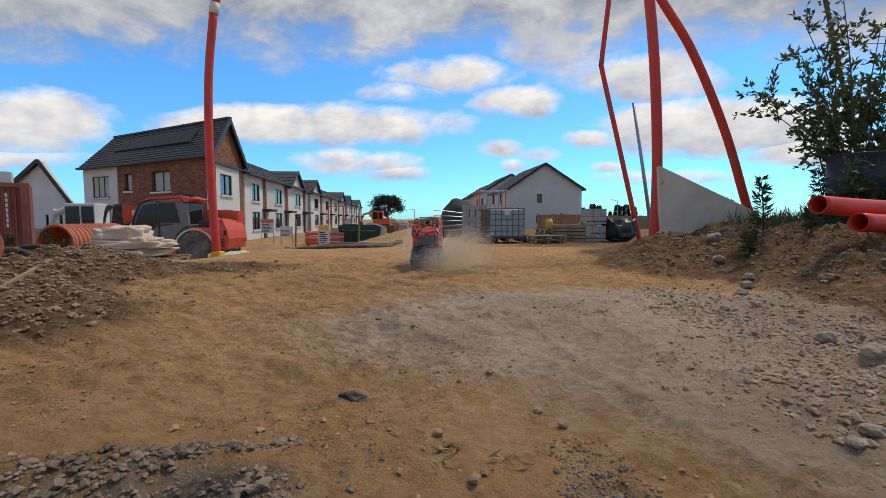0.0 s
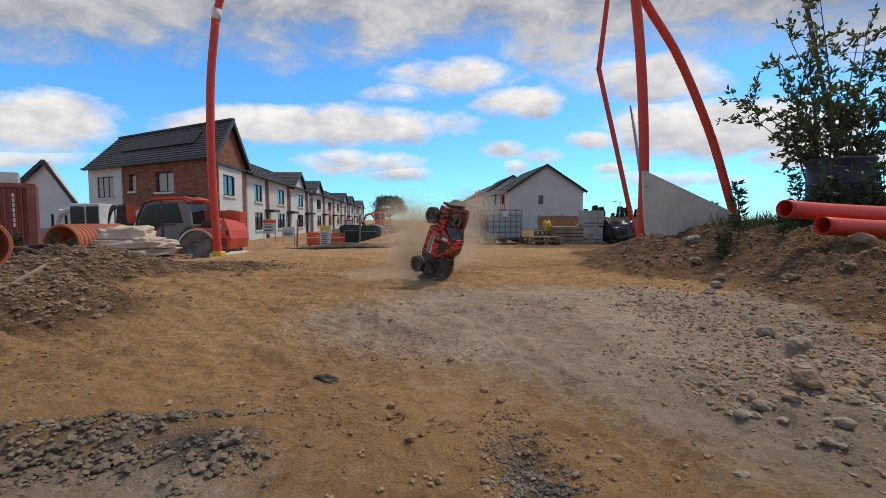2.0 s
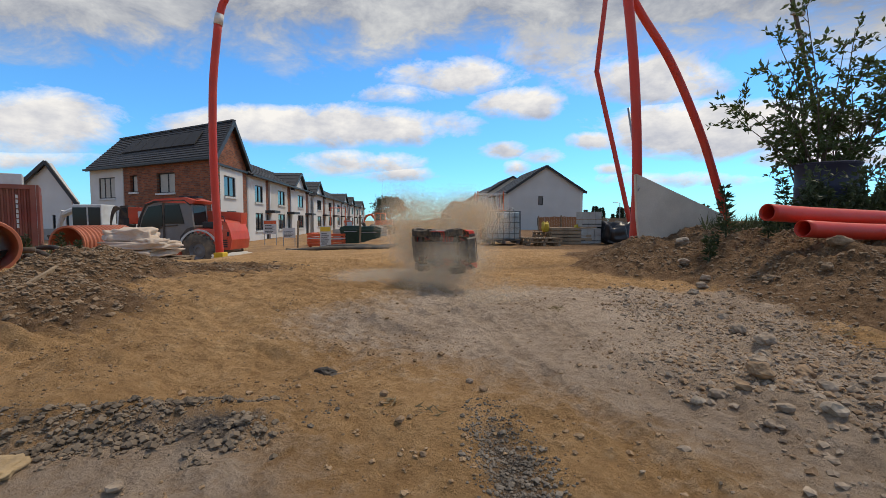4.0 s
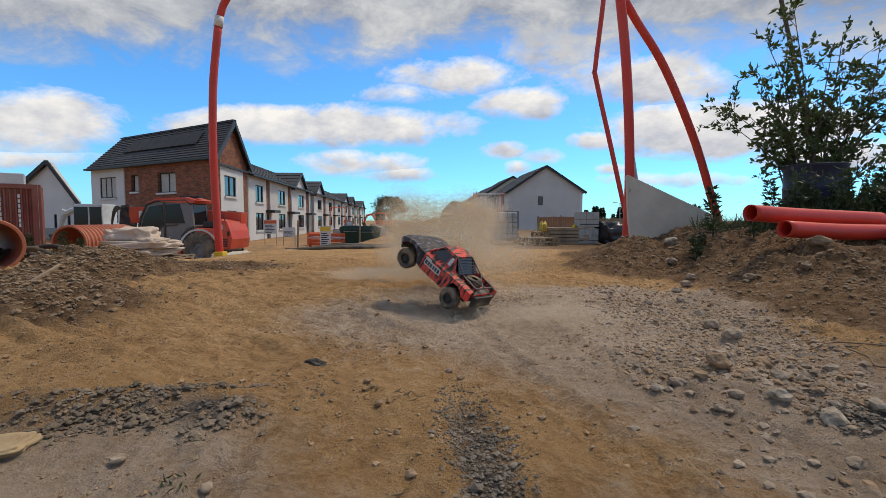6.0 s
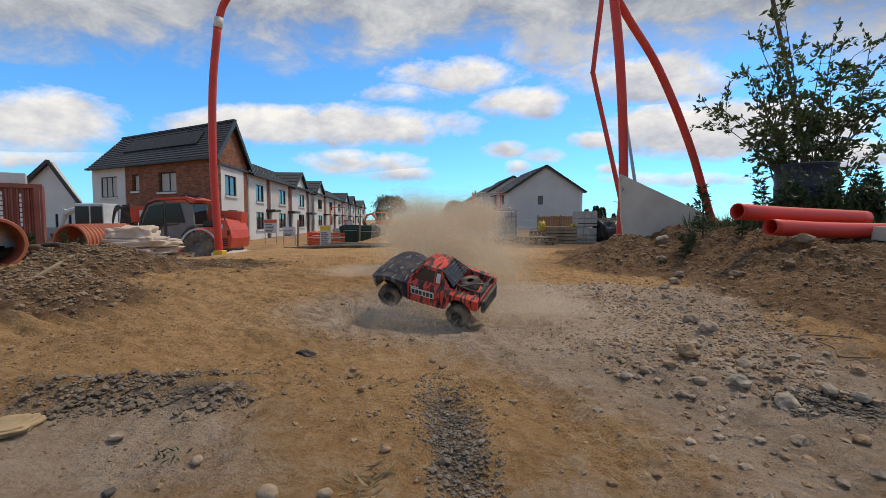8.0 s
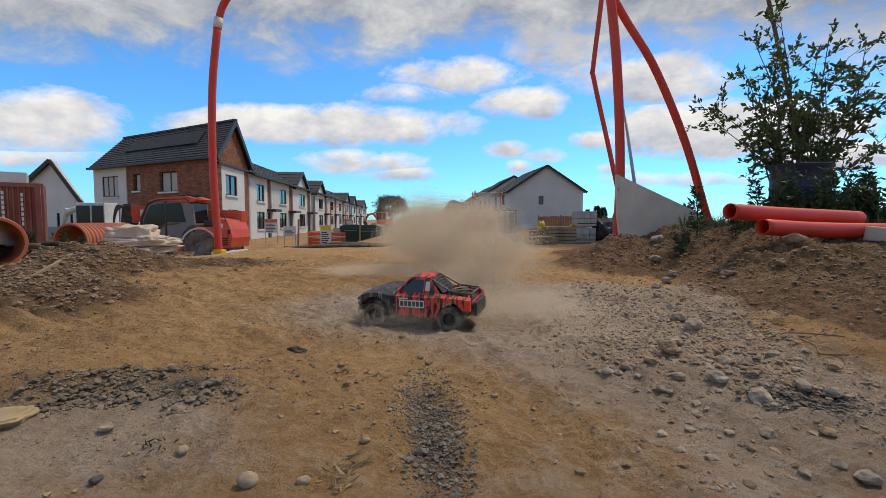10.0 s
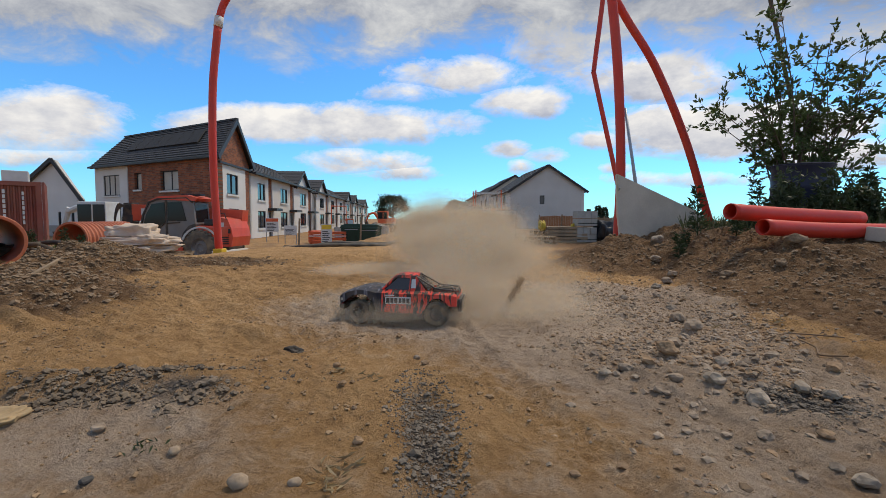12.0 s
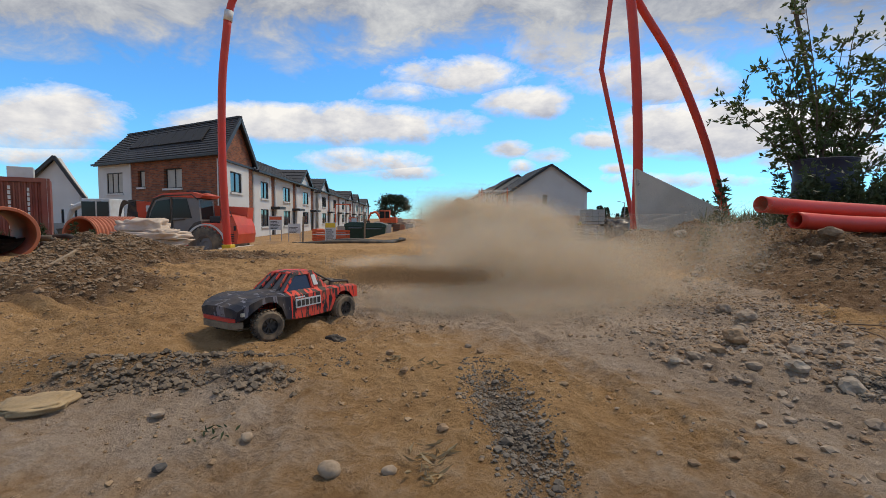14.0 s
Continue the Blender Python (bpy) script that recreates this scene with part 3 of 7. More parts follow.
def terrace(s0, s1, gabled, shade=0, ze=3.95, zr=6.3, lift=0.0):
    """One house of the western row, from s0 to s1 metres up the street."""
    base = Vector((-14.05, 28.0, 0))
    a, b = base + ROW * s0, base + ROW * s1
    z0 = -1.0
    h = thing("terraced_house", "white rendered two-storey house with dark slate roof" + (" and a street gable" if gabled else ""), "house", group="houses of the western row")
    f = Wall(a, b, z0)
    L, H = f.length, ze - z0
    up, dn = (L * 0.30, L * 0.62, 3.0, 4.35), (L * 0.30, L * 0.62, 0.75, 2.15)
    door = (L * 0.80, L * 0.96, 0.0, 2.1)
    f.panel(h, "wall", 0.0, L * 0.76, 0, H, RENDER if shade == 0 else RENDER_DARKER, [up, dn])
    f.window(h, up, 2)
    f.window(h, dn, 2)
    w = f.panel(h, "wall", L * 0.76, L, 0, H, BRICK, [door], thick=0.25, proud=-0.12, label="recessed red brick entrance bay")
    d = part("door", bx(door[0], door[1], 0.16, 0.21, 0.01, 2.08), DARK, h, "dark panelled front door")
    d.matrix_basis = f.m
    part("door_handle", rod([(door[0] + 0.1, 0.15, 1.0), (door[0] + 0.1, 0.13, 1.05), (door[0] + 0.1, 0.15, 1.12)], 0.012, 6), WHITE_TRIM, d)
    c = part("porch_canopy", bx(L * 0.72, L * 1.02, -0.75, 0.12, 2.2, 2.42), FASCIA, h, "dark flat porch canopy")
    c.matrix_basis = f.m
    deep = 8.0
    A0, B0 = a + SIDE * deep, b + SIDE * deep
    Wall(b, B0, z0).panel(h, "wall", 0, deep, 0, H, RENDER)
    Wall(B0, A0, z0).panel(h, "wall", 0, L, 0, H, RENDER)
    Wall(A0, a, z0).panel(h, "wall", 0, deep, 0, H, RENDER)
    e = Vector((0, 0, ze))
    r = SIDE * deep / 2 + Vector((0, 0, zr))
    ov = -SIDE * 0.35
    roof_slope(h, a + ov + e, b + ov + e, b + r, a + r, 9)
    roof_slope(h, B0 - ov + e, A0 - ov + e, a + r, b + r, 4)
    strip(h, "gutter", a + ov * 1.2 + e, b + ov * 1.2 + e, 0.14, 0.14, FASCIA)
    for p in (a, b):
        poly_pts = [p + e + Vector((0, 0, -0.02)), p + SIDE * deep + e, p + r - Vector((0, 0, 0.15))]
        part("gable", prism(bmesh.new(), poly_pts, ROW * (0.25 if p is a else -0.25)), RENDER, h)
    if gabled:
        c0, c1 = a + ROW * 0.0, a + ROW * L * 0.78
        mid = (c0 + c1) / 2
        zt = ze + 1.75
        back = SIDE * 3.2
        part("gable", prism(bmesh.new(), [c0 + e, c1 + e, mid + Vector((0, 0, zt))], SIDE * 0.28), RENDER, h, "white gable over the front")
        o2 = -SIDE * 0.3
        for q, k in ((c0 - ROW * 0.3, -1), (c1 + ROW * 0.3, 1)):
            roof_slope(h, q + o2 + e - Vector((0, 0, 0.15)), q + back + e - Vector((0, 0, 0.15)), mid + back + Vector((0, 0, zt + 0.1)), mid + o2 + Vector((0, 0, zt + 0.1)), 5)
            strip(h, "bargeboard", q + o2 + e - Vector((0, 0, 0.2)), mid + o2 + Vector((0, 0, zt + 0.02)), 0.1, 0.25, FASCIA)
    return h


def east_house(x0, x1, y0, deep, ze, zr, z0, main):
    """A house of the eastern row, its gable to the south."""
    h = thing("detached_house", "white rendered house with plain gable and dark roof" if main else "white rendered house with brown roof up the street", "house")
    a, b = Vector((x0, y0, 0)), Vector((x1, y0, 0))
    back = ROW * deep
    g = Wall(a, b, z0)
    L, H = g.length, ze - z0
    holes = [(L * 0.40, L * 0.465, 2.95, 3.95), (L * 0.39, L * 0.46, 0.6, 1.5), (L * 0.07, L * 0.1, 0.5, 1.2)] if main else []
    # south wall and gable toned slightly darker than the other walls
    g.panel(h, "wall", 0, L, 0, H, RENDER_DARKER, holes)
    for k in holes:
        g.window(h, k, 1, sill=False)
    ob = part("gable", prism(bmesh.new(), [(0, 0, H), (L, 0, H), (L / 2, 0, zr - z0 - 0.1)], (0, 0.3, 0)), RENDER_DARKER, h)
    ob.matrix_basis = g.m
    w = Wall(a + back, a, z0)
    hs = [(deep * 0.15, deep * 0.3, 3.0, 4.2), (deep * 0.6, deep * 0.75, 3.0, 4.2), (deep * 0.6, deep * 0.75, 0.8, 2.1)]
    w.panel(h, "wall", 0, deep, 0, H, RENDER, hs)
    for k in hs:
        w.window(h, k, 2)
    Wall(b, b + back, z0).panel(h, "wall", 0, deep, 0, H, RENDER)
    Wall(b + back, a + back, z0).panel(h, "wall", 0, L, 0, H, RENDER)
    gb = part("gable", prism(bmesh.new(), [a + back + Vector((0, 0, ze)), b + back + Vector((0, 0, ze)), (a + b) / 2 + back + Vector((0, 0, zr - 0.1))], -ROW * 0.3), RENDER, h)
    e, r = Vector((0, 0, ze - 0.03)), (a + b) / 2 + Vector((0, 0, zr))
    o, sx = ROW * 0.3, Vector((0.35, 0, -0.12))
    roof_slope(h, a - o - Vector((0.35, 0, 0.15)) + e, a + back + o - Vector((0.35, 0, 0.15)) + e, r + back + o, r - o, 10)
    roof_slope(h, b + back + o + sx + e, b - o + sx + e, r - o, r + back + o, 10)
    for p in (a - Vector((0.35, 0, 0.15)) + e, b + sx + e):
        strip(h, "bargeboard", p - o * 1.05 - Vector((0, 0, 0.08)), r - o * 1.05 - Vector((0, 0, 0.08)), 0.08, 0.26, FASCIA)
    return h


def west_house():
    """The house beyond the container, its plain gable to the street."""
    h = thing("gable_house", "white rendered house with dark slate roof behind the container", "house")
    # gable with its apex over the middle
    a, b = Vector((-33.6, 36.3, 0)), Vector((-29.2, 36.0, 0))
    z0, ze, zr = -1.0, 2.0, 5.25
    g = Wall(a, b, z0)
    L, H = g.length, ze - z0
    hs = [(L * 0.52, L * 0.58, 0.9, 2.0), (L * 0.78, L * 0.84, 0.9, 2.0)]
    g.panel(h, "wall", 0, L, 0, H, RENDER, hs)
    for k in hs:
        g.window(h, k, 1, sill=False)
    ob = part("gable", prism(bmesh.new(), [(0, 0, H), (L, 0, H), (L * 0.5, 0, zr - z0 - 0.1), (0, 0, 4.3)], (0, 0.3, 0)), RENDER, h)
    ob.matrix_basis = g.m
    ob = part("plinth", bx(0, L, -0.06, 0.0, 0, 0.9), PLINTH, h)
    ob.matrix_basis = g.m
    back = Vector((-6.0, 6.2, 0))
    Wall(b, b + back, z0).panel(h, "wall", 0, back.length, 0, H, RENDER)
    Wall(a + back, a, z0).panel(h, "wall", 0, back.length, 0, H, RENDER)
    Wall(b + back, a + back, z0).panel(h, "wall", 0, L, 0, H, RENDER)
    e, r = Vector((0, 0, ze)), a.lerp(b, 0.5) + Vector((0, 0, zr))
    o = Vector((0, -0.35, 0))
    roof_slope(h, b + o + e + Vector((0.4, 0, -0.25)), b + back + e + Vector((0.4, 0, -0.25)), r + back, r + o, 9)
    roof_slope(h, a + back + Vector((0, 0, 3.4)), a + o + Vector((-0.3, 0, 3.2)), r + o, r + back, 9)
    strip(h, "bargeboard", b + o + e + Vector((0.4, 0, -0.3)), r + o - Vector((0, 0, 0.06)), 0.1, 0.28, FASCIA)
    strip(h, "bargeboard", a + o + Vector((-0.3, 0, 3.2)), r + o - Vector((0, 0, 0.06)), 0.1, 0.28, FASCIA)


corner_house()
for s0, s1, gb, sh in ((5.6, 11.6, 0, 0), (11.6, 19.0, 0, 1), (19.0, 27.6, 1, 0), (30.0, 39.0, 1, 0), (39.0, 48, 0, 1), (48, 57, 0, 0), (57, 67, 1, 1), (69, 79, 1, 0), (79, 90, 0, 1), (90, 104, 1, 0)):
    terrace(s0, s1, gb, sh)
east_house(7.5, 16.0, 52.0, 10.0, 3.95, 6.85, -0.6, True)
east_house(6.3, 13.5, 65.0, 9.0, 4.6, 6.9, -0.6, False)
east_house(4.9, 12.5, 78.0, 10.0, 4.3, 6.6, -0.6, False)
west_house()


# ---- pipes, slab and posts ----
def upright_duct():
    h = thing("bent_duct_post", "tall red plastic duct standing as a post in a yellow foot", "duct")
    part("pipe", rod(spline([(-4.46, 8.97, -0.38), (-4.54, 8.97, 1.53), (-4.51, 8.97, 3.16), (-4.37, 8.97, 4.42)], 10), 0.076, 18), RED_PIPE, h, smooth=True)
    part("collar", rod([(-4.37, 8.97, 4.40), (-4.335, 8.97, 4.60)], 0.084, 18), WHITE_TRIM, h, "pale joint collar", smooth=True)
    part("top_pipe", rod(spline([(-4.335, 8.97, 4.58), (-4.24, 8.97, 4.85), (-4.03, 8.97, 5.12), (-3.6, 8.97, 5.35)], 8), 0.07, 18), RED_PIPE, h, smooth=True)
    part("foot", bx(-4.55, -4.36, 8.86, 9.08, -0.40, -0.08, bevel=0.02), YELLOW, h, "yellow plastic foot")


YELLOW = mat("yellow_plastic", (0.62, 0.42, 0.03), 0.5, 0.2, 5, 0.05, dirt=0.25)
GALV = mat("galvanised", (0.32, 0.34, 0.36), 0.45, 0.2, 9, 0.05, metal=0.7)
upright_duct()


def duct(name, pts, r, label, bore=None):
    return single(name, rod(spline(pts, 10), r, 20, inner=bore), RED_PIPE, label, "duct", group="red ducts", smooth=True)


duct("leaning_duct", [(2.82, 6.4, 0.0), (2.85, 6.4, 1.24), (2.76, 6.4, 2.79), (2.60, 6.45, 4.2), (2.40, 6.5, 5.4)], 0.068, "straight red plastic duct leaning upright behind the slab")
duct("leaning_duct", [(7.14, 16.6, -0.3), (6.34, 16.6, 2.99), (5.66, 16.6, 5.74), (5.63, 16.6, 6.16), (5.87, 16.6, 8.53), (6.0, 16.6, 10.5)], 0.085, "tall kinked red duct standing far behind the slab")
duct("leaning_duct", [(4.55, 6.7, 0.1), (4.33, 6.7, 0.635), (3.95, 6.7, 1.77), (3.44, 6.7, 2.89), (2.93, 6.7, 3.68), (2.35, 6.6, 4.6), (2.1, 6.5, 5.3)], 0.058, "curved red plastic duct arching down to the mound")
duct("long_duct", [(2.78, 3.64, 0.635), (3.3, 3.8, 0.61), (4.35, 4.12, 0.58)], 0.072, "red plastic duct lying on the earth mound", 0.9)
duct("long_duct", [(2.99, 3.52, 0.50), (3.7, 3.72, 0.47), (4.9, 4.06, 0.46)], 0.07, "red plastic duct lying lower on the earth mound", 0.9)
single("steel_tube", rod([(6.95, 17.0, 4.76), (7.42, 17.0, 2.05), (7.8, 17.0, -0.3)], [0.05, 0.065, 0.07], 10), GALV, "grey steel tube leaning far behind the slab", "tube", smooth=True)


def slab():
    h = thing("concrete_wing", "triangular precast concrete wing slab stuck in the mound", "slab")
    pts = [(2.505, 5.62, 1.165), (3.72, 5.74, 0.64), (3.72, 5.74, 0.1), (2.64, 5.62, -0.2), (2.54, 5.62, 0.62)]
    bm = prism(bmesh.new(), pts, (0.02, 0.12, 0.0))
    bmesh.ops.bevel(bm, geom=list(bm.edges), offset=0.012, segments=2, affect="EDGES")
    part("panel", bm, CONCRETE, h)
    part("lifting_eye", rod([(2.53, 5.6, 1.0), (2.53, 5.56, 0.97), (2.53, 5.6, 0.94)], 0.008, 6), GALV, h)


slab()


# ---- plant and materials on the western side ----
TELE_RED = mat("machine_red", (0.62, 0.06, 0.024), 0.42, 0.22, 2, 0.02, dirt=0.3)
TELE_GREY = mat("machine_grey", (0.17, 0.17, 0.175), 0.5, 0.2, 2, 0.02, dirt=0.25)
MUD_TYRE = mat("muddy_tyre", (0.11, 0.09, 0.07), 0.95, 0.3, 6, 0.3, fine=50, dirt=0.7)
CAB_GLASS = glass_mat("cab_glass", (0.012, 0.016, 0.018), 0.1, 0.35)
BLACKP = mat("black_pallet_plastic", (0.025, 0.025, 0.027), 0.6, 0.3, 6, 0.1, dirt=0.3)
CONTAINER = mat("container_red", (0.22, 0.05, 0.035), 0.6, 0.25, 1.5, 0.05, dirt=0.25)
SACK = mat("woven_sack", (0.58, 0.46, 0.36), 0.9, 0.18, 6, 0.3, fine=120, dirt=0.3)
PALE = mat("pale_paint", (0.55, 0.56, 0.55), 0.5, 0.12, 3, 0.02, dirt=0.3)
BIN_GREEN = mat("bin_green", (0.012, 0.05, 0.035), 0.45, 0.25, 4, 0.03)
ORANGE = mat("barrier_orange", (0.68, 0.1, 0.025), 0.5, 0.18, 4, 0.03, dirt=0.15)
RUBBER = mat("black_hose", (0.035, 0.033, 0.03), 0.8, 0.3, 5, 0.1, dirt=0.35)
WHITE_PLASTIC = mat("white_tank_plastic", (0.34, 0.41, 0.43), 0.35, 0.12, 3, 0.02, dirt=0.15)
BARK = mat("bark", (0.11, 0.085, 0.06), 0.9, 0.35, 12, 0.4)
TARP = mat("green_netting", (0.05, 0.06, 0.05), 0.9, 0.3, 6, 0.2)


def leaf_mat(name, base, var=0.4):
    m = mat(name, base, 0.55, var, 3.0, 0, fine=25)
    nt = m.node_tree
    b = nt.nodes["Principled BSDF"]
    tr, mx = nt.nodes.new("ShaderNodeBsdfTranslucent"), nt.nodes.new("ShaderNodeMixShader")
    mx.inputs[0].default_value = 0.35
    nt.links.new(b.inputs["Base Color"].links[0].from_socket, tr.inputs["Color"])
    nt.links.new(b.outputs[0], mx.inputs[1])
    nt.links.new(tr.outputs[0], mx.inputs[2])
    nt.links.new(mx.outputs[0], nt.nodes["Material Output"].inputs[0])
    return m


LEAF = leaf_mat("willow_leaf", (0.075, 0.11, 0.035))
WEED = leaf_mat("weed_leaf", (0.05, 0.075, 0.03))
GRASS = leaf_mat("grass_blade", (0.09, 0.10, 0.04))
FAR_LEAF = leaf_mat("far_leaf", (0.035, 0.055, 0.03))
DRY = leaf_mat("dry_stalk", (0.34, 0.25, 0.13))


def telehandler():
    t = thing("telehandler", "red and grey telescopic handler with muddy tyres", "telehandler", pose(-9.42, 17.2, gz(-9.0, 17.0) - 0.02, 0, 0, -4) @ Matrix.Diagonal((1, 1, 1.05, 1)))
    # x to the rear of the machine, seen from its right side; wheels at x = -1.3 and 1.05
    for i, (x, y) in enumerate(((0.68, -0.9), (-2.0, -0.9), (0.68, 0.9), (-2.0, 0.9))):
        prof = [(0.30, -0.18), (0.52, -0.2), (0.6, -0.14), (0.62, 0.0), (0.6, 0.14), (0.52, 0.2), (0.30, 0.18)]
        bm = lathe(bmesh.new(), prof, 28)
        for k in range(22):
            a = math.tau * k / 22
            for s in (-1, 1):
                m = Matrix.Rotation(a + (0.14 if s > 0 else 0), 4, "Y") @ pose(0.615, 0.09 * s, 0, 0, 0, 28 * s)
                box(bm, -0.03, 0.03, -0.1, 0.1, -0.035, 0.035, m)
        w = part("wheel", bm, MUD_TYRE, t, "muddy cleated tyre", True)
        w.matrix_basis = pose(x, y, 0.62)
        s = -1 if y < 0 else 1
        bm = lathe(bmesh.new(), [(0.0, 0.04 * s), (0.12, 0.05 * s), (0.14, 0.10 * s), (0.24, 0.06 * s), (0.31, 0.17 * s), (0.31, 0)], 24)
        part("rim", bm, TELE_GREY, w)
    part("chassis", bx(-2.2, 1.5, -0.5, 0.5, 0.55, 1.0, bevel=0.05), TELE_GREY, t)
    part("step", bx(-1.35, 0.0, -1.0, -0.55, 0.45, 0.62, bevel=0.03), TELE_RED, t, "red side step")
    # cab: rounded side outline extruded
    out = [(-1.62, 0.72), (-1.68, 1.15), (-1.52, 1.75), (-1.28, 2.2), (-0.95, 2.32), (0.2, 2.36), (0.42, 2.2), (0.48, 1.45), (0.2, 1.2), (-0.1, 0.72)]
    cab = part("cab", prism(bmesh.new(), [(x, -0.95, z) for x, z in out], (0, 0.95, 0)), TELE_GREY, t, "grey cab body")
    for pts in ([(-1.56, 1.3), (-1.4, 1.78), (-1.18, 2.13), (-0.68, 2.2), (-0.66, 1.5), (-0.95, 1.28)], [(-0.56, 1.55), (-0.56, 2.2), (-0.02, 2.22), (0.16, 1.55)]):
        part("window", prism(bmesh.new(), [(x, -0.975, z) for x, z in pts], (0, 0.02, 0)), CAB_GLASS, cab, "tinted cab glass")
    part("rear_window", prism(bmesh.new(), [(0.44, -0.85, 1.5), (0.39, -0.85, 2.18), (0.39, -0.1, 2.18), (0.44, -0.1, 1.5)], (0.04, 0, 0)), CAB_GLASS, cab, "blue tinted rear glass")
    # flat black panel on the cab side, reaching down beside the wheel
    part("wheel_arch", prism(bmesh.new(), [(x, -0.972, z) for x, z in ((-0.12, 0.72), (0.0, 1.12), (0.24, 1.38), (0.5, 1.46), (0.5, 0.72))], (0, 0.02, 0)), BLACKP, cab, "flat black panel on the cab side beside the wheel")
    # thin dark line bent along the door side
    part("door_crease", tube(bmesh.new(), [(-1.55, -0.985, 1.24), (-1.0, -0.985, 1.22), (-0.7, -0.985, 1.45), (-0.1, -0.985, 1.5)], 0.02, 6), BLACKP, cab, "thin dark line along the door")
    bm = bmesh.new()
    tube(bm, [(-0.61, -0.985, 0.8), (-0.61, -0.985, 2.28)], 0.03, 6)
    tube(bm, [(x, -0.97, z) for x, z in out[1:7]], 0.04, 6)
    part("door_frame", bm, BLACKP, cab, "black door frame")
    part("cab_roof", prism(bmesh.new(), [(-1.32, -1.0, 2.24), (-0.9, -1.0, 2.4), (0.2, -1.0, 2.46), (0.66, -1.0, 2.34), (0.5, -1.0, 2.24), (-0.9, -1.0, 2.3)], (0, 1.1, 0)), TELE_RED, cab, "red cab roof")
    bm = bmesh.new()
    for x in (-0.2, 0.1, 0.35):
        box(bm, x, x + 0.2, -0.7, -0.4, 2.44, 2.52, bevel=0.01)
    part("work_lamp", bm, DARK, cab)
    part("boom", prism(bmesh.new(), [(-2.75, 0.0, 1.55), (1.75, 0.0, 1.5), (1.8, 0.0, 1.95), (-2.75, 0.0, 2.16)], (0, 0.45, 0)), TELE_RED, t, "red telescopic boom")
    part("boom_head", prism(bmesh.new(), [(-3.5, 0.02, 0.6), (-3.2, 0.02, 1.5), (-3.1, 0.02, 2.2), (-2.76, 0.02, 2.22), (-2.76, 0.02, 1.5), (-3.1, 0.02, 0.55)], (0, 0.4, 0)), BLACKP, t, "black boom head")
    part("engine_cover", bx(0.5, 1.8, -0.98, -0.2, 0.95, 1.38, bevel=0.08), TELE_RED, t, "red engine cover")
    part("counterweight", prism(bmesh.new(), [(1.2, -0.95, 0.62), (1.85, -0.95, 0.66), (1.92, -0.95, 1.0), (1.86, -0.95, 1.3), (1.72, -0.95, 1.62), (1.25, -0.95, 1.7), (1.2, -0.95, 1.1)], (0, 1.3, 0)), TELE_RED, t, "red counterweight at the rear")
    for k in range(6):
        part("grille_slat", bx(1.32, 1.76, -0.972, -0.952, 0.74 + 0.075 * k, 0.78 + 0.075 * k), DARK, t)
    part("tail_lamp", bx(1.76, 1.83, -0.99, -0.94, 1.12, 1.28, bevel=0.01), DARK, t, "dark rear lamp cluster")
    part("grab_rail", tube(bmesh.new(), [(1.28, -0.98, 1.45), (1.28, -0.98, 1.86), (1.64, -0.98, 1.8), (1.7, -0.98, 1.6)], 0.018, 6), DARK, t)
    part("boom_plate", bx(-2.35, -2.0, -0.012, -0.003, 1.75, 2.0), WHITE_TRIM, t, "white worn lettering plate on the boom")
    part("exhaust_stack", rod([(1.15, -0.5, 1.4), (1.15, -0.5, 1.95)], 0.05, 10), DARK, t)
    part("air_filter", bx(0.72, 1.2, -0.8, -0.35, 1.38, 1.62, bevel=0.05), DARK, t)
    part("warning_sign", bx(1.4, 1.58, -0.965, -0.951, 1.34, 1.5), WHITE_TRIM, t)
    for x in (0.68, -2.0):
        arc = [(x + 0.78 * math.cos(a), -1.0, 0.62 + 0.74 * math.sin(a)) for a in np.linspace(0.25, 2.75, 12)]
        inner = [(x + 0.70 * math.cos(a), -1.0, 0.62 + 0.68 * math.sin(a)) for a in np.linspace(2.75, 0.25, 12)]
        part("mudguard", prism(bmesh.new(), arc + inner, (0, 0.42, 0)), PALE, t, "pale grey mudguard")
    bm = bmesh.new()
    for k in range(5):
        tube(bm, spline([(-2.8, -0.02, 2.15 - 0.05 * k), (-3.2, -0.14, 1.95 + 0.05 * k), (-3.35, -0.14, 1.2 + 0.05 * k), (-2.9, -0.05, 1.3)], 6), 0.025, 6)
    part("hose", bm, RUBBER, t)
    bm = tube(bmesh.new(), [(-1.7, -1.0, 1.5), (-1.85, -1.15, 1.55)], 0.015, 6)
    box(bm, -1.95, -1.8, -1.2, -1.14, 1.42, 1.75)
    part("side_mirror", bm, DARK, t)


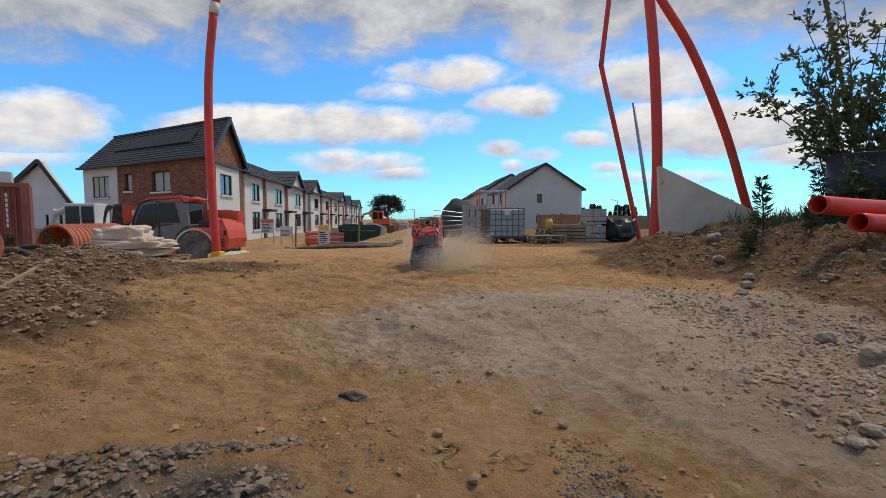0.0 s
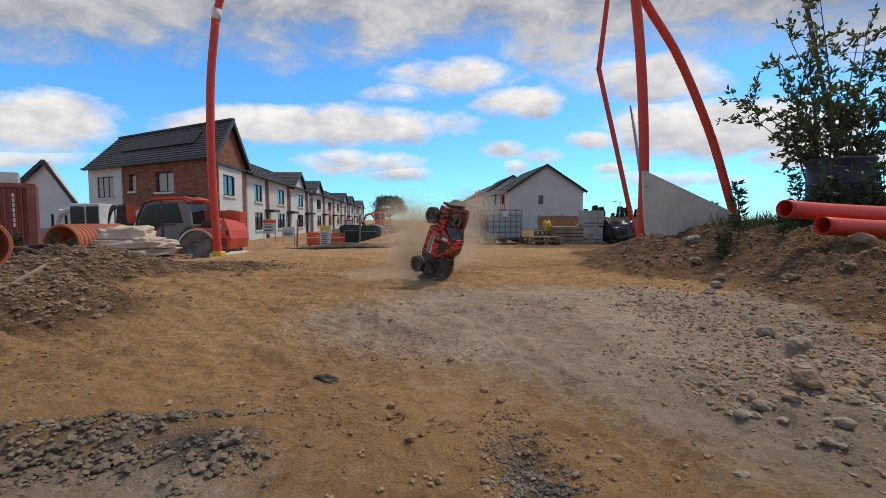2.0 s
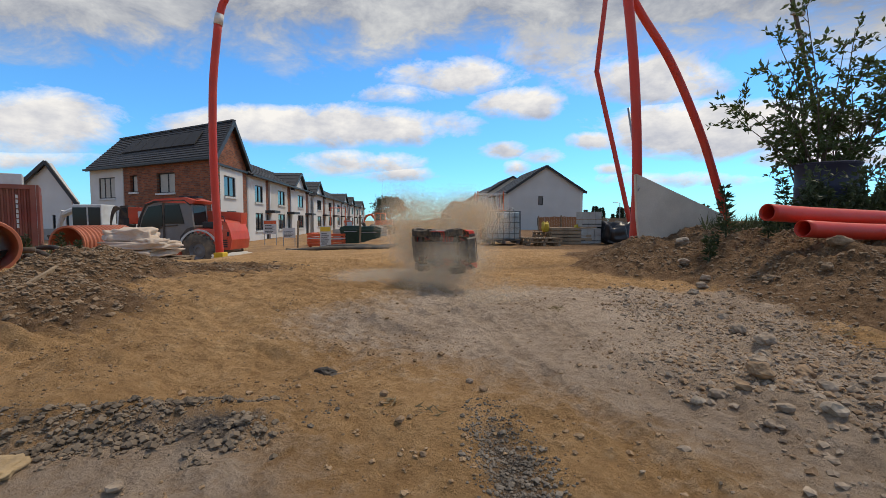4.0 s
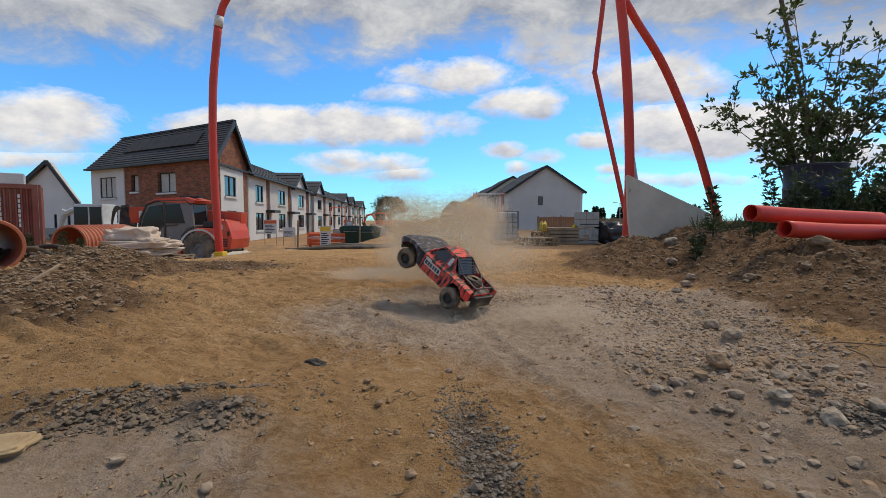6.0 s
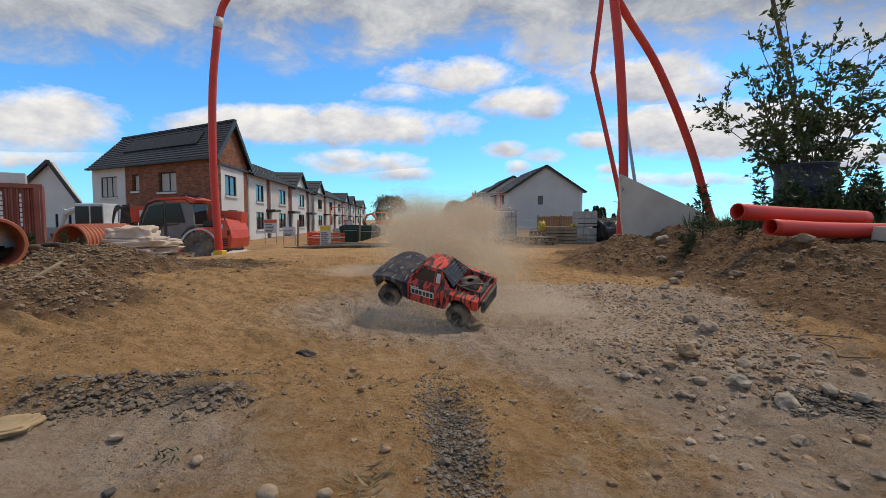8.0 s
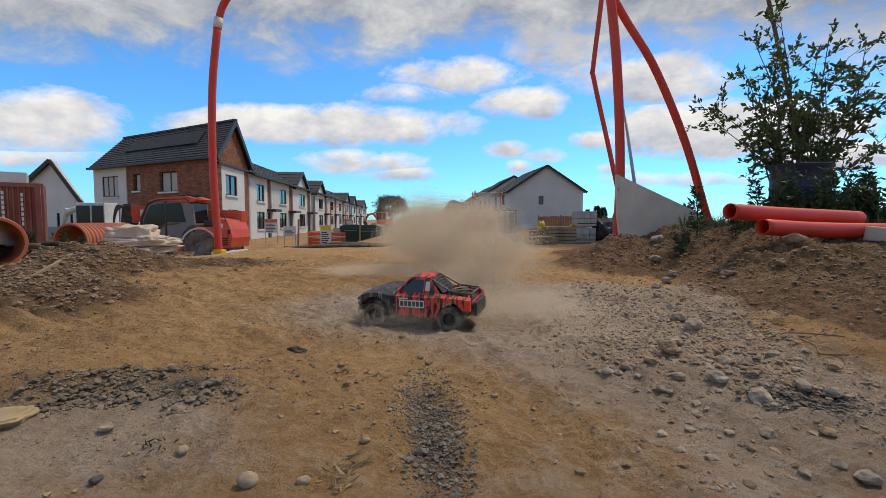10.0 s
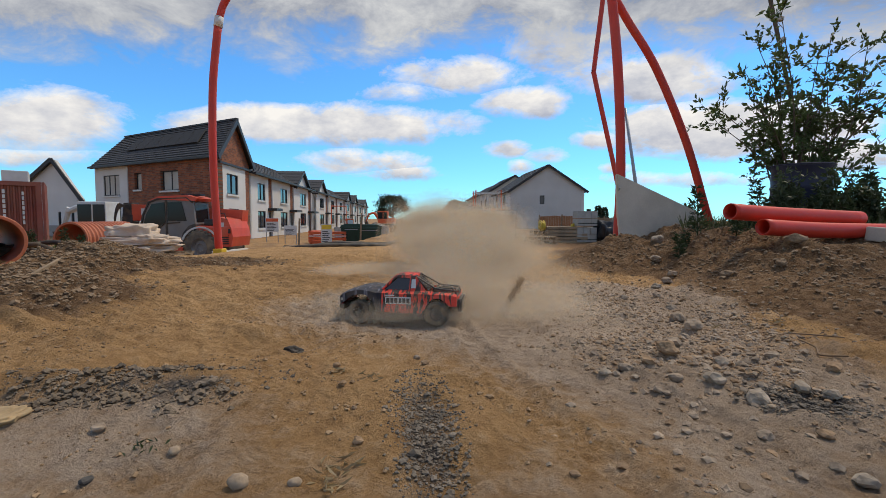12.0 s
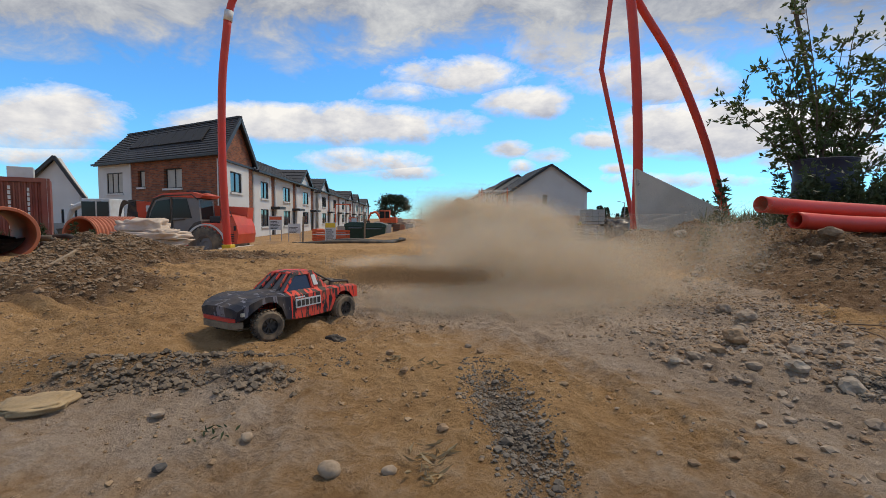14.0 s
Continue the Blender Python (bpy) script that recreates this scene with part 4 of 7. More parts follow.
def excavator(x, y, s, label, body):
    """A small tracked digger, half hidden."""
    t = thing("mini_excavator", label, "excavator", Matrix.Translation((x, y, gz(x, y))) @ Matrix.Scale(s, 4))
    for q in (-0.75, 0.75):
        part("track", prism(bmesh.new(), [(-1.2, q - 0.2, 0.0), (1.2, q - 0.2, 0.0), (1.45, q - 0.2, 0.3), (1.2, q - 0.2, 0.6), (-1.2, q - 0.2, 0.6), (-1.45, q - 0.2, 0.3)], (0, 0.4, 0)), RUBBER, t)
    part("body", bx(-0.3, 1.5, -0.85, 0.85, 0.65, 1.5, bevel=0.08), body, t)
    c = part("cab", bx(-1.0, 0.5, -0.9, 0.15, 0.65, 2.5, bevel=0.06), body, t)
    part("window", bx(-0.95, -0.25, -0.92, -0.9, 1.35, 2.35), CAB_GLASS, c)
    part("window", bx(-0.15, 0.45, -0.92, -0.9, 1.35, 2.35), CAB_GLASS, c)
    part("windscreen", bx(-1.02, -1.0, -0.8, 0.05, 1.1, 2.35), CAB_GLASS, c)
    part("boom", tube(bmesh.new(), spline([(-0.9, 0.45, 1.0), (-1.7, 0.45, 2.2), (-2.6, 0.45, 2.0)], 6), [0.2] * 7 + [0.16] * 6, 8), body, t)
    part("dipper", rod([(-2.5, 0.45, 2.2), (-3.0, 0.45, 0.9)], [0.15, 0.1], 8), body, t)
    part("bucket", prism(bmesh.new(), [(-3.25, 0.15, 0.9), (-2.75, 0.15, 0.95), (-2.6, 0.15, 0.5), (-3.0, 0.15, 0.3)], (0, 0.6, 0)), RUBBER, t)


def corrugated_pipe(p, yaw, r, length, label):
    t = thing("sewer_pipe", label, "pipe", pose(*p, 0, 0, yaw), group="orange sewer pipes")
    prof, bore = [], []
    n = int(length / 0.085)
    for k in range(n):
        x = length * k / n
        for f, q in ((0.0, 0.93), (0.22, 1.0), (0.6, 1.0), (0.82, 0.93)):
            prof.append((r * q, x + f * length / n))
    bore = [(r * 0.875 * (1 + 0.03 * (k % 2)), length * k / (2 * n)) for k in range(2 * n + 1)]
    bm = lathe(bmesh.new(), prof, 40, "x")
    part("ribbed_wall", bm, ORANGE_PIPE, t, smooth=False)
    part("bore", lathe(bmesh.new(), bore, 40, "x"), ORANGE_PIPE, t, smooth=True)
    part("rim", lathe(bmesh.new(), [(r * 0.875, 0.0), (r * 0.875, -0.02), (r * 0.97, -0.02), (r * 0.97, 0.012)], 40, "x"), ORANGE_PIPE, t)


def container():
    t = thing("shipping_container", "rust-red corrugated steel shipping container", "container", pose(-13.5, 14.9, gz(-13, 15) + 0.15, 0, 0, 40))
    # long side towards the site; x runs west
    bm = bmesh.new()
    pts, n = [], 44
    for k in range(n):
        x = -6.0 + 6.0 * k / n
        d = 6.0 / n
        for f, y in ((0, 0), (0.3, 0), (0.5, 0.05), (0.8, 0.05)):
            pts.append((x + f * d, y))
    for (x0, y0), (x1, y1) in zip(pts, pts[1:]):
        poly(bm, [(x0, y0, 0.15), (x1, y1, 0.15), (x1, y1, 2.45), (x0, y0, 2.45)])
    bmesh.ops.remove_doubles(bm, verts=bm.verts, dist=0.001)
    part("side_panel", bm, CONTAINER, t)
    part("body", bx(-6, -0.1, 0.06, 2.4, 0.12, 2.5), CONTAINER, t)
    for x in (-6.0, -0.12):
        part("corner_post", bx(x, x + 0.14, -0.06, 0.1, 0, 2.6), CONTAINER, t)
    part("rail", bx(-6, 0, -0.05, 0.1, 2.46, 2.6), CONTAINER, t)
    part("rail", bx(-6, 0, -0.05, 0.1, 0.0, 0.16), CONTAINER, t)
    part("end_frame", bx(0.03, 0.1, -0.06, 2.4, 0, 2.6), CONTAINER, t)
    bm = bmesh.new()
    for k in range(9):
        box(bm, -0.95, -0.88, -0.012, -0.004, 2.2 - 0.16 * k, 2.32 - 0.16 * k)
    part("lettering", bm, WHITE_TRIM, t, "upright row of white marks")
    bm = bmesh.new()
    for k in range(7):
        box(bm, -0.48, -0.42, -0.012, -0.004, 2.15 - 0.16 * k, 2.27 - 0.16 * k)
    part("lettering", bm, WHITE_TRIM, t, "upright row of white marks")
    b = single("roof_box", bx(-0.95, -0.3, 0.1, 1.0, 0, 0.36, bevel=0.02), PALE, "pale steel box on the container roof", "box", pose(-13.5, 14.9, gz(-13, 15) + 2.75, 0, 0, 40))


def pallet_at(x, y, z, yaw, group="pallets", label="weathered wooden pallet on the sand"):
    t = thing("pallet", label, "pallet", pose(x, y, z, 0, 0, yaw), group=group)
    top = bx(-0.6, 0.6, -0.05, 0.05, 0.122, 0.142)
    for k in range(5):
        part("top_board", bx(-0.6, 0.6, -0.05 - 0.4 + 0.225 * k - 0.02, 0.05 - 0.4 + 0.225 * k - 0.01, 0.122, 0.142), WOOD, t)
    for q in (-0.55, 0, 0.55):
        for w in (-0.43, 0, 0.43):
            part("block", bx(q - 0.05, q + 0.05, w - 0.05, w + 0.05, 0.022, 0.1), WOOD, t)
        part("stringer", bx(q - 0.05, q + 0.05, -0.5, 0.5, 0.1, 0.121), WOOD, t)
        part("skid", bx(q - 0.05, q + 0.05, -0.5, 0.5, 0, 0.021), WOOD, t)
    top.free()
    return t


def sack(x, y, z, yaw, l, w, h, label, material=None, group="sacks", seed=0):
    """A slumped, half-folded bag."""
    bm = bmesh.new()
    bmesh.ops.create_icosphere(bm, subdivisions=4, radius=1.0)
    for v in bm.verts:
        c = v.co.copy()
        n = noise.fractal(c * 1.9 + Vector((seed * 3.1, 0, 0)), 1.0, 2.0, 4) * 0.24
        fold = 0.05 * math.sin(c.x * 9 + c.y * 3 + seed)
        q = [math.copysign(abs(k) ** 0.62, k) for k in c]
        v.co = Vector((q[0] * l / 2, q[1] * w / 2, (q[2] * 0.5 + 0.5) * h)) * (1 + n + fold * 0.5)
        v.co.z = max(v.co.z, 0.0)
    return single("sack", bm, material or SACK, label, "sack", pose(x, y, z, 0, 0, yaw), group, smooth=True)


telehandler()
excavator(-16.9, 22.5, 0.95, "small white excavator parked behind the pipes", PALE)
corrugated_pipe((-4.79, 4.6, 0.28), 140, 0.30, 2.2, "large ribbed orange sewer pipe beside the mound")
corrugated_pipe((-6.12, 7.25, 0.17), 90, 0.31, 1.3, "shorter ribbed orange sewer pipe on the ground")
container()
zp = gz(-4.4, 6.7) - 0.13
pallet_at(-4.62, 6.75, zp, 4, label="wooden pallet loaded with folded sacks")
for k, (dx, dy, dz, yw, l, w, h) in enumerate(((-0.1, 0, 0.142, 3, 1.25, 0.95, 0.15), (0.02, 0, 0.27, -5, 1.1, 0.8, 0.13), (-0.08, 0, 0.37, 12, 0.7, 0.55, 0.22), (0.28, -0.1, 0.35, -20, 0.4, 0.4, 0.1))):
    sack(-4.62 + dx, 6.75 + dy, zp + dz, yw, l, w, h, "folded pale woven sack heaped on the pallet", seed=k)
# wooden plank and timbers at the mound's foot
single("plank", bx(-0.56, 0.56, -0.012, 0.012, -0.03, 0.03, bevel=0.004), WOOD, "grey weathered plank leaning on the mound", "plank", pose(-2.99, 3.2, 0.11, 0, -10, 109))
single("plank", bx(-0.3, 0.3, -0.06, 0.06, -0.02, 0.02, bevel=0.006), WOOD, "short weathered board at the mound", "plank", pose(-2.75, 2.55, 0.06, 6, 8, 150))
for k in range(5):
    pts = [(-5.85 + 0.12 * k + 0.35 * math.cos(a) * (1 + 0.1 * k), 5.4 + 0.05 * k + 0.3 * math.sin(a), gz(-5.6, 5.4) + 0.01 + 0.04 * k + 0.03 * math.sin(3 * a + k)) for a in np.linspace(0, 5.6, 16)]
    single("hose_coil", rod(spline(pts, 4), 0.035, 8), RUBBER, "black plastic hose coiled in a heap beside the pipe", "hose", group="hose coils", smooth=True)


# ---- middle of the site ----
def euro_bin(x, y, yaw):
    t = thing("waste_bin", "dark green four-wheeled waste bin, lid closed", "bin", pose(x, y, gz(x, y), 0, 0, yaw), group="waste bins")
    part("body", prism(bmesh.new(), [(-0.68, -0.5, 1.02), (0.68, -0.5, 1.02), (0.58, -0.4, 0.2), (-0.58, -0.4, 0.2)], (0, 0.95, 0)), BIN_GREEN, t)
    part("rim", bx(-0.72, 0.72, -0.55, 0.5, 1.0, 1.08, bevel=0.02), BIN_GREEN, t)
    bm = bmesh.new()
    prof = [(-0.7, 1.08), (-0.7, 1.16), (-0.4, 1.27), (0.4, 1.27), (0.7, 1.16), (0.7, 1.08)]
    prism(bm, [(a, -0.52, b) for a, b in prof], (0, 0.98, 0))
    part("lid", bm, BIN_GREEN, t)
    part("handle", rod([(-0.45, -0.58, 0.92), (0.45, -0.58, 0.92)], 0.02, 8), GALV, t)
    for wx in (-0.5, 0.5):
        for wy in (-0.35, 0.35):
            w = part("wheel", lathe(bmesh.new(), [(0, -0.03), (0.1, -0.03), (0.1, 0.03), (0, 0.03)], 14), RUBBER, t)
            w.matrix_basis = pose(wx, wy, 0.1)


def barrier(x, y, yaw, label):
    t = thing("plastic_barrier", label, "barrier", pose(x, y, gz(x, y), 0, 0, yaw), group="orange barriers")
    for k in range(4):
        part("board", bx(-0.5, 0.5, -0.16, 0.16, 0.08 + 0.19 * k, 0.23 + 0.19 * k, bevel=0.02), ORANGE, t)
    for q in (-0.42, 0.42):
        part("post", bx(q - 0.04, q + 0.04, -0.12, 0.12, 0, 0.8), ORANGE, t)
    part("reflective_band", bx(-0.5, 0.5, -0.166, -0.161, 0.5, 0.56), WHITE_TRIM, t)


def sign_board(x, y, w, h, z, yaw, material, label, bars=6, top=None):
    t = thing("sign_board", label, "sign", pose(x, y, gz(x, y), 0, 0, yaw), group="site signs")
    p = part("panel", bx(-w / 2, w / 2, -0.015, 0.015, z, z + h), material, t)
    if top:
        part("heading", bx(-w / 2 + 0.02, w / 2 - 0.02, -0.022, -0.016, z + h * 0.74, z + h * 0.97), top, p)
    bm = bmesh.new()
    for k in range(bars):
        zz = z + h * (0.08 + 0.62 * k / bars)
        box(bm, -w * 0.4, w * (0.12 + 0.28 * ((k * 7) % 5) / 5), -0.021, -0.016, zz, zz + h * 0.045)
    part("text_bars", bm, DARK, p)
    for q in (-w * 0.45, w * 0.45):
        part("leg", rod([(q, 0.03, 0), (q, 0.03, z + h)], 0.025, 6), GALV, t)


def ibc(x, y):
    t = thing("liquid_tank", "white plastic bulk tank in a galvanised cage on a pallet", "tank", pose(x, y, gz(x, y) + 0.05, 0, 0, 4))
    part("bottle", bx(-0.56, 0.56, -0.46, 0.46, 0.17, 1.1, bevel=0.06), WHITE_PLASTIC, t)
    part("cap", lathe(bmesh.new(), [(0, 1.16), (0.11, 1.16), (0.11, 1.09)], 16, "z"), BLACKP, t)
    for z in (0.17, 0.36, 0.55, 0.74, 0.93, 1.13):
        part("hoop", tube(bmesh.new(), [(-0.59, -0.5, z), (0.59, -0.5, z), (0.59, 0.5, z), (-0.59, 0.5, z), (-0.59, -0.5, z)], 0.013, 6), GALV_DARK, t)
    for k in range(7):
        xx = -0.59 + 1.18 * k / 6
        for yy in (-0.5, 0.5):
            part("upright", rod([(xx, yy, 0.14), (xx, yy, 1.13)], 0.013, 6), GALV_DARK, t)
    for k in range(1, 6):
        yy = -0.5 + k / 6
        for xx in (-0.59, 0.59):
            part("upright", rod([(xx, yy, 0.14), (xx, yy, 1.13)], 0.013, 6), GALV_DARK, t)
    part("plate", bx(-0.1, 0.1, -0.525, -0.515, 0.9, 1.08), WHITE_TRIM, t)
    part("base", bx(-0.6, 0.6, -0.5, 0.5, 0.09, 0.14), BLACKP, t)
    for q in (-0.52, 0, 0.52):
        part("foot", bx(q - 0.07, q + 0.07, -0.5, 0.5, 0, 0.09), BLACKP, t)


GALV_DARK = mat("cage_steel", (0.10, 0.12, 0.13), 0.5, 0.2, 9, 0.05, metal=0.4)
YELLOW_SIGN = mat("yellow_sign", (0.75, 0.5, 0.04), 0.5, 0.1, 4, 0)
WRAP = mat("black_wrap", (0.018, 0.018, 0.02), 0.35, 0.3, 6, 0.2)
euro_bin(-4.25, 26.3, 4)
euro_bin(-5.6, 27.6, 12)
barrier(-6.35, 27.0, 8, "stacked orange plastic barrier boards beside the signs")
barrier(-7.5, 26.8, -6, "stacked orange plastic barrier boards by the notice")
barrier(-8.2, 28.4, 80, "orange plastic barrier boards edge-on to the street")
sign_board(-6.85, 26.3, 0.62, 1.15, 0.1, 6, WHITE_TRIM, "white site notice with a yellow heading on legs", 6, YELLOW_SIGN)
sign_board(-9.4, 27.5, 0.75, 0.6, 0.55, 10, WHITE_TRIM, "small white notice board by the houses", 5)
sign_board(-11.2, 29.2, 0.8, 0.9, 0.7, 10, WHITE_TRIM, "white notice board on two legs by the porch", 6, ORANGE)
sign_board(-6.9, 32.5, 0.5, 0.7, 0.9, 10, WHITE_TRIM, "small white and red notice up the street", 3, ORANGE)

def gate_frame():
    """A slim red tube frame standing among the barriers."""
    x, y = -6.45, 27.7
    t = thing("gate_frame", "slim red steel tube frame standing by the barriers", "frame", pose(x, y, gz(x, y), 0, 0, 6))
    for q in (-0.45, 0.45):
        part("post", rod([(q, 0, 0), (q, 0, 2.35)], 0.03, 8), ORANGE, t)
    part("top_rail", rod([(-0.47, 0, 2.35), (0.47, 0, 2.35)], 0.03, 8), ORANGE, t)
    b = part("notice", bx(0.5, 0.9, -0.02, 0.02, 0.95, 1.55), ORANGE, t, "red and white notice plate")
    part("notice_face", bx(0.54, 0.86, -0.026, -0.021, 1.2, 1.5), WHITE_TRIM, b)


gate_frame()
for x, y, h in ((-4.72, 25.6, 1.5), (-8.4, 26.0, 1.6), (-6.1, 33.0, 2.0)):
    single("timber_post", bx(-0.05, 0.05, -0.05, 0.05, 0, h, bevel=0.01), WOOD, "rough timber post driven into the ground", "post", pose(x, y, gz(x, y) - 0.02, 0, 2, 10), "timber posts")
for k in range(7):
    y0 = 9.6 + 0.55 * k
    pts = [(-3.6 - 0.28 * k + 0.4 * math.sin(k * 2.3), y0), (-2.6 - 0.1 * k, y0 + 0.25 + 0.1 * math.sin(k)), (-1.9, y0 + 0.9 + 0.1 * k), (-1.55 + 0.1 * math.cos(k), y0 + 2.2 + 0.1 * k), (-1.65, y0 + 3.6)]
    single("cable_duct", rod(spline([(x, y, gz(x, y) + 0.045 + 0.012 * (k % 3)) for x, y in pts], 8), 0.04, 8), RUBBER, "black cable duct lying loosely on the sand", "duct", group="cable ducts", smooth=True)
for k, (x, y, w) in enumerate(((-5.3, 11.5, 0.9), (-4.2, 12.6, 0.7), (-3.4, 11.2, 0.5), (-6.0, 13.0, 1.1), (-4.9, 14.5, 0.8))):
    single("plank", bx(-w, w, -0.11, 0.11, 0, 0.045, bevel=0.006), WOOD, "loose weathered plank on the ground", "plank", pose(x, y, gz(x, y) + 0.02, 0, 3, 25 * k), "loose planks")
for k, (x, y, s) in enumerate(((-5.7, 12.3, 0.5), (-5.0, 13.4, 0.4), (-6.6, 14.4, 0.6), (-3.9, 13.5, 0.3), (-4.6, 11.9, 0.28), (-7.4, 16.0, 0.5))):
    sack(x, y, gz(x, y) - 0.05, 40 * k, s * 2, s * 1.5, s * 0.9, "crumpled grey plastic sheeting on the rubble", PLINTH if k % 2 else CONCRETE, "crumpled sheeting", seed=10 + k)

ibc(2.12, 16.1)
# pallets, timber and block packs beside the tank
for k, (x, y, n, yw) in enumerate(((3.45, 15.8, 2, 8), (1.35, 16.6, 1, -4), (4.25, 17.6, 3, 3))):
    for i in range(n):
        pallet_at(x + 0.03 * i, y, gz(x, y) + 0.144 * i, yw + 4 * i)
for i in range(5):
    for j in range(5):
        single("timber_board", bx(-0.72, 0.72, -0.09, 0.09, 0, 0.1, bevel=0.006), WOOD, "rough sawn timber in a stack", "timber", pose(4.7 + 0.03 * math.sin(i * 3 + j), 16.3 + 0.21 * j, gz(4.7, 16.6) + 0.125 * i, 0, 0, 2 * math.sin(i * 5)), "stacked timbers")
for k, (x, y, z0) in enumerate(((5.4, 16.5, 0), (5.4, 16.5, 0.6), (6.1, 17.6, 0))):
    t = thing("block_pack", "strapped pack of grey concrete blocks", "blocks", pose(x, y, gz(x, y) + z0, 0, 0, 5 * k), group="block packs")
    for i in range(3):
        for j in range(2):
            part("block", bx(-0.36 + 0.24 * i, -0.13 + 0.24 * i, -0.3, 0.3, 0.02 + 0.28 * j, 0.28 + 0.28 * j, bevel=0.008), BLOCK, t)
    part("strap", bx(-0.37, 0.37, -0.306, -0.302, 0.1, 0.13), DARK, t)
sack(6.25, 16.3, gz(6.25, 16.3) - 0.02, 8, 0.95, 0.9, 0.8, "bulky load wrapped in black film", WRAP, "wrapped loads", 21)
for x, y, s in ((3.85, 16.7, 0.26), (5.0, 16.6, 0.18)):
    sack(x, y, gz(x, y) + 0.45, 20, s, s * 0.8, s * 1.4, "yellow plastic sack on the timber", YELLOW, "yellow sacks", 30 + int(x * 10))


# ---- eastern side and distance ----
def scaffold():
    t = thing("scaffold", "red steel scaffold frames with pale guard rails", "scaffold", pose(1.45, 18.3, gz(1.5, 18.3), 0, 0, 3))
    for x in (0.0, 1.05):
        for y in (0, 0.9):
            part("post", rod([(x, y, 0), (x, y, 2.05)], 0.028, 8), ORANGE, t)
    for z in (1.25, 1.95):
        for y in (0, 0.9):
            part("rail", rod([(-0.05, y, z), (1.15, y, z)], 0.024, 8), ORANGE if z < 1.5 else GALV, t)
    for k in range(6):
        part("baluster", rod([(0.15 + 0.15 * k, 0, 1.27), (0.15 + 0.15 * k, 0, 1.93)], 0.016, 6), GALV, t)
    part("deck", bx(-0.1, 1.2, -0.05, 0.95, 1.18, 1.23), WOOD, t)
    part("brace", rod([(0, 0, 0.1), (1.05, 0, 1.2)], 0.02, 6), ORANGE, t)
    part("hoop", rod(spline([(1.1, 0, 1.2), (1.45, 0, 1.35), (1.5, 0, 0.9), (1.4, 0, 0.4)], 6), 0.02, 6), GALV, t)


def block_wall():
    t = thing("block_stack", "rough stack of grey and red blocks on the ground", "blocks", pose(0.85, 18.2, gz(0.9, 18.2), 0, 0, 5))
    for i in range(4):
        for j in range(6):
            part("block", bx(-0.05 + 0.24 * i, 0.17 + 0.24 * i, 0.0, 0.44, 0.02 + 0.23 * j, 0.235 + 0.23 * j, m=pose(0.02 * math.sin(i * 7 + j * 3), 0, 0)), BRICK if i > 2 and j < 5 else BLOCK, t)


def tarp_heap():
    bm = bmesh.new()
    bmesh.ops.create_icosphere(bm, subdivisions=4, radius=1.0)
    for v in bm.verts:
        c = v.co.copy()
        k = 1 + 0.07 * noise.fractal(c * 2.1, 1.0, 2.0, 4)
        v.co = Vector((math.copysign(abs(c.x) ** 0.7, c.x) * 0.85, c.y * 0.7, max(0, math.copysign(abs(c.z) ** 0.6, c.z)) * 1.75)) * k
    single("netting_sheet", bm, TARP, "dark green netting sheet draped over stacked materials", "netting", pose(0.75, 21.5, gz(0.75, 21.5)), smooth=True)
    for k in range(5):
        single("scaffold_tube", rod([(-0.9, 0, 0), (0.9, 0.2, 0.02)], 0.024, 6), GALV, "galvanised scaffold tube stacked by the heap", "tube", pose(0.45, 20.2 + 0.06 * k, gz(0.4, 20) + 0.35 + 0.2 * k, 0, 3 * k - 6, 5 * k), "scaffold tubes")


def fence(x0, x1, y, h, material, label):
    t = thing("timber_fence", label, "fence")
    n = int((x1 - x0) / 0.15)
    shared = mesh("board", bx(0, 0.135, 0, 0.025, 0, h), material)
    for k in range(n):
        o = new("board", shared)
        o.parent = t
        o.location = (x0 + 0.15 * k, y, gz(x0 + 0.15 * k, y) - 0.03 + 0.02 * math.sin(k * 5.1))
    for k in range(int((x1 - x0) / 2) + 1):
        part("post", bx(x0 + 2 * k, x0 + 2 * k + 0.1, y - 0.1, y - 0.005, gz(x0 + 2 * k, y) - 0.1, gz(x0 + 2 * k, y) + h + 0.1), WOOD, t)


def leaves_mesh(pts, dirs, size, width, rng):
    """Bent pointed leaves, four triangles each."""
    n = len(pts)
    d = dirs / np.linalg.norm(dirs, axis=1)[:, None]
    s = np.cross(d, rng.normal(size=(n, 3)))
    s /= np.linalg.norm(s, axis=1)[:, None]
    u = np.cross(s, d)
    L = (size * rng.uniform(0.6, 1.25, n))[:, None]
    W = L * width
    a, c = pts, pts + d * L - u * L * 0.15
    m = pts + d * L * 0.45 + u * L * 0.05
    v = np.stack([a, m + s * W, c, m - s * W], 1).reshape(-1, 3)
    f = np.arange(4 * n).reshape(-1, 4)
    me = bpy.data.meshes.new("leaves")
    me.from_pydata(v.tolist(), [], f.tolist())
    return me


def crown(name, parent, me, material, label):
    me.materials.append(material)
    ob = new(name, me)
    ob.parent = parent
    return tagged(ob, label)


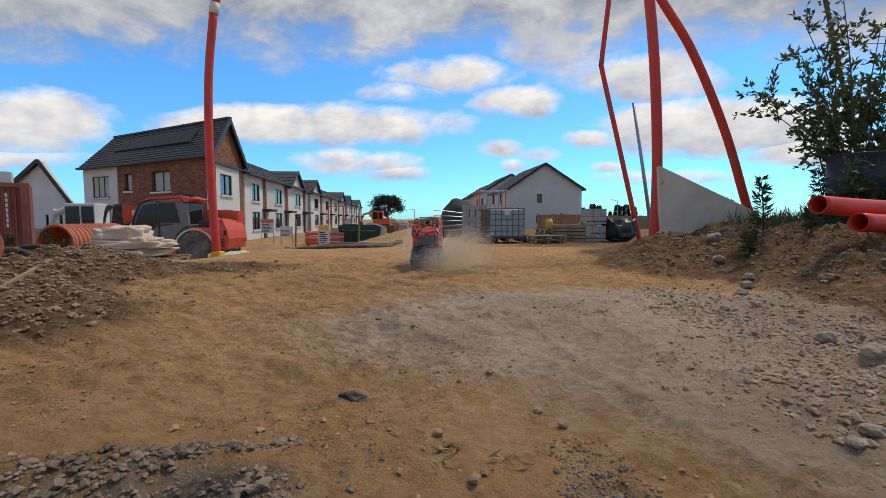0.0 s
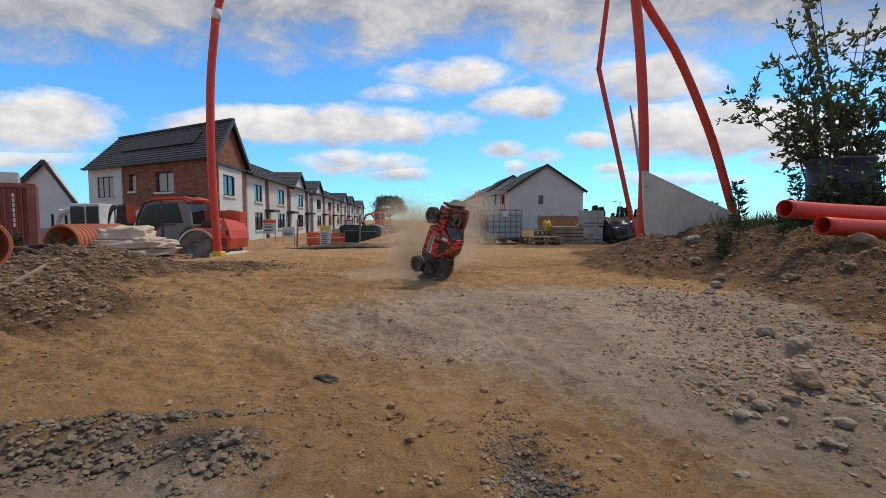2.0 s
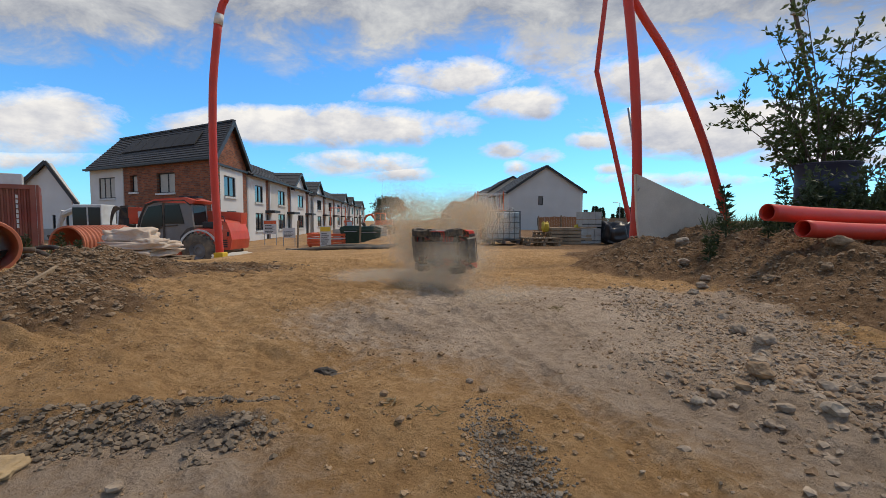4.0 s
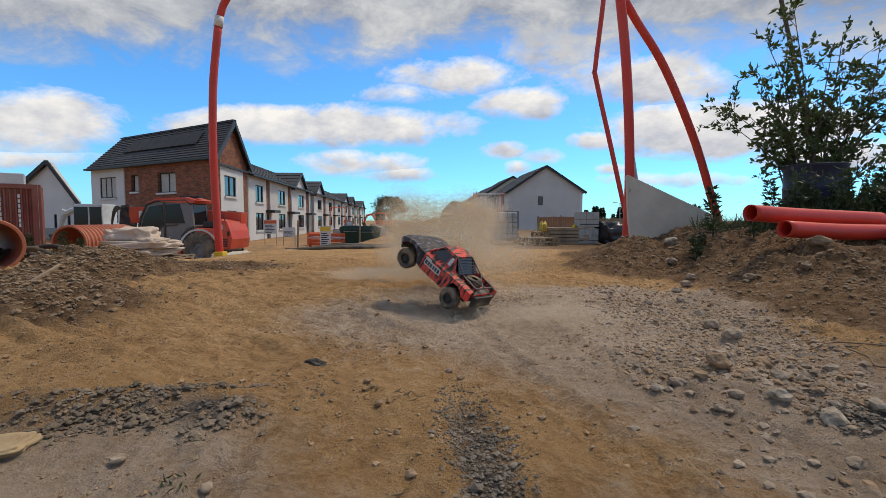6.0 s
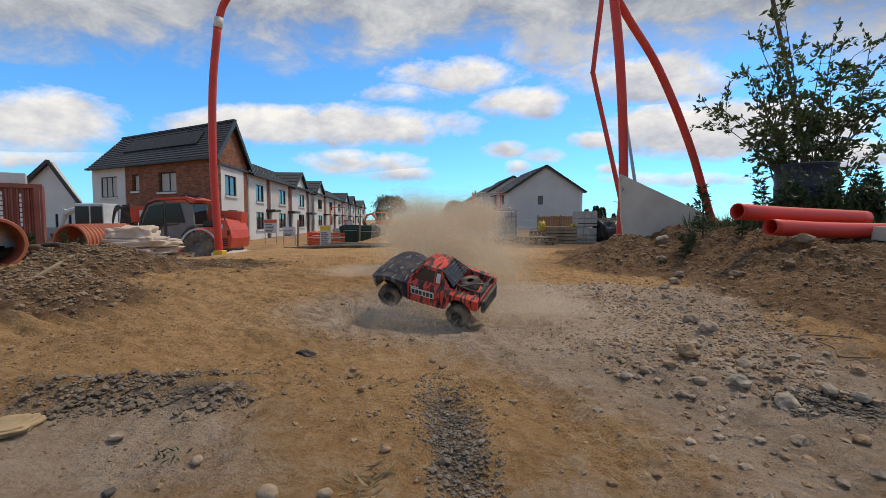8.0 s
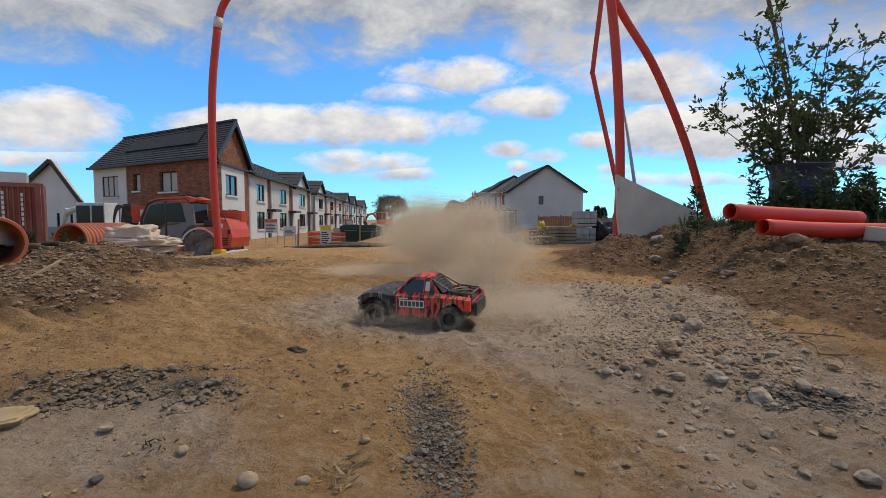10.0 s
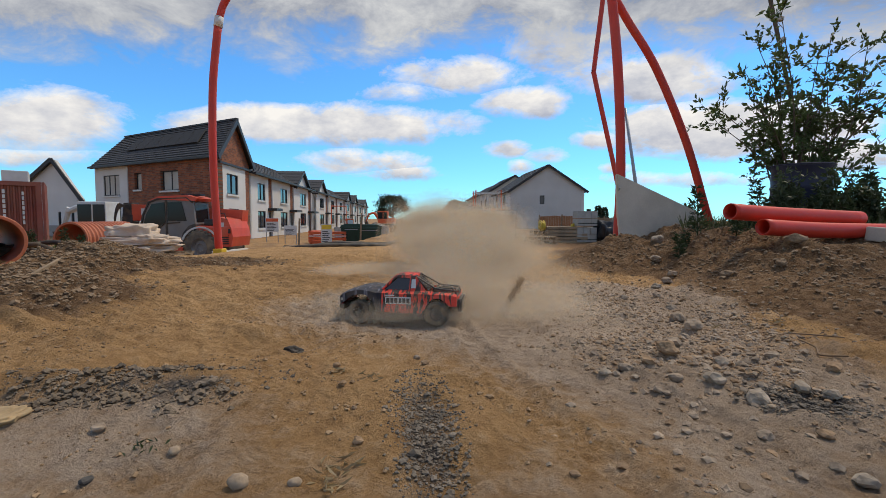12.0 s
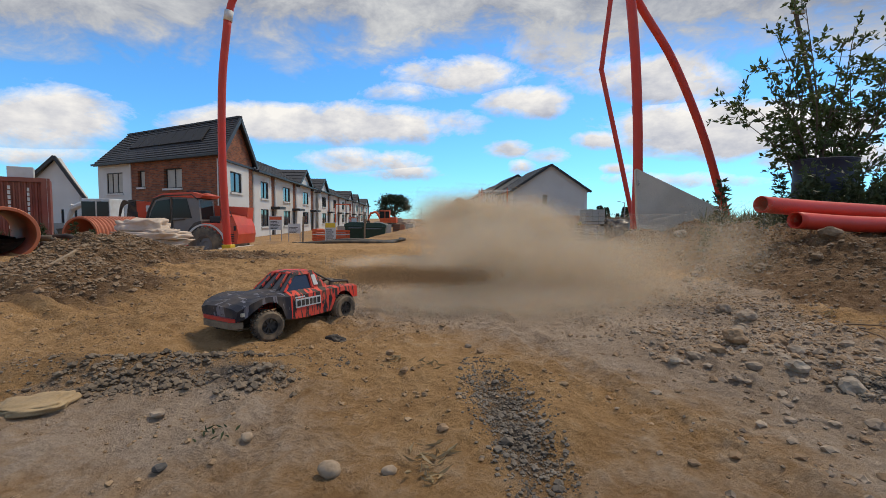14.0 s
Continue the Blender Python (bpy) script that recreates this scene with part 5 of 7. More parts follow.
def round_tree(x, y, h, r, seed, label, name="tree", leaf=0.42, n=5200):
    """A broad tree with limbs and a crown of leaf clumps with gaps."""
    rng = np.random.default_rng(seed)
    z0 = gz(x, y)
    t = thing(name, label, "tree", pose(x, y, z0))
    bm = tube(bmesh.new(), spline([(0, 0, -0.1), (0.05 * h, 0, h * 0.25), (0, 0.02 * h, h * 0.5)], 5), [0.05 * h * (1 - 0.05 * k) for k in range(11)], 8)
    pts, dirs = [], []
    for k in range(26):
        a, e = rng.uniform(0, math.tau), rng.uniform(-0.15, 1.3)
        R = r * rng.uniform(0.55, 1.0)
        c = np.array([math.cos(a) * math.cos(e) * R, math.sin(a) * math.cos(e) * R, h * 0.52 + math.sin(e) * (h * 0.48) * rng.uniform(0.75, 1.0)])
        tube(bm, spline([(0, 0, h * 0.3), (c[0] * 0.4, c[1] * 0.4, h * 0.3 + (c[2] - h * 0.3) * 0.55), tuple(c)], 4), [0.02 * h * (1 - 0.1 * q) for q in range(9)], 5)
        m = n // 26
        p = c + rng.normal(size=(m, 3)) * r * np.array([0.2, 0.2, 0.13])
        pts.append(p)
        dirs.append(rng.normal(size=(m, 3)) + (p - np.array([0, 0, h * 0.5])) * 0.4)
    part("trunk", bm, BARK, t, "dark branching trunk")
    crown("crown", t, leaves_mesh(np.concatenate(pts), np.concatenate(dirs), leaf, 0.35, rng), FAR_LEAF, "dense dark green crown with gaps")
    return t


def conifer(x, y, h, seed):
    rng = np.random.default_rng(seed)
    t = thing("far_tree", "narrow dark tree on the skyline", "tree", pose(x, y, gz(x, y)), group="skyline trees")
    part("trunk", rod([(0, 0, 0), (0, 0, h)], [0.03 * h, 0.004 * h], 6), BARK, t)
    n = 900
    f = rng.uniform(0.08, 1, n)
    a = rng.uniform(0, math.tau, n)
    rad = 0.24 * h * (1 - f) ** 0.7 * rng.uniform(0.3, 1.0, n) + 0.02 * h
    p = np.stack([np.cos(a) * rad, np.sin(a) * rad, f * h], 1)
    crown("crown", t, leaves_mesh(p, np.stack([np.cos(a), np.sin(a), rng.uniform(-0.3, 0.5, n)], 1), 0.12 * h, 0.3, rng), FAR_LEAF, "dark green crown")


scaffold()
block_wall()
tarp_heap()
fence(8.4, 12.4, 40.0, 1.35, FENCE_WOOD, "orange-brown timber panel fence before the house")
fence(12.5, 19.0, 41.0, 1.25, WOOD, "pale weathered timber fence along the plots")
round_tree(-13.2, 110.0, 7.0, 3.4, 3, "broad dark green tree at the street's end")
for k in range(11):
    conifer(47 + 1.7 * k + 0.5 * math.sin(k * 3), 150 + 4 * math.sin(k * 5), 4.6 + 1.3 * math.sin(k * 2.2), 40 + k)
for x, y, h in ((35.0, 90.0, 4.6), (28.0, 120.0, 5.0), (-7.0, 120, 4.0)):
    t = thing("street_lamp", "tall slim grey street lamp", "lamp post", pose(x, y, gz(x, y)), group="street lamps")
    part("pole", rod([(0, 0, 0), (0, 0, h)], 0.08, 6), GALV, t)
    part("arm", rod([(0, 0, h), (-0.9, 0, h + 0.15)], 0.06, 6), GALV, t)
    part("head", bx(-1.4, -0.8, -0.15, 0.15, h + 0.1, h + 0.22), GALV, t)
excavator(-11.0, 82.0, 1.2, "small orange excavator at the far end of the street", ORANGE)
for k, (x, y, r, h) in enumerate(((-8.5, 85, 3.2, 1.5), (-4.0, 95, 4.0, 1.3), (-9.5, 62, 1.6, 1.1), (14, 90, 7, 2.2), (1.5, 110, 6, 1.8), (24.0, 60, 3, 1.4))):
    bm = bmesh.new()
    bmesh.ops.create_icosphere(bm, subdivisions=4, radius=1.0)
    for v in bm.verts:
        c = v.co.copy()
        q = 1 + 0.35 * noise.fractal(c * 2.0 + Vector((k * 5, 0, 0)), 1.0, 2.0, 4)
        v.co = Vector((c.x * r, c.y * r * 0.7, max(-0.1, c.z) * h)) * q
    single("spoil_heap", bm, EARTH if k % 2 else RUBBLE, "heap of dug earth and rubble beside the street", "earth heap", pose(x, y, gz(x, y) - 0.1), "spoil heaps", smooth=False)
for k in range(5):
    x, y = -8.2 + 0.9 * k, 36 + 5 * k
    single("brick_pack", bx(-0.5, 0.5, -0.5, 0.5, 0, 0.9, bevel=0.02), BRICK if k % 2 else BLOCK, "strapped pack of bricks beside the kerb", "bricks", pose(x, y, gz(x, y), 0, 0, 20 * k), "brick packs")


# ---- the earth bank with its sapling ----
DRUM = mat("blue_drum", (0.008, 0.013, 0.04), 0.5, 0.25, 4, 0.05, dirt=0.06)


def drum():
    z = gz(4.78, 5.45)
    t = thing("plastic_drum", "dark blue open plastic drum on the bank", "drum", pose(4.78, 5.45, z - 0.02) @ Matrix.Diagonal((0.92, 0.92, 1, 1)))
    h = 1.27 - z
    prof = [(0.33, 0), (0.345, 0.05), (0.345, h * 0.3), (0.355, h * 0.33), (0.345, h * 0.36), (0.345, h * 0.64), (0.355, h * 0.67), (0.345, h * 0.7), (0.345, h - 0.04), (0.36, h - 0.02), (0.36, h), (0.335, h), (0.33, h - 0.1), (0.0, h - 0.12)]
    part("shell", lathe(bmesh.new(), prof, 40, "z"), DRUM, t, smooth=True)
    part("rim", tube(bmesh.new(), [(0.36 * math.cos(a), 0.36 * math.sin(a), h) for a in np.linspace(0, math.tau, 33)], 0.012, 6, caps=False), DRUM, t)


def willow():
    rng = np.random.default_rng(17)
    base = np.array([4.9, 5.75, gz(4.9, 5.75)])
    t = thing("willow_sapling", "bushy green willow sapling growing on the bank", "sapling", pose(*base))
    bm = bmesh.new()
    pts, dirs = [], []
    tips = []
    for k in range(17):
        a = rng.uniform(-0.6, 1.0)
        reach = rng.uniform(0.9, 2.8)
        tips.append((math.sin(a) * reach * 0.62 + rng.normal() * 0.1, rng.uniform(-0.5, 0.5), 0.55 + math.cos(a) * reach * 0.86))
    tips += [(-1.15, -0.2, 1.45), (-1.02, 0.1, 1.75), (-0.8, -0.2, 2.05), (0.9, -0.3, 1.7), (1.15, -0.2, 1.9), (1.2, 0, 1.3), (1.1, 0.1, 2.3), (0.8, -0.1, 2.5), (-0.3, 0, 2.5), (0.4, 0, 2.65), (0.1, -0.2, 2.35)]
    for tip in tips:
        tip = np.array(tip)
        mid = tip * np.array([0.35, 0.4, 0.55]) + rng.normal(size=3) * np.array([0.13, 0.13, 0.08])
        line = spline([(rng.normal() * 0.05, rng.normal() * 0.05, -0.05), tuple(mid), tuple(tip)], 7)
        m = len(line)
        tube(bm, line, [0.012 * (1 - 0.9 * i / m) + 0.002 for i in range(m)], 5)
        L = np.array([tuple(p) for p in line])
        for b in range(14):
            i = int(rng.integers(m * 2 // 5, m))
            start = L[i]
            out = rng.normal(size=3) * np.array([1, 1, 0.6]) + (tip - mid) * 0.5 + np.array([0, 0, 0.25])
            out /= np.linalg.norm(out)
            ln = rng.uniform(0.12, 0.42)
            end = start + out * ln + np.array([0, 0, -0.04])
            tube(bm, [tuple(start), tuple((start + end) / 2 + np.array([0, 0, 0.02])), tuple(end)], [0.004, 0.003, 0.0015], 4)
            q = int(6 + ln * 30)
            f = rng.uniform(0.1, 1.05, q)[:, None]
            pts.append(start + (end - start) * f + rng.normal(size=(q, 3)) * 0.012)
            dirs.append(np.tile(out, (q, 1)) + rng.normal(size=(q, 3)) * 0.75)
    part("stem", bm, BARK, t, "thin brown branching stems")
    crown("foliage", t, leaves_mesh(np.concatenate(pts), np.concatenate(dirs), 0.084, 0.23, rng), LEAF, "narrow green leaves")


def thistle(x, y, h, seed, z=None, label="tall spiky green thistle on the earth bank"):
    rng = np.random.default_rng(seed)
    z = gz(x, y) if z is None else z
    t = thing("thistle", label, "weed", pose(x, y, z - 0.01, rng.normal() * 4, rng.normal() * 4, 0), group="weeds")
    part("stalk", rod([(0, 0, 0), (0.01, 0, h * 0.5), (0, 0, h)], [0.008, 0.006, 0.002], 6), WEED, t)
    pts, dirs = [], []
    for k in range(int(40 + h * 110)):
        f = rng.uniform(0.05, 1.0)
        a = k * 2.4
        L = h * 0.20 * (1 - f) ** 0.6 + 0.015
        d = np.array([math.cos(a), math.sin(a), 0.45])
        for q in range(3):
            s = rng.uniform(0.0, 0.8)
            pts.append(np.array([0, 0, f * h]) + d * L * s * 0.8)
            dirs.append(d + rng.normal(size=3) * 0.35)
    crown("leaves", t, leaves_mesh(np.array(pts), np.array(dirs), 0.04 + 0.05 * h, 0.13, rng), WEED, "spiky green leaves")


def bush(x, y, h, seed):
    """A rank weed of many arching stems with broad leaves."""
    rng = np.random.default_rng(seed)
    t = thing("bushy_weed", "rank dark green weed growing before the blue drum", "weed", pose(x, y, gz(x, y) - 0.02), group="bushy weeds")
    bm, pts, dirs = bmesh.new(), [], []
    for k in range(9):
        a, lean = rng.uniform(0, math.tau), rng.uniform(0.1, 0.45)
        tip = np.array([math.cos(a) * lean * h, math.sin(a) * lean * h * 0.7, h * rng.uniform(0.6, 1.05)])
        tube(bm, spline([(0, 0, 0), tuple(tip * np.array([0.35, 0.35, 0.6])), tuple(tip)], 4), 0.004, 4)
        n = 46
        f = rng.uniform(0.12, 1.0, n)[:, None]
        pts.append(tip * f * np.array([1, 1, 1]) + rng.normal(size=(n, 3)) * 0.02)
        dirs.append(rng.normal(size=(n, 3)) + np.array([0, 0, 0.2]))
    tagged(part("stalk", bm, WEED, t), kind="stuff")
    crown("leaves", t, leaves_mesh(np.concatenate(pts), np.concatenate(dirs), 0.07, 0.26, rng), WEED, "broad dark green leaves")


def grass_patch(x0, x1, y0, y1, n, size, seed, material, label):
    rng = np.random.default_rng(seed)
    x, y = rng.uniform(x0, x1, n), rng.uniform(y0, y1, n)
    z = ground_z(x, y)
    p = np.stack([x, y, z], 1)
    d = np.stack([rng.normal(size=n) * 0.35, rng.normal(size=n) * 0.35, np.ones(n)], 1)
    me = leaves_mesh(p, d, size, 0.03, rng)
    me.materials.append(material)
    tagged(new("grass", me), label, "grass", kind="stuff")


drum()
willow()


def stake():
    t = thing("tree_stake", "leaning timber stake with pale tape at its top", "stake")
    part("pole", rod([(4.68, 6.1, 3.75), (5.40, 6.15, 1.2), (5.55, 6.2, gz(5.55, 6.2) - 0.1)], 0.026, 8), BARK, t)
    part("tape", bx(-0.07, 0.09, -0.03, 0.03, -0.025, 0.025, m=pose(4.80, 6.08, 3.34, 0, 8, 0)), PALE_SHEET, t, "strip of pale tape")
    part("tape", bx(-0.05, 0.07, -0.02, 0.02, -0.03, 0.03, m=pose(4.88, 6.08, 3.02, 0, -50, 0)), PALE_SHEET, t, "loose end of pale tape")


stake()
for k, (x, y, h, z) in enumerate(((2.95, 4.45, 0.52, None), (2.62, 4.15, 0.26, None), (3.95, 4.95, 0.55, None), (3.7, 6.3, 0.55, None), (3.2, 4.2, 0.22, None), (4.2, 4.7, 0.4, None), (3.75, 4.75, 0.34, None), (4.4, 4.7, 0.45, None), (2.75, 4.35, 0.2, None), (4.9, 4.8, 0.5, None), (4.6, 4.9, 0.55, None), (4.25, 4.95, 0.5, None), (5.1, 5.0, 0.6, None), (4.75, 4.75, 0.42, None), (5.4, 5.2, 0.7, None), (5.7, 5.5, 0.75, None), (5.2, 5.5, 0.7, None), (5.9, 5.3, 0.6, None))):
    thistle(x, y, h, 60 + k, z)
for k in range(16):
    bush(4.12 + 0.115 * k, 4.78 + 0.12 * math.sin(k * 2.7), 0.5 + 0.2 * math.sin(k * 1.9), 300 + k)
grass_patch(4.0, 6.0, 4.4, 6.4, 2600, 0.24, 7, GRASS, "long green grass growing on the bank")
grass_patch(3.3, 4.6, 4.6, 5.8, 700, 0.22, 8, GRASS, "thin grass on the earth bank")
grass_patch(3.9, 6.2, 4.5, 5.2, 5200, 0.19, 9, WEED, "low dark weeds behind the red ducts")
grass_patch(-6.6, -5.4, 5.9, 7.0, 260, 0.28, 10, GRASS, "ragged weeds beside the orange pipe")
for k, (x, y, h) in enumerate(((-5.55, 6.5, 0.42), (-5.85, 6.2, 0.36), (-5.2, 6.3, 0.3), (-6.4, 6.6, 0.4))):
    thistle(x, y, h, 90 + k, None, "ragged green weed beside the orange pipe")
single("concrete_kerb", bx(-0.14, 0.14, -0.1, 0.1, 0, 0.13, bevel=0.012), CONCRETE, "broken concrete kerb block at the bank's foot", "kerb", pose(4.24, 3.7, gz(4.24, 3.7) - 0.01, 4, 3, 12))


# ---- stones, clods and litter ----
def stone_mat(name, a, b):
    m = mat(name, a, 0.95, 0.3, 14, 0.3, base2=b, fine=90)
    return m


STONE = stone_mat("pale_stone", (0.22, 0.16, 0.11), (0.36, 0.275, 0.195))
STONE_BROWN = stone_mat("brown_stone", (0.24, 0.145, 0.078), (0.34, 0.225, 0.13))
STONE_GREY = stone_mat("grey_stone", (0.23, 0.18, 0.13), (0.37, 0.30, 0.225))
CLOD = stone_mat("earth_clod", (0.15, 0.094, 0.053), (0.27, 0.185, 0.113))


def rock_mesh(seed, flat=0.7, sub=2, jag=0.34):
    bm = bmesh.new()
    bmesh.ops.create_icosphere(bm, subdivisions=sub, radius=1.0)
    o = Vector((seed * 7.3, seed * 1.7, 0))
    for v in bm.verts:
        c = v.co.copy()
        k = 1 + jag * noise.noise(c * 1.1 + o) + 0.16 * noise.noise(c * 2.7 + o)
        v.co = Vector((c.x * 1.15, c.y * 0.95, c.z * flat)) * k
    return bm


def scatter(name, label, rng, xy, sizes, material, sink=0.25, kind="stuff", category="stones"):
    """Many small stones as one mesh."""
    n = len(xy)
    base = np.array([(1, 0, 0), (-1, 0, 0), (0, 1, 0), (0, -1, 0), (0, 0, 1), (0, 0, -1), (0.6, 0.6, 0.55), (-0.62, 0.55, 0.5), (0.55, -0.65, 0.5), (-0.6, -0.6, 0.55)], float)
    faces = np.array([(4, 6, 7), (4, 7, 9), (4, 9, 8), (4, 8, 6), (6, 2, 7), (7, 1, 9), (9, 3, 8), (8, 0, 6), (6, 0, 2), (7, 2, 1), (9, 1, 3), (8, 3, 0), (0, 5, 2), (2, 5, 1), (1, 5, 3), (3, 5, 0)])
    v = base[None] * rng.uniform(0.72, 1.22, (n, len(base), 1)) * np.array([1.1, 0.95, 0.8])
    a = rng.uniform(0, math.tau, n)
    c, s = np.cos(a)[:, None], np.sin(a)[:, None]
    v = np.stack([v[..., 0] * c - v[..., 1] * s, v[..., 0] * s + v[..., 1] * c, v[..., 2]], -1) * sizes[:, None, None]
    z = ground_z(xy[:, 0], xy[:, 1]) + sizes * sink
    v = v + np.stack([xy[:, 0], xy[:, 1], z], 1)[:, None]
    f = faces[None] + (np.arange(n) * len(base))[:, None, None]
    me = bpy.data.meshes.new(name)
    me.from_pydata(v.reshape(-1, 3).tolist(), [], f.reshape(-1, 3).tolist())
    me.materials.append(material)
    return tagged(new(name, me), label, category, kind=kind)


def keep(rng, n, box_, weight):
    """n spots in a rectangle, thinned by a weight of the plan."""
    out = np.zeros((0, 2))
    while len(out) < n:
        p = np.stack([rng.uniform(box_[0], box_[1], 4 * n), rng.uniform(box_[2], box_[3], 4 * n)], 1)
        w = weight(p[:, 0], p[:, 1])
        out = np.concatenate([out, p[rng.uniform(0, 1, len(p)) < w]])
    return out[:n]


rs = np.random.default_rng(23)
stony = lambda x, y: np.clip(hump(x, y, 1.3, 1.3, 0.45, 0.45) + 0.7 * hump(x, y, 1.7, 2.6, 0.5, 0.9) + 0.12 * hump(x, y, 1.1, 0.7, 0.5, 0.4), 0, 1) * (0.25 + 0.75 * (fbm(x * 3, y * 3, 2, 77) > -0.05))
xy = keep(rs, 3200, (0.5, 2.6, 0.3, 4.2), stony)
scatter("gravel", "pale broken stones strewn on the rough ground", rs, xy, np.minimum(rs.gamma(1.2, 0.0040, len(xy)) + 0.0018, 0.016), STONE, 0.05)
xy = keep(rs, 2200, (0.4, 2.6, 0.3, 4.2), stony)
scatter("gravel", "brown stones strewn on the rough ground", rs, xy, np.minimum(rs.gamma(1.2, 0.0040, len(xy)) + 0.0018, 0.016), STONE_BROWN, 0.05)
darkish = lambda x, y: np.clip(soils(x, y)[1] * 1.2, 0, 1) * np.where(x < -0.3, 0.12, 1.0)
xy = keep(rs, 3600, (-1.6, 1.6, 0.4, 1.4), darkish)
scatter("gravel", "dark grey gravel in loose patches", rs, xy, rs.gamma(2.0, 0.0011, len(xy)) + 0.0012, stone_mat("dark_gravel", (0.10, 0.08, 0.06), (0.21, 0.172, 0.13)))
xy = keep(rs, 5200, (-2.2, 2.0, 0.25, 3.2), lambda x, y: 0.08 + 0.92 * (fbm(x * 2.2, y * 2.2, 3, 51) > 0.12))
scatter("gravel", "tan crumbs and pebbles on the sand", rs, xy, rs.gamma(1.3, 0.0018, len(xy)) + 0.001, stone_mat("sand_crumb", (0.22, 0.13, 0.065), (0.36, 0.24, 0.135)))
xy = keep(rs, 950, (-1.3, -0.3, 0.82, 1.3), lambda x, y: np.clip(hump(x, y, -0.66, 1.14, 0.22, 0.05, 0.35) + hump(x, y, -0.84, 0.97, 0.18, 0.09) + hump(x, y, -0.46, 0.95, 0.08, 0.07) + hump(x, y, -0.5, 0.82, 0.04, 0.03), 0, 1))
scatter("gravel", "dark lumpy clods heaped in the foreground", rs, xy, np.minimum(rs.gamma(1.3, 0.0034, len(xy)) + 0.0016, 0.015), stone_mat("grey_clod", (0.10, 0.073, 0.049), (0.20, 0.15, 0.102)), 0.3)
heaps = lambda x, y: np.clip(mounds(x, y) * 6, 0, 1)
xy = keep(rs, 11000, (-4.6, -1.4, 2.0, 5.4), heaps)
scatter("clods", "brown earth clods on the dug heap", rs, xy, np.minimum(rs.gamma(1.1, 0.0045, len(xy)) + 0.002, 0.024), CLOD, 0.1, category="earth")
xy = keep(rs, 13000, (1.8, 4.8, 1.6, 5.6), heaps)
scatter("clods", "brown earth clods on the bank", rs, xy, np.minimum(rs.gamma(1.1, 0.0045, len(xy)) + 0.002, 0.024), CLOD, 0.1, category="earth")
ROCKS = [(1.16, 1.06, 0.036, 2), (1.21, 0.93, 0.040, 2), (1.12, 1.30, 0.047, 1), (0.93, 1.22, 0.030, 0), (1.18, 0.55, 0.026, 2), (1.49, 1.80, 0.05, 0), (1.02, 1.24, 0.03, 1), (1.28, 1.22, 0.035, 0),
         (0.84, 1.17, 0.022, 2), (1.38, 0.98, 0.03, 2), (1.43, 0.93, 0.026, 2), (1.05, 1.1, 0.026, 0), (0.97, 1.05, 0.018, 0), (1.33, 1.38, 0.04, 1), (1.2, 1.42, 0.036, 0), (1.5, 1.28, 0.028, 0), (1.62, 1.15, 0.03, 1), (1.1, 0.74, 0.024, 0),
         (1.24, 0.72, 0.02, 1), (0.98, 0.86, 0.018, 0), (1.56, 2.1, 0.05, 0), (1.35, 1.62, 0.036, 0), (1.7, 2.45, 0.035, 0), (1.5, 2.7, 0.03, 0), (1.82, 2.9, 0.04, 0), (2.0, 3.3, 0.045, 2), (2.2, 3.55, 0.05, 0), (2.45, 4.3, 0.06, 0), (2.66, 4.75, 0.09, 2), (2.35, 3.75, 0.05, 0), (3.15, 3.36, 0.085, 3), (2.9, 3.15, 0.05, 3), (2.5, 3.2, 0.05, 3), (3.4, 3.3, 0.06, 3),
         (-0.135, 0.477, 0.021, 4), (-0.028, 0.498, 0.014, 4), (-0.47, 0.51, 0.016, 5), (-0.35, 0.62, 0.014, 4), (-0.62, 0.74, 0.02, 0), (0.07, 0.66, 0.014, 1), (-0.05, 1.02, 0.016, 1), (0.02, 0.86, 0.011, 1), (0.55, 0.52, 0.012, 1), (-0.12, 1.24, 0.016, 1), (0.2, 1.3, 0.02, 1), (0.16, 1.42, 0.018, 0)]
RMATS = [STONE, STONE_BROWN, STONE_GREY, CLOD, stone_mat("round_pebble", (0.30, 0.215, 0.14), (0.40, 0.30, 0.205)), stone_mat("black_stone", (0.05, 0.045, 0.04), (0.1, 0.09, 0.08))]
RLABEL = ["pale angular stone lying on the rough ground", "brown angular stone lying on the rough ground", "grey broken stone lying on the rough ground", "large clod of brown earth on the bank", "smooth pale pebble lying on the sand", "small black stone lying on the sand"]
for k, (x, y, r, q) in enumerate(ROCKS):
    r *= 0.8 if q != 4 else 0.92
    bm = rock_mesh(k, 0.75 if q == 4 else 0.68, 3 if r > 0.03 or q == 4 else 2, 0.12 if q == 4 else 0.5)
    bmesh.ops.scale(bm, vec=(r, r, r), verts=bm.verts)
    single("stone", bm, RMATS[q], RLABEL[q], "stone", pose(x, y, gz(x, y) + r * (0.55 if q != 3 else 0.3), 0, 0, 47 * k), "loose stones", smooth=(q == 4))


DRY_ROOT = mat("dry_root", (0.22, 0.14, 0.08), 0.9, 0.3, 20, 0.3)


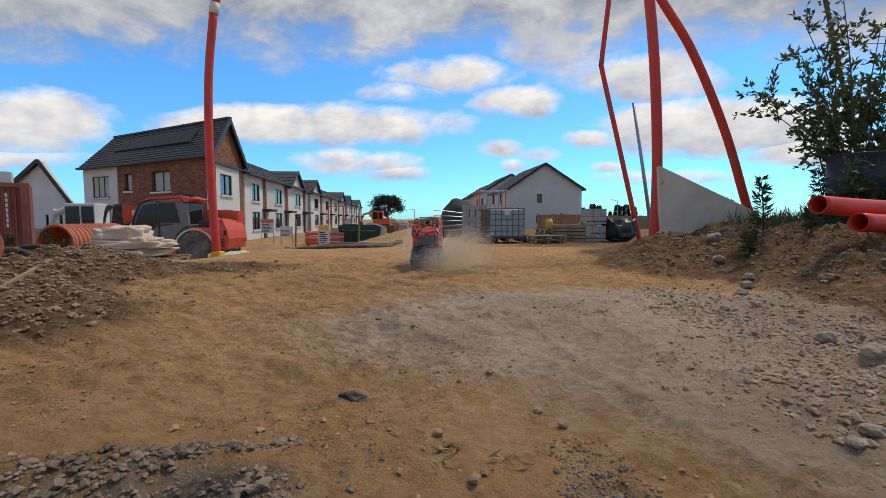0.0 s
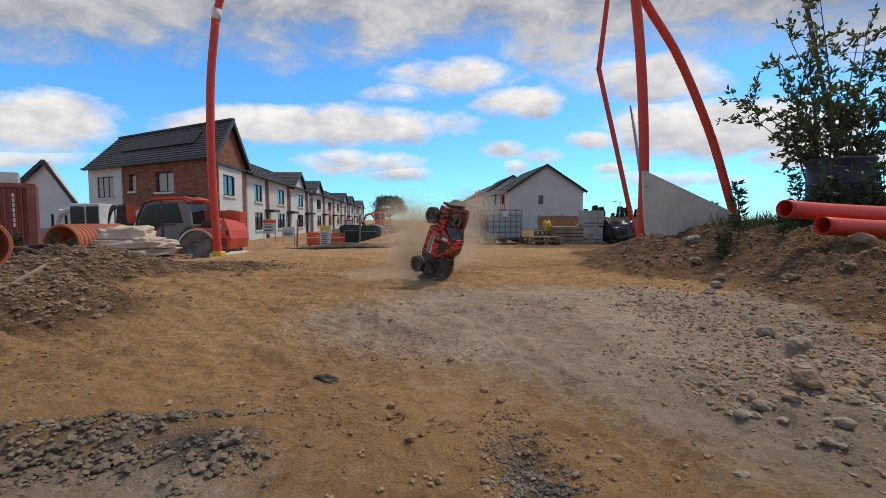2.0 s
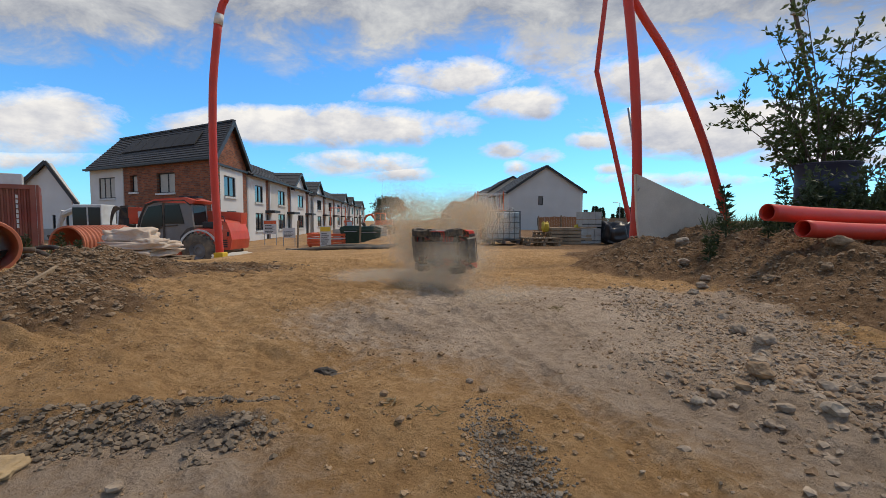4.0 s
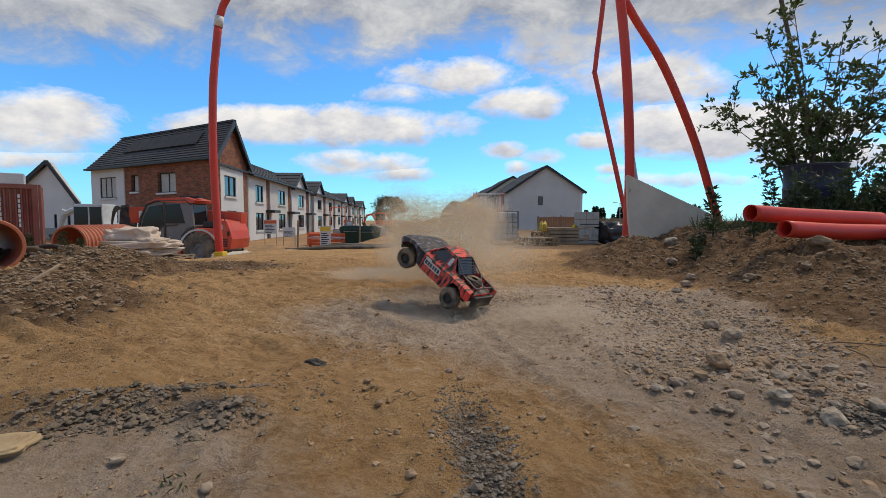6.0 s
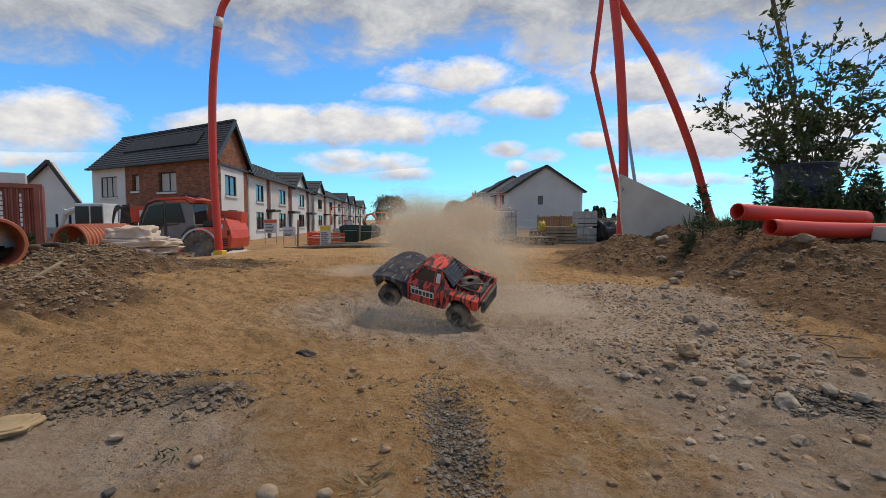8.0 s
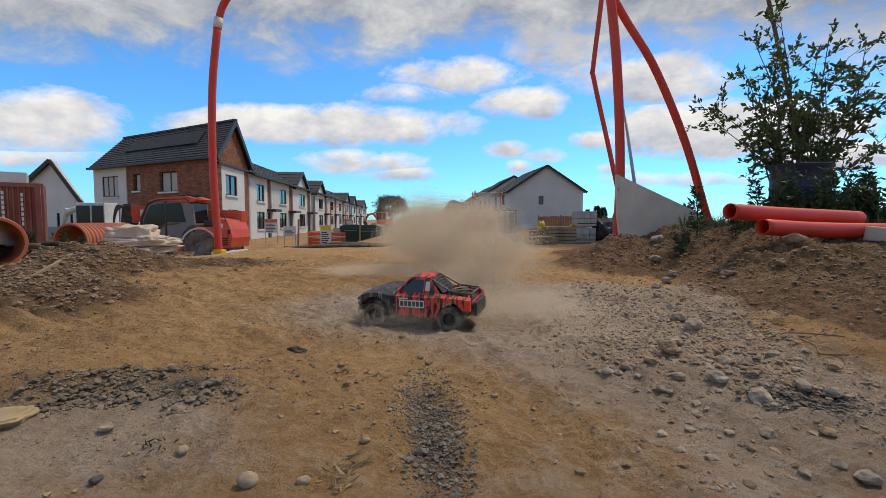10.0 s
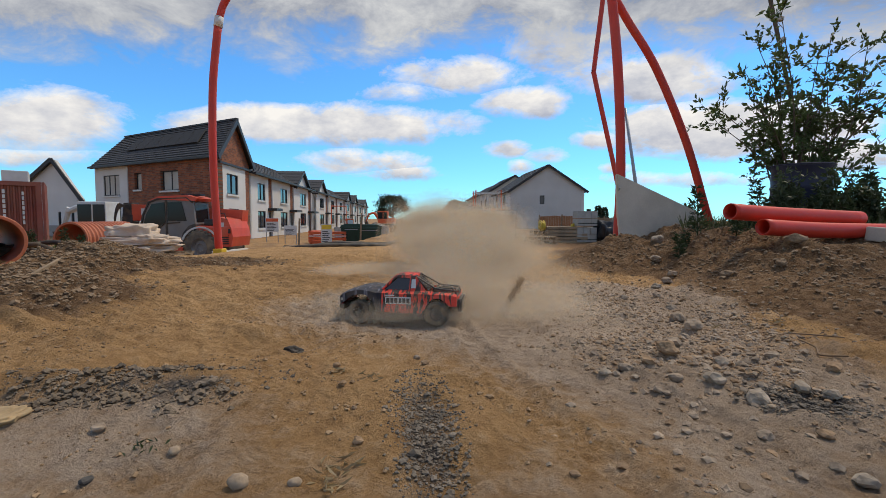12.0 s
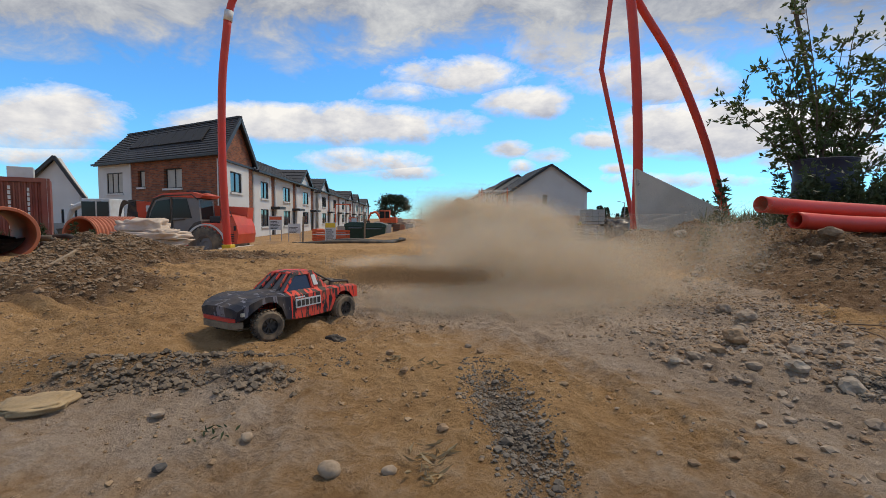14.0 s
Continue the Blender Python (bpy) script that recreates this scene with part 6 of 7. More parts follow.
def dark_scrap():
    t = thing("rubber_scrap", "torn dark scrap of rubber lying on the sand", "scrap", pose(-0.395, 1.575, gz(-0.395, 1.575)))
    for k, (dx, dy, r, s) in enumerate(((0, 0, 0.036, 1.0), (0.05, -0.01, 0.032, 0.4), (-0.015, 0.025, 0.028, 0.7))):
        bm = rock_mesh(80 + k, 0.55 * s, 3, 0.8)
        bmesh.ops.scale(bm, vec=(r, r * 0.7, r), verts=bm.verts)
        bmesh.ops.translate(bm, vec=(dx, dy, r * 0.3 * s), verts=bm.verts)
        part("flap", bm, SCRAP, t)


SCRAP = mat("dark_scrap", (0.045, 0.04, 0.035), 0.9, 0.4, 20, 0.3, dirt=0.3)
dark_scrap()
sack(-0.97, 0.80, gz(-0.97, 0.80) - 0.010, 20, 0.15, 0.12, 0.026, "torn beige woven sack half buried in sand", mat("old_sack", (0.34, 0.24, 0.13), 0.95, 0.3, 14, 0.5, fine=160), "litter", 55)
for k, pts in enumerate(([(1.70, 1.62), (1.85, 1.68), (2.02, 1.63), (2.1, 1.66)], [(1.86, 1.62), (1.84, 1.5), (1.78, 1.4), (1.82, 1.32)], [(2.0, 1.14), (2.15, 1.2), (2.3, 1.17)])):
    single("root", rod(spline([(x, y, gz(x, y) + 0.012 + 0.01 * (i % 2)) for i, (x, y) in enumerate(pts)], 6), 0.0036, 6), DRY_ROOT, "dry brown root lying on the earth", "root", group="roots", smooth=True)
for k, (x, y) in enumerate(((0.055, 0.50), (0.05, 0.56), (-0.1, 1.15), (0.02, 1.1), (-0.42, 0.62), (1.85, 2.0), (2.05, 2.05), (1.7, 1.95), (0.75, 2.6), (0.8, 2.65), (2.55, 2.75))):
    rng = np.random.default_rng(200 + k)
    p = np.tile(np.array([[0, 0, 0.004]]), (14, 1)) + rng.normal(size=(14, 3)) * np.array([0.02, 0.02, 0.003])
    me = leaves_mesh(p, rng.normal(size=(14, 3)) * np.array([1, 1, 0.25]) + np.array([0, 0, 0.2]), 0.022 if k == 4 else 0.034, 0.12, rng)
    me.materials.append(DRY if k != 4 else WEED)
    ob = new("dry_weed", me)
    ob.matrix_basis = pose(x, y, gz(x, y))
    tagged(ob, "withered straw-coloured weed on the ground" if k != 4 else "small green sprig lying on sand", "weed", "withered weeds", "stuff")


# ---- the model truck ----
def striped_mat(name, a, b, scale, share, angle, dirt=0.35):
    """Torn stripes of two paints under a coat of dust."""
    m = bpy.data.materials.new(name)
    m.use_nodes = True
    nt = m.node_tree
    N, L = nt.nodes.new, nt.links.new
    p = nt.nodes["Principled BSDF"]
    p.inputs["Roughness"].default_value = 0.62
    p.inputs["Specular IOR Level"].default_value = 0.3
    co, mp, w, n = N("ShaderNodeTexCoord"), N("ShaderNodeMapping"), N("ShaderNodeTexNoise"), N("ShaderNodeTexNoise")
    mp.inputs["Rotation"].default_value = (0.2, radians(angle), 0.15)
    mp.inputs["Scale"].default_value = (scale * 6, scale * 2, scale)
    L(co.outputs["Object"], mp.inputs[0])
    L(mp.outputs[0], w.inputs["Vector"])
    w.inputs["Scale"].default_value, w.inputs["Detail"].default_value, w.inputs["Distortion"].default_value = 1.0, 4, 0.4
    r = N("ShaderNodeMapRange")
    r.inputs[1].default_value, r.inputs[2].default_value = share, share + 0.03
    L(w.outputs[0], r.inputs[0])
    mx = N("ShaderNodeMix")
    mx.data_type = "RGBA"
    L(r.outputs[0], mx.inputs[0])
    mx.inputs[6].default_value, mx.inputs[7].default_value = (*a, 1), (*b, 1)
    L(co.outputs["Object"], n.inputs["Vector"])
    n.inputs["Scale"].default_value, n.inputs["Detail"].default_value = 14, 9
    r2 = N("ShaderNodeMapRange")
    r2.inputs[1].default_value, r2.inputs[2].default_value, r2.inputs[4].default_value = 0.42, 0.75, dirt
    L(n.outputs[0], r2.inputs[0])
    mx2 = N("ShaderNodeMix")
    mx2.data_type = "RGBA"
    L(r2.outputs[0], mx2.inputs[0])
    L(mx.outputs[2], mx2.inputs[6])
    mx2.inputs[7].default_value = (0.30, 0.215, 0.135, 1)
    L(mx2.outputs[2], p.inputs["Base Color"])
    return m


TRUCK_RED = striped_mat("truck_red_stripes", (0.025, 0.02, 0.022), (0.74, 0.06, 0.04), 9.0, 0.47, 40)
TRUCK_BLACK = striped_mat("truck_black_stripes", (0.018, 0.02, 0.03), (0.17, 0.17, 0.20), 9.0, 0.6, -30, 0.3)
TYRE = mat("tyre_rubber", (0.05, 0.045, 0.04), 0.95, 0.3, 30, 0.2, fine=300, dirt=0.85)
BLACK = mat("black_plastic", (0.02, 0.02, 0.022), 0.55, 0.3, 20, 0.1, fine=200, dirt=0.4)
UNDER = mat("dusty_chassis", (0.20, 0.155, 0.105), 0.8, 0.4, 20, 0.2, fine=200)
SPRING = mat("red_spring", (0.5, 0.04, 0.03), 0.4, 0.1, 20, 0)
# Shade inside the open cab put into a dark colour; also the rear net.
SHADE_AND_NET = glass_mat("cab_shade_and_net", (0.02, 0.02, 0.025), 0.15)
LAMP = mat("lamp_decal", (0.45, 0.43, 0.36), 0.4, 0.2, 40, 0)


def shell(stations, ends=(False, False)):
    """A body panel lofted through half sections (y, z), mirrored to both sides."""
    bm = bmesh.new()
    rows = []
    for x, half in stations:
        rows.append([bm.verts.new((x, y, z)) for y, z in half] + [bm.verts.new((x, -y, z)) for y, z in reversed(half)])
    for a, b in zip(rows, rows[1:]):
        for k in range(len(a) - 1):
            bm.faces.new((a[k], a[k + 1], b[k + 1], b[k]))
    for e, r in zip(ends, (rows[0], rows[-1])):
        if e:
            bm.faces.new(r)
    bmesh.ops.recalc_face_normals(bm, faces=bm.faces)
    bmesh.ops.solidify(bm, geom=list(bm.faces), thickness=0.003)
    return bm


def truck_wheel(t, x, y):
    s = 1 if y > 0 else -1
    prof = [(0.036, -0.026), (0.055, -0.029), (0.0615, -0.024), (0.0635, -0.01), (0.064, 0), (0.0635, 0.01), (0.0615, 0.024), (0.055, 0.029), (0.036, 0.026), (0.036, -0.026)]
    bm = lathe(bmesh.new(), prof, 36)
    for k in range(26):
        for q, off in ((-0.017, 0.0), (0.0, 0.5), (0.017, 0.0)):
            m = Matrix.Rotation(math.tau * (k + off) / 26, 4, "Y") @ pose(0.0645, q, 0, 0, 0, 0)
            box(bm, -0.003, 0.0025, -0.0065, 0.0065, -0.0045, 0.0045, m)
    w = part("wheel", bm, TYRE, t, "dusty knobbed tyre")
    w.matrix_basis = pose(x, y, 0.064)
    bm = lathe(bmesh.new(), [(0.038, -0.02 * s), (0.038, 0.024 * s), (0.034, 0.026 * s), (0.030, 0.012 * s), (0.012, 0.010 * s), (0.010, 0.018 * s), (0.0, 0.018 * s)], 30)
    for k in range(8):
        m = Matrix.Rotation(math.tau * k / 8, 4, "Y")
        box(bm, 0.010, 0.034, 0.012 * s - 0.004, 0.012 * s + 0.006, -0.0035, 0.0035, m)
    part("rim", bm, BLACK, w, "black spoked rim")
    return w


def truck():
    t = thing("toy_truck", "dusty red and black radio-controlled desert truck", "toy truck")
    part("front_body", shell([
        (0.345, [(0.120, 0.098), (0.132, 0.142), (0.090, 0.152), (0.03, 0.155)]),
        (0.318, [(0.146, 0.112), (0.152, 0.160), (0.097, 0.165), (0.03, 0.169)]),
        (0.285, [(0.158, 0.138), (0.158, 0.174), (0.099, 0.173), (0.03, 0.179)]),
        (0.250, [(0.161, 0.158), (0.159, 0.183), (0.100, 0.177), (0.03, 0.184)]),
        (0.215, [(0.162, 0.164), (0.159, 0.187), (0.102, 0.179), (0.03, 0.187)]),
        (0.180, [(0.160, 0.158), (0.157, 0.184), (0.104, 0.181), (0.03, 0.189)]),
        (0.150, [(0.157, 0.130), (0.154, 0.178), (0.106, 0.182), (0.03, 0.191)]),
        (0.128, [(0.154, 0.078), (0.150, 0.171), (0.108, 0.183), (0.03, 0.191)]),
        (0.095, [(0.153, 0.066), (0.147, 0.170), (0.110, 0.186), (0.03, 0.194)])], (True, False)), TRUCK_BLACK, t, "black front shell with pale streaks")
    part("door_body", shell([
        (0.095, [(0.1535, 0.066), (0.1475, 0.170), (0.110, 0.187)]),
        (0.0, [(0.152, 0.062), (0.147, 0.168), (0.112, 0.187)]),
        (-0.13, [(0.152, 0.064), (0.148, 0.170), (0.114, 0.184)])]), TRUCK_RED, t, "red side shell with black stripes")
    part("rear_body", shell([
        (-0.13, [(0.153, 0.064), (0.149, 0.171), (0.112, 0.186), (0.108, 0.150)]),
        (-0.145, [(0.154, 0.080), (0.150, 0.171), (0.112, 0.185), (0.106, 0.150)]),
        (-0.165, [(0.155, 0.120), (0.151, 0.171), (0.112, 0.184), (0.104, 0.150)]),
        (-0.195, [(0.156, 0.148), (0.152, 0.172), (0.112, 0.182), (0.102, 0.150)]),
        (-0.225, [(0.156, 0.152), (0.152, 0.172), (0.112, 0.181), (0.100, 0.150)]),
        (-0.258, [(0.155, 0.140), (0.151, 0.170), (0.111, 0.178), (0.100, 0.150)]),
        (-0.285, [(0.153, 0.110), (0.149, 0.167), (0.110, 0.175), (0.100, 0.148)]),
        (-0.325, [(0.146, 0.106), (0.143, 0.162), (0.106, 0.170), (0.098, 0.146)])], (False, True)), TRUCK_RED, t, "red bed sides with black stripes")
    part("bed_tray", bx(-0.32, -0.13, -0.1, 0.1, 0.14, 0.148), BLACK, t)
    # cab: pillars, roof, and dark panels standing in for shade inside the openings
    lo = [(0.10, 0.110, 0.187), (-0.135, 0.113, 0.185)]
    hi = [(0.025, 0.082, 0.258), (-0.085, 0.084, 0.258)]
    cab = part("cab_roof", shell([(0.03, [(0.084, 0.250), (0.076, 0.262), (0.0, 0.266)]), (-0.02, [(0.088, 0.252), (0.08, 0.268), (0.0, 0.272)]), (-0.092, [(0.086, 0.250), (0.078, 0.263), (0.0, 0.267)])], (True, True)), TRUCK_RED, t, "red roof with black stripes")
    for s in (1, -1):
        part("pillar", rod([(0.10, 0.112 * s, 0.186), (0.025, 0.084 * s, 0.255)], 0.006, 6), TRUCK_RED, cab)
        part("pillar", rod([(-0.06, 0.112 * s, 0.186), (-0.062, 0.085 * s, 0.255)], 0.008, 6), TRUCK_RED, cab)
        part("rear_pillar", prism(bmesh.new(), [(-0.062, 0.114 * s, 0.186), (-0.060, 0.087 * s, 0.255), (-0.092, 0.086 * s, 0.255), (-0.150, 0.114 * s, 0.184)], (0, -0.004 * s, 0)), TRUCK_RED, cab)
        part("side_window", prism(bmesh.new(), [(0.092, 0.107 * s, 0.187), (-0.06, 0.109 * s, 0.187), (-0.06, 0.081 * s, 0.252), (0.02, 0.08 * s, 0.252)], (0, -0.003 * s, 0)), SHADE_AND_NET, cab, "dark panel coloured as the shade in the open side")
        part("number_decal", prism(bmesh.new(), [(-0.066, 0.1125 * s, 0.198), (-0.066, 0.092 * s, 0.245), (-0.088, 0.092 * s, 0.245), (-0.092, 0.1125 * s, 0.198)], (0, 0.003 * s, 0)), WHITE_TRIM, cab, "white square number decal")
        part("door_decal", bx(-0.072, 0.072, min(0.1545 * s, 0.150 * s), max(0.1545 * s, 0.150 * s), 0.113, 0.152), WHITE_TRIM, t, "white name decal")
        d = t.children[-1]
        bm = bmesh.new()
        for k, wd in enumerate((0.017, 0.018, 0.015, 0.018, 0.018, 0.019)):
            x0 = -0.066 + 0.0226 * k
            a, b = sorted((0.1552 * s, 0.1546 * s))
            box(bm, x0, x0 + wd, a, b, 0.119, 0.146)
        part("decal_bars", bm, BLACK, d, "six black bars across the decal")
        a, b = sorted((0.1535 * s, 0.1515 * s))
        part("small_decal", bx(0.02, 0.075, a, b, 0.157, 0.163), WHITE_TRIM, t)
        a, b = sorted((0.1475 * s, 0.13 * s))
        part("headlight", bx(0.322, 0.334, a, b, 0.122, 0.136), LAMP, t, "pale headlight decal")
        bm = tube(bmesh.new(), [(-0.090, 0.075 * s, 0.258), (-0.20, 0.088 * s, 0.196), (-0.315, 0.088 * s, 0.185)], 0.005, 6)
        tube(bm, [(-0.19, 0.088 * s, 0.2), (-0.19, 0.088 * s, 0.15)], 0.005, 6)
        tube(bm, [(-0.315, 0.088 * s, 0.185), (-0.315, 0.088 * s, 0.15)], 0.005, 6)
        tube(bm, [(-0.20, 0.088 * s, 0.196), (-0.315, -0.02 * s, 0.185)], 0.004, 6)
        part("cage_bar", bm, BLACK, t, "black roll cage tube")
    part("windscreen", prism(bmesh.new(), [(0.102, 0.106, 0.188), (0.102, -0.106, 0.188), (0.03, -0.08, 0.256), (0.03, 0.08, 0.256)], (-0.004, 0, -0.003)), SHADE_AND_NET, cab, "dark panel coloured as the shade in the open windscreen")
    for q in (-0.05, 0.0, 0.05):
        part("windscreen_bar", rod([(0.104, q * 1.3, 0.19), (0.032, q, 0.26)], 0.0055, 6), TRUCK_RED, cab, "red bar before the windscreen")
    part("rear_net", prism(bmesh.new(), [(-0.092, 0.08, 0.255), (-0.092, -0.08, 0.255), (-0.165, -0.092, 0.185), (-0.165, 0.092, 0.185)], (0.003, 0, -0.003)), SHADE_AND_NET, cab, "black rear panel")
    bm = bmesh.new()
    for k in range(5):
        f = 0.12 + 0.18 * k
        tube(bm, [(-0.094 - 0.073 * f, 0.082, 0.258 - 0.07 * f), (-0.094 - 0.073 * f, -0.082, 0.258 - 0.07 * f)], 0.0025, 5)
    part("net_strap", bm, BLACK, cab)
    part("rear_crossbar", rod([(-0.315, -0.088, 0.185), (-0.315, 0.088, 0.185)], 0.005, 6), BLACK, t)
    sp = part("spare_wheel", lathe(bmesh.new(), [(0.02, -0.02), (0.05, -0.022), (0.055, 0), (0.05, 0.022), (0.02, 0.02)], 24, "z"), TYRE, t, smooth=True)
    sp.matrix_basis = pose(-0.225, 0.0, 0.172, 0, 8, 0)
    part("front_bumper", prism(bmesh.new(), [(0.345, -0.115, 0.070), (0.362, -0.09, 0.070), (0.362, 0.09, 0.070), (0.345, 0.115, 0.070), (0.32, 0.13, 0.07), (0.32, -0.13, 0.07)], (0, 0, 0.026)), UNDER, t, "dusty front bumper")
    part("front_trim", prism(bmesh.new(), [(0.348, -0.116, 0.098), (0.358, -0.09, 0.098), (0.358, 0.09, 0.098), (0.348, 0.116, 0.098), (0.33, 0.12, 0.098), (0.33, -0.12, 0.098)], (0, 0, 0.014)), SPRING, t, "red strip on the nose")
    part("rear_bumper", prism(bmesh.new(), [(-0.33, -0.1, 0.07), (-0.348, -0.09, 0.07), (-0.348, 0.09, 0.07), (-0.33, 0.1, 0.07)], (0, 0, 0.07)), BLACK, t)
    part("chassis_plate", bx(-0.26, 0.30, -0.065, 0.065, 0.045, 0.053, bevel=0.002), UNDER, t, "dusty aluminium chassis plate")
    part("skid_plate", prism(bmesh.new(), [(0.27, -0.06, 0.045), (0.345, -0.05, 0.078), (0.345, 0.05, 0.078), (0.27, 0.06, 0.045)], (0, 0, 0.006)), UNDER, t)
    part("battery_box", bx(-0.12, 0.14, 0.01, 0.065, 0.053, 0.095, bevel=0.006), BLACK, t)
    part("motor", rod([(-0.1, -0.035, 0.085), (0.02, -0.035, 0.085)], 0.027, 14), BLACK, t)
    for x in (0.218, -0.218):
        part("gearbox", bx(x - 0.04, x + 0.04, -0.03, 0.03, 0.05, 0.105, bevel=0.006), BLACK, t)
        part("shock_tower", bx(x - 0.04, x - 0.034, -0.07, 0.07, 0.06, 0.145), BLACK, t)
        for s in (1, -1):
            part("suspension_arm", prism(bmesh.new(), [(x - 0.035, 0.04 * s, 0.05), (x + 0.035, 0.04 * s, 0.05), (x + 0.012, 0.118 * s, 0.058), (x - 0.012, 0.118 * s, 0.058)], (0, 0, 0.01)), BLACK, t)
            part("axle_shaft", rod([(x, 0.03 * s, 0.075), (x, 0.122 * s, 0.064)], 0.005, 8), GALV, t)
            k = part("shock", rod([(x - 0.03, 0.055 * s, 0.145), (x - 0.01, 0.10 * s, 0.066)], 0.007, 10), BLACK, t)
            hel = []
            a, b = Vector((x - 0.029, 0.057 * s, 0.142)), Vector((x - 0.015, 0.09 * s, 0.085))
            d = (b - a).normalized()
            e1 = d.cross(Vector((1, 0, 0))).normalized()
            e2 = d.cross(e1)
            for i in range(49):
                q = i / 48
                hel.append(a.lerp(b, q) + (e1 * math.cos(q * 44) + e2 * math.sin(q * 44)) * 0.0105)
            part("spring", rod(hel, 0.0018, 5), SPRING, k)
    wheels = [truck_wheel(t, x, y) for x in (0.218, -0.218) for y in (0.145, -0.145)]
    return t, wheels


TRUCK, WHEELS = truck()


# ---- dust: grains held in loose rigid puffs ----
def dust_mat(name, base, thin=0.0):
    m = bpy.data.materials.new(name)
    m.use_nodes = True
    nt = m.node_tree
    N, L = nt.nodes.new, nt.links.new
    nt.nodes.remove(nt.nodes["Principled BSDF"])
    d, tr, mx = N("ShaderNodeBsdfDiffuse"), N("ShaderNodeBsdfTranslucent"), N("ShaderNodeMixShader")
    g = N("ShaderNodeNewGeometry")
    r = N("ShaderNodeValToRGB")
    L(g.outputs["Random Per Island"], r.inputs[0])
    r.color_ramp.elements[0].color, r.color_ramp.elements[1].color = (*[c * 0.93 for c in base], 1), (*[c * 1.07 for c in base], 1)
    for s in (d, tr):
        L(r.outputs[0], s.inputs["Color"])
    mx.inputs[0].default_value = 0.5
    L(d.outputs[0], mx.inputs[1])
    L(tr.outputs[0], mx.inputs[2])
    tp, mt = N("ShaderNodeBsdfTransparent"), N("ShaderNodeMixShader")
    mt.inputs[0].default_value = thin
    L(mx.outputs[0], mt.inputs[1])
    L(tp.outputs[0], mt.inputs[2])
    L(mt.outputs[0], nt.nodes["Material Output"].inputs[0])
    return m


DUST = dust_mat("airborne_dust", (0.87, 0.725, 0.535), 0.72)
SPRAY = dust_mat("thrown_sand", (0.34, 0.22, 0.12), 0.4)


def puff_mesh(name, n, size, spread, material, rng, shape=None):
    """n flat grains scattered thickly in the middle and thinly at the edge."""
    if shape is None:
        blobs = np.clip(rng.normal(size=(9, 3)), -1.5, 1.5) * 0.75
        c = blobs[rng.integers(0, 9, n)] + np.clip(rng.normal(size=(n, 3)), -1.9, 1.9) * 0.6
        c *= np.array(spread)
    else:
        c = shape(rng, n)
    face = np.array([0.15, -0.75, 0.65]) + rng.normal(size=(n, 3)) * 0.16      # all grains face nearly one way, so they take the light alike
    a = np.cross(face, rng.normal(size=(n, 3)))
    a /= np.linalg.norm(a, axis=1)[:, None]
    b = np.cross(face, a)
    b /= np.linalg.norm(b, axis=1)[:, None]
    s = (size * rng.uniform(0.6, 1.3, n))[:, None]
    v = np.stack([c + a * s, c - a * s * 0.5 + b * s * 0.87, c - a * s * 0.5 - b * s * 0.87], 1).reshape(-1, 3)
    me = bpy.data.meshes.new(name)
    me.from_pydata(v.tolist(), [], np.arange(3 * n).reshape(-1, 3).tolist())
    me.materials.append(material)
    return me


RNG = np.random.default_rng(5)
PUFFS = [puff_mesh("dust_puff", 21000, 0.0037, (0.165, 0.12, 0.1), DUST, RNG) for _ in range(5)]
SKIRTS = [puff_mesh("dust_puff", 18000, 0.0031, (0.21, 0.12, 0.045), DUST, RNG) for _ in range(3)]


def tail_shape(rng, n):
    f = rng.uniform(0, 1, n) ** 0.8
    w = rng.normal(size=(n, 3)) * (0.006 + 0.007 * f)[:, None]
    return np.stack([0.30 * f ** 1.2, 0.05 * f, 0.36 * f ** 2.1], 1) + w


TAIL = puff_mesh("sand_spray", 7000, 0.0035, (1, 1, 1), SPRAY, RNG, tail_shape)
CLUMP = puff_mesh("sand_spray", 6000, 0.0035, (0.12, 0.07, 0.035), SPRAY, RNG)
DUSTS = []


def dust(data, born, a, b, c, label="tan dust hanging in the air behind the truck", name="dust_puff", size=1.0):
    """A puff that is flung up at a when born, spreads to b within seconds and drifts to c by the end."""
    ob = new(name, data)
    ob.scale = (size, size, size)
    tagged(ob, label, "dust", "dust puffs", "stuff")
    DUSTS.append((ob, born, a, b, c, 0.0 if data is TAIL else RNG.uniform(-14, 14)))


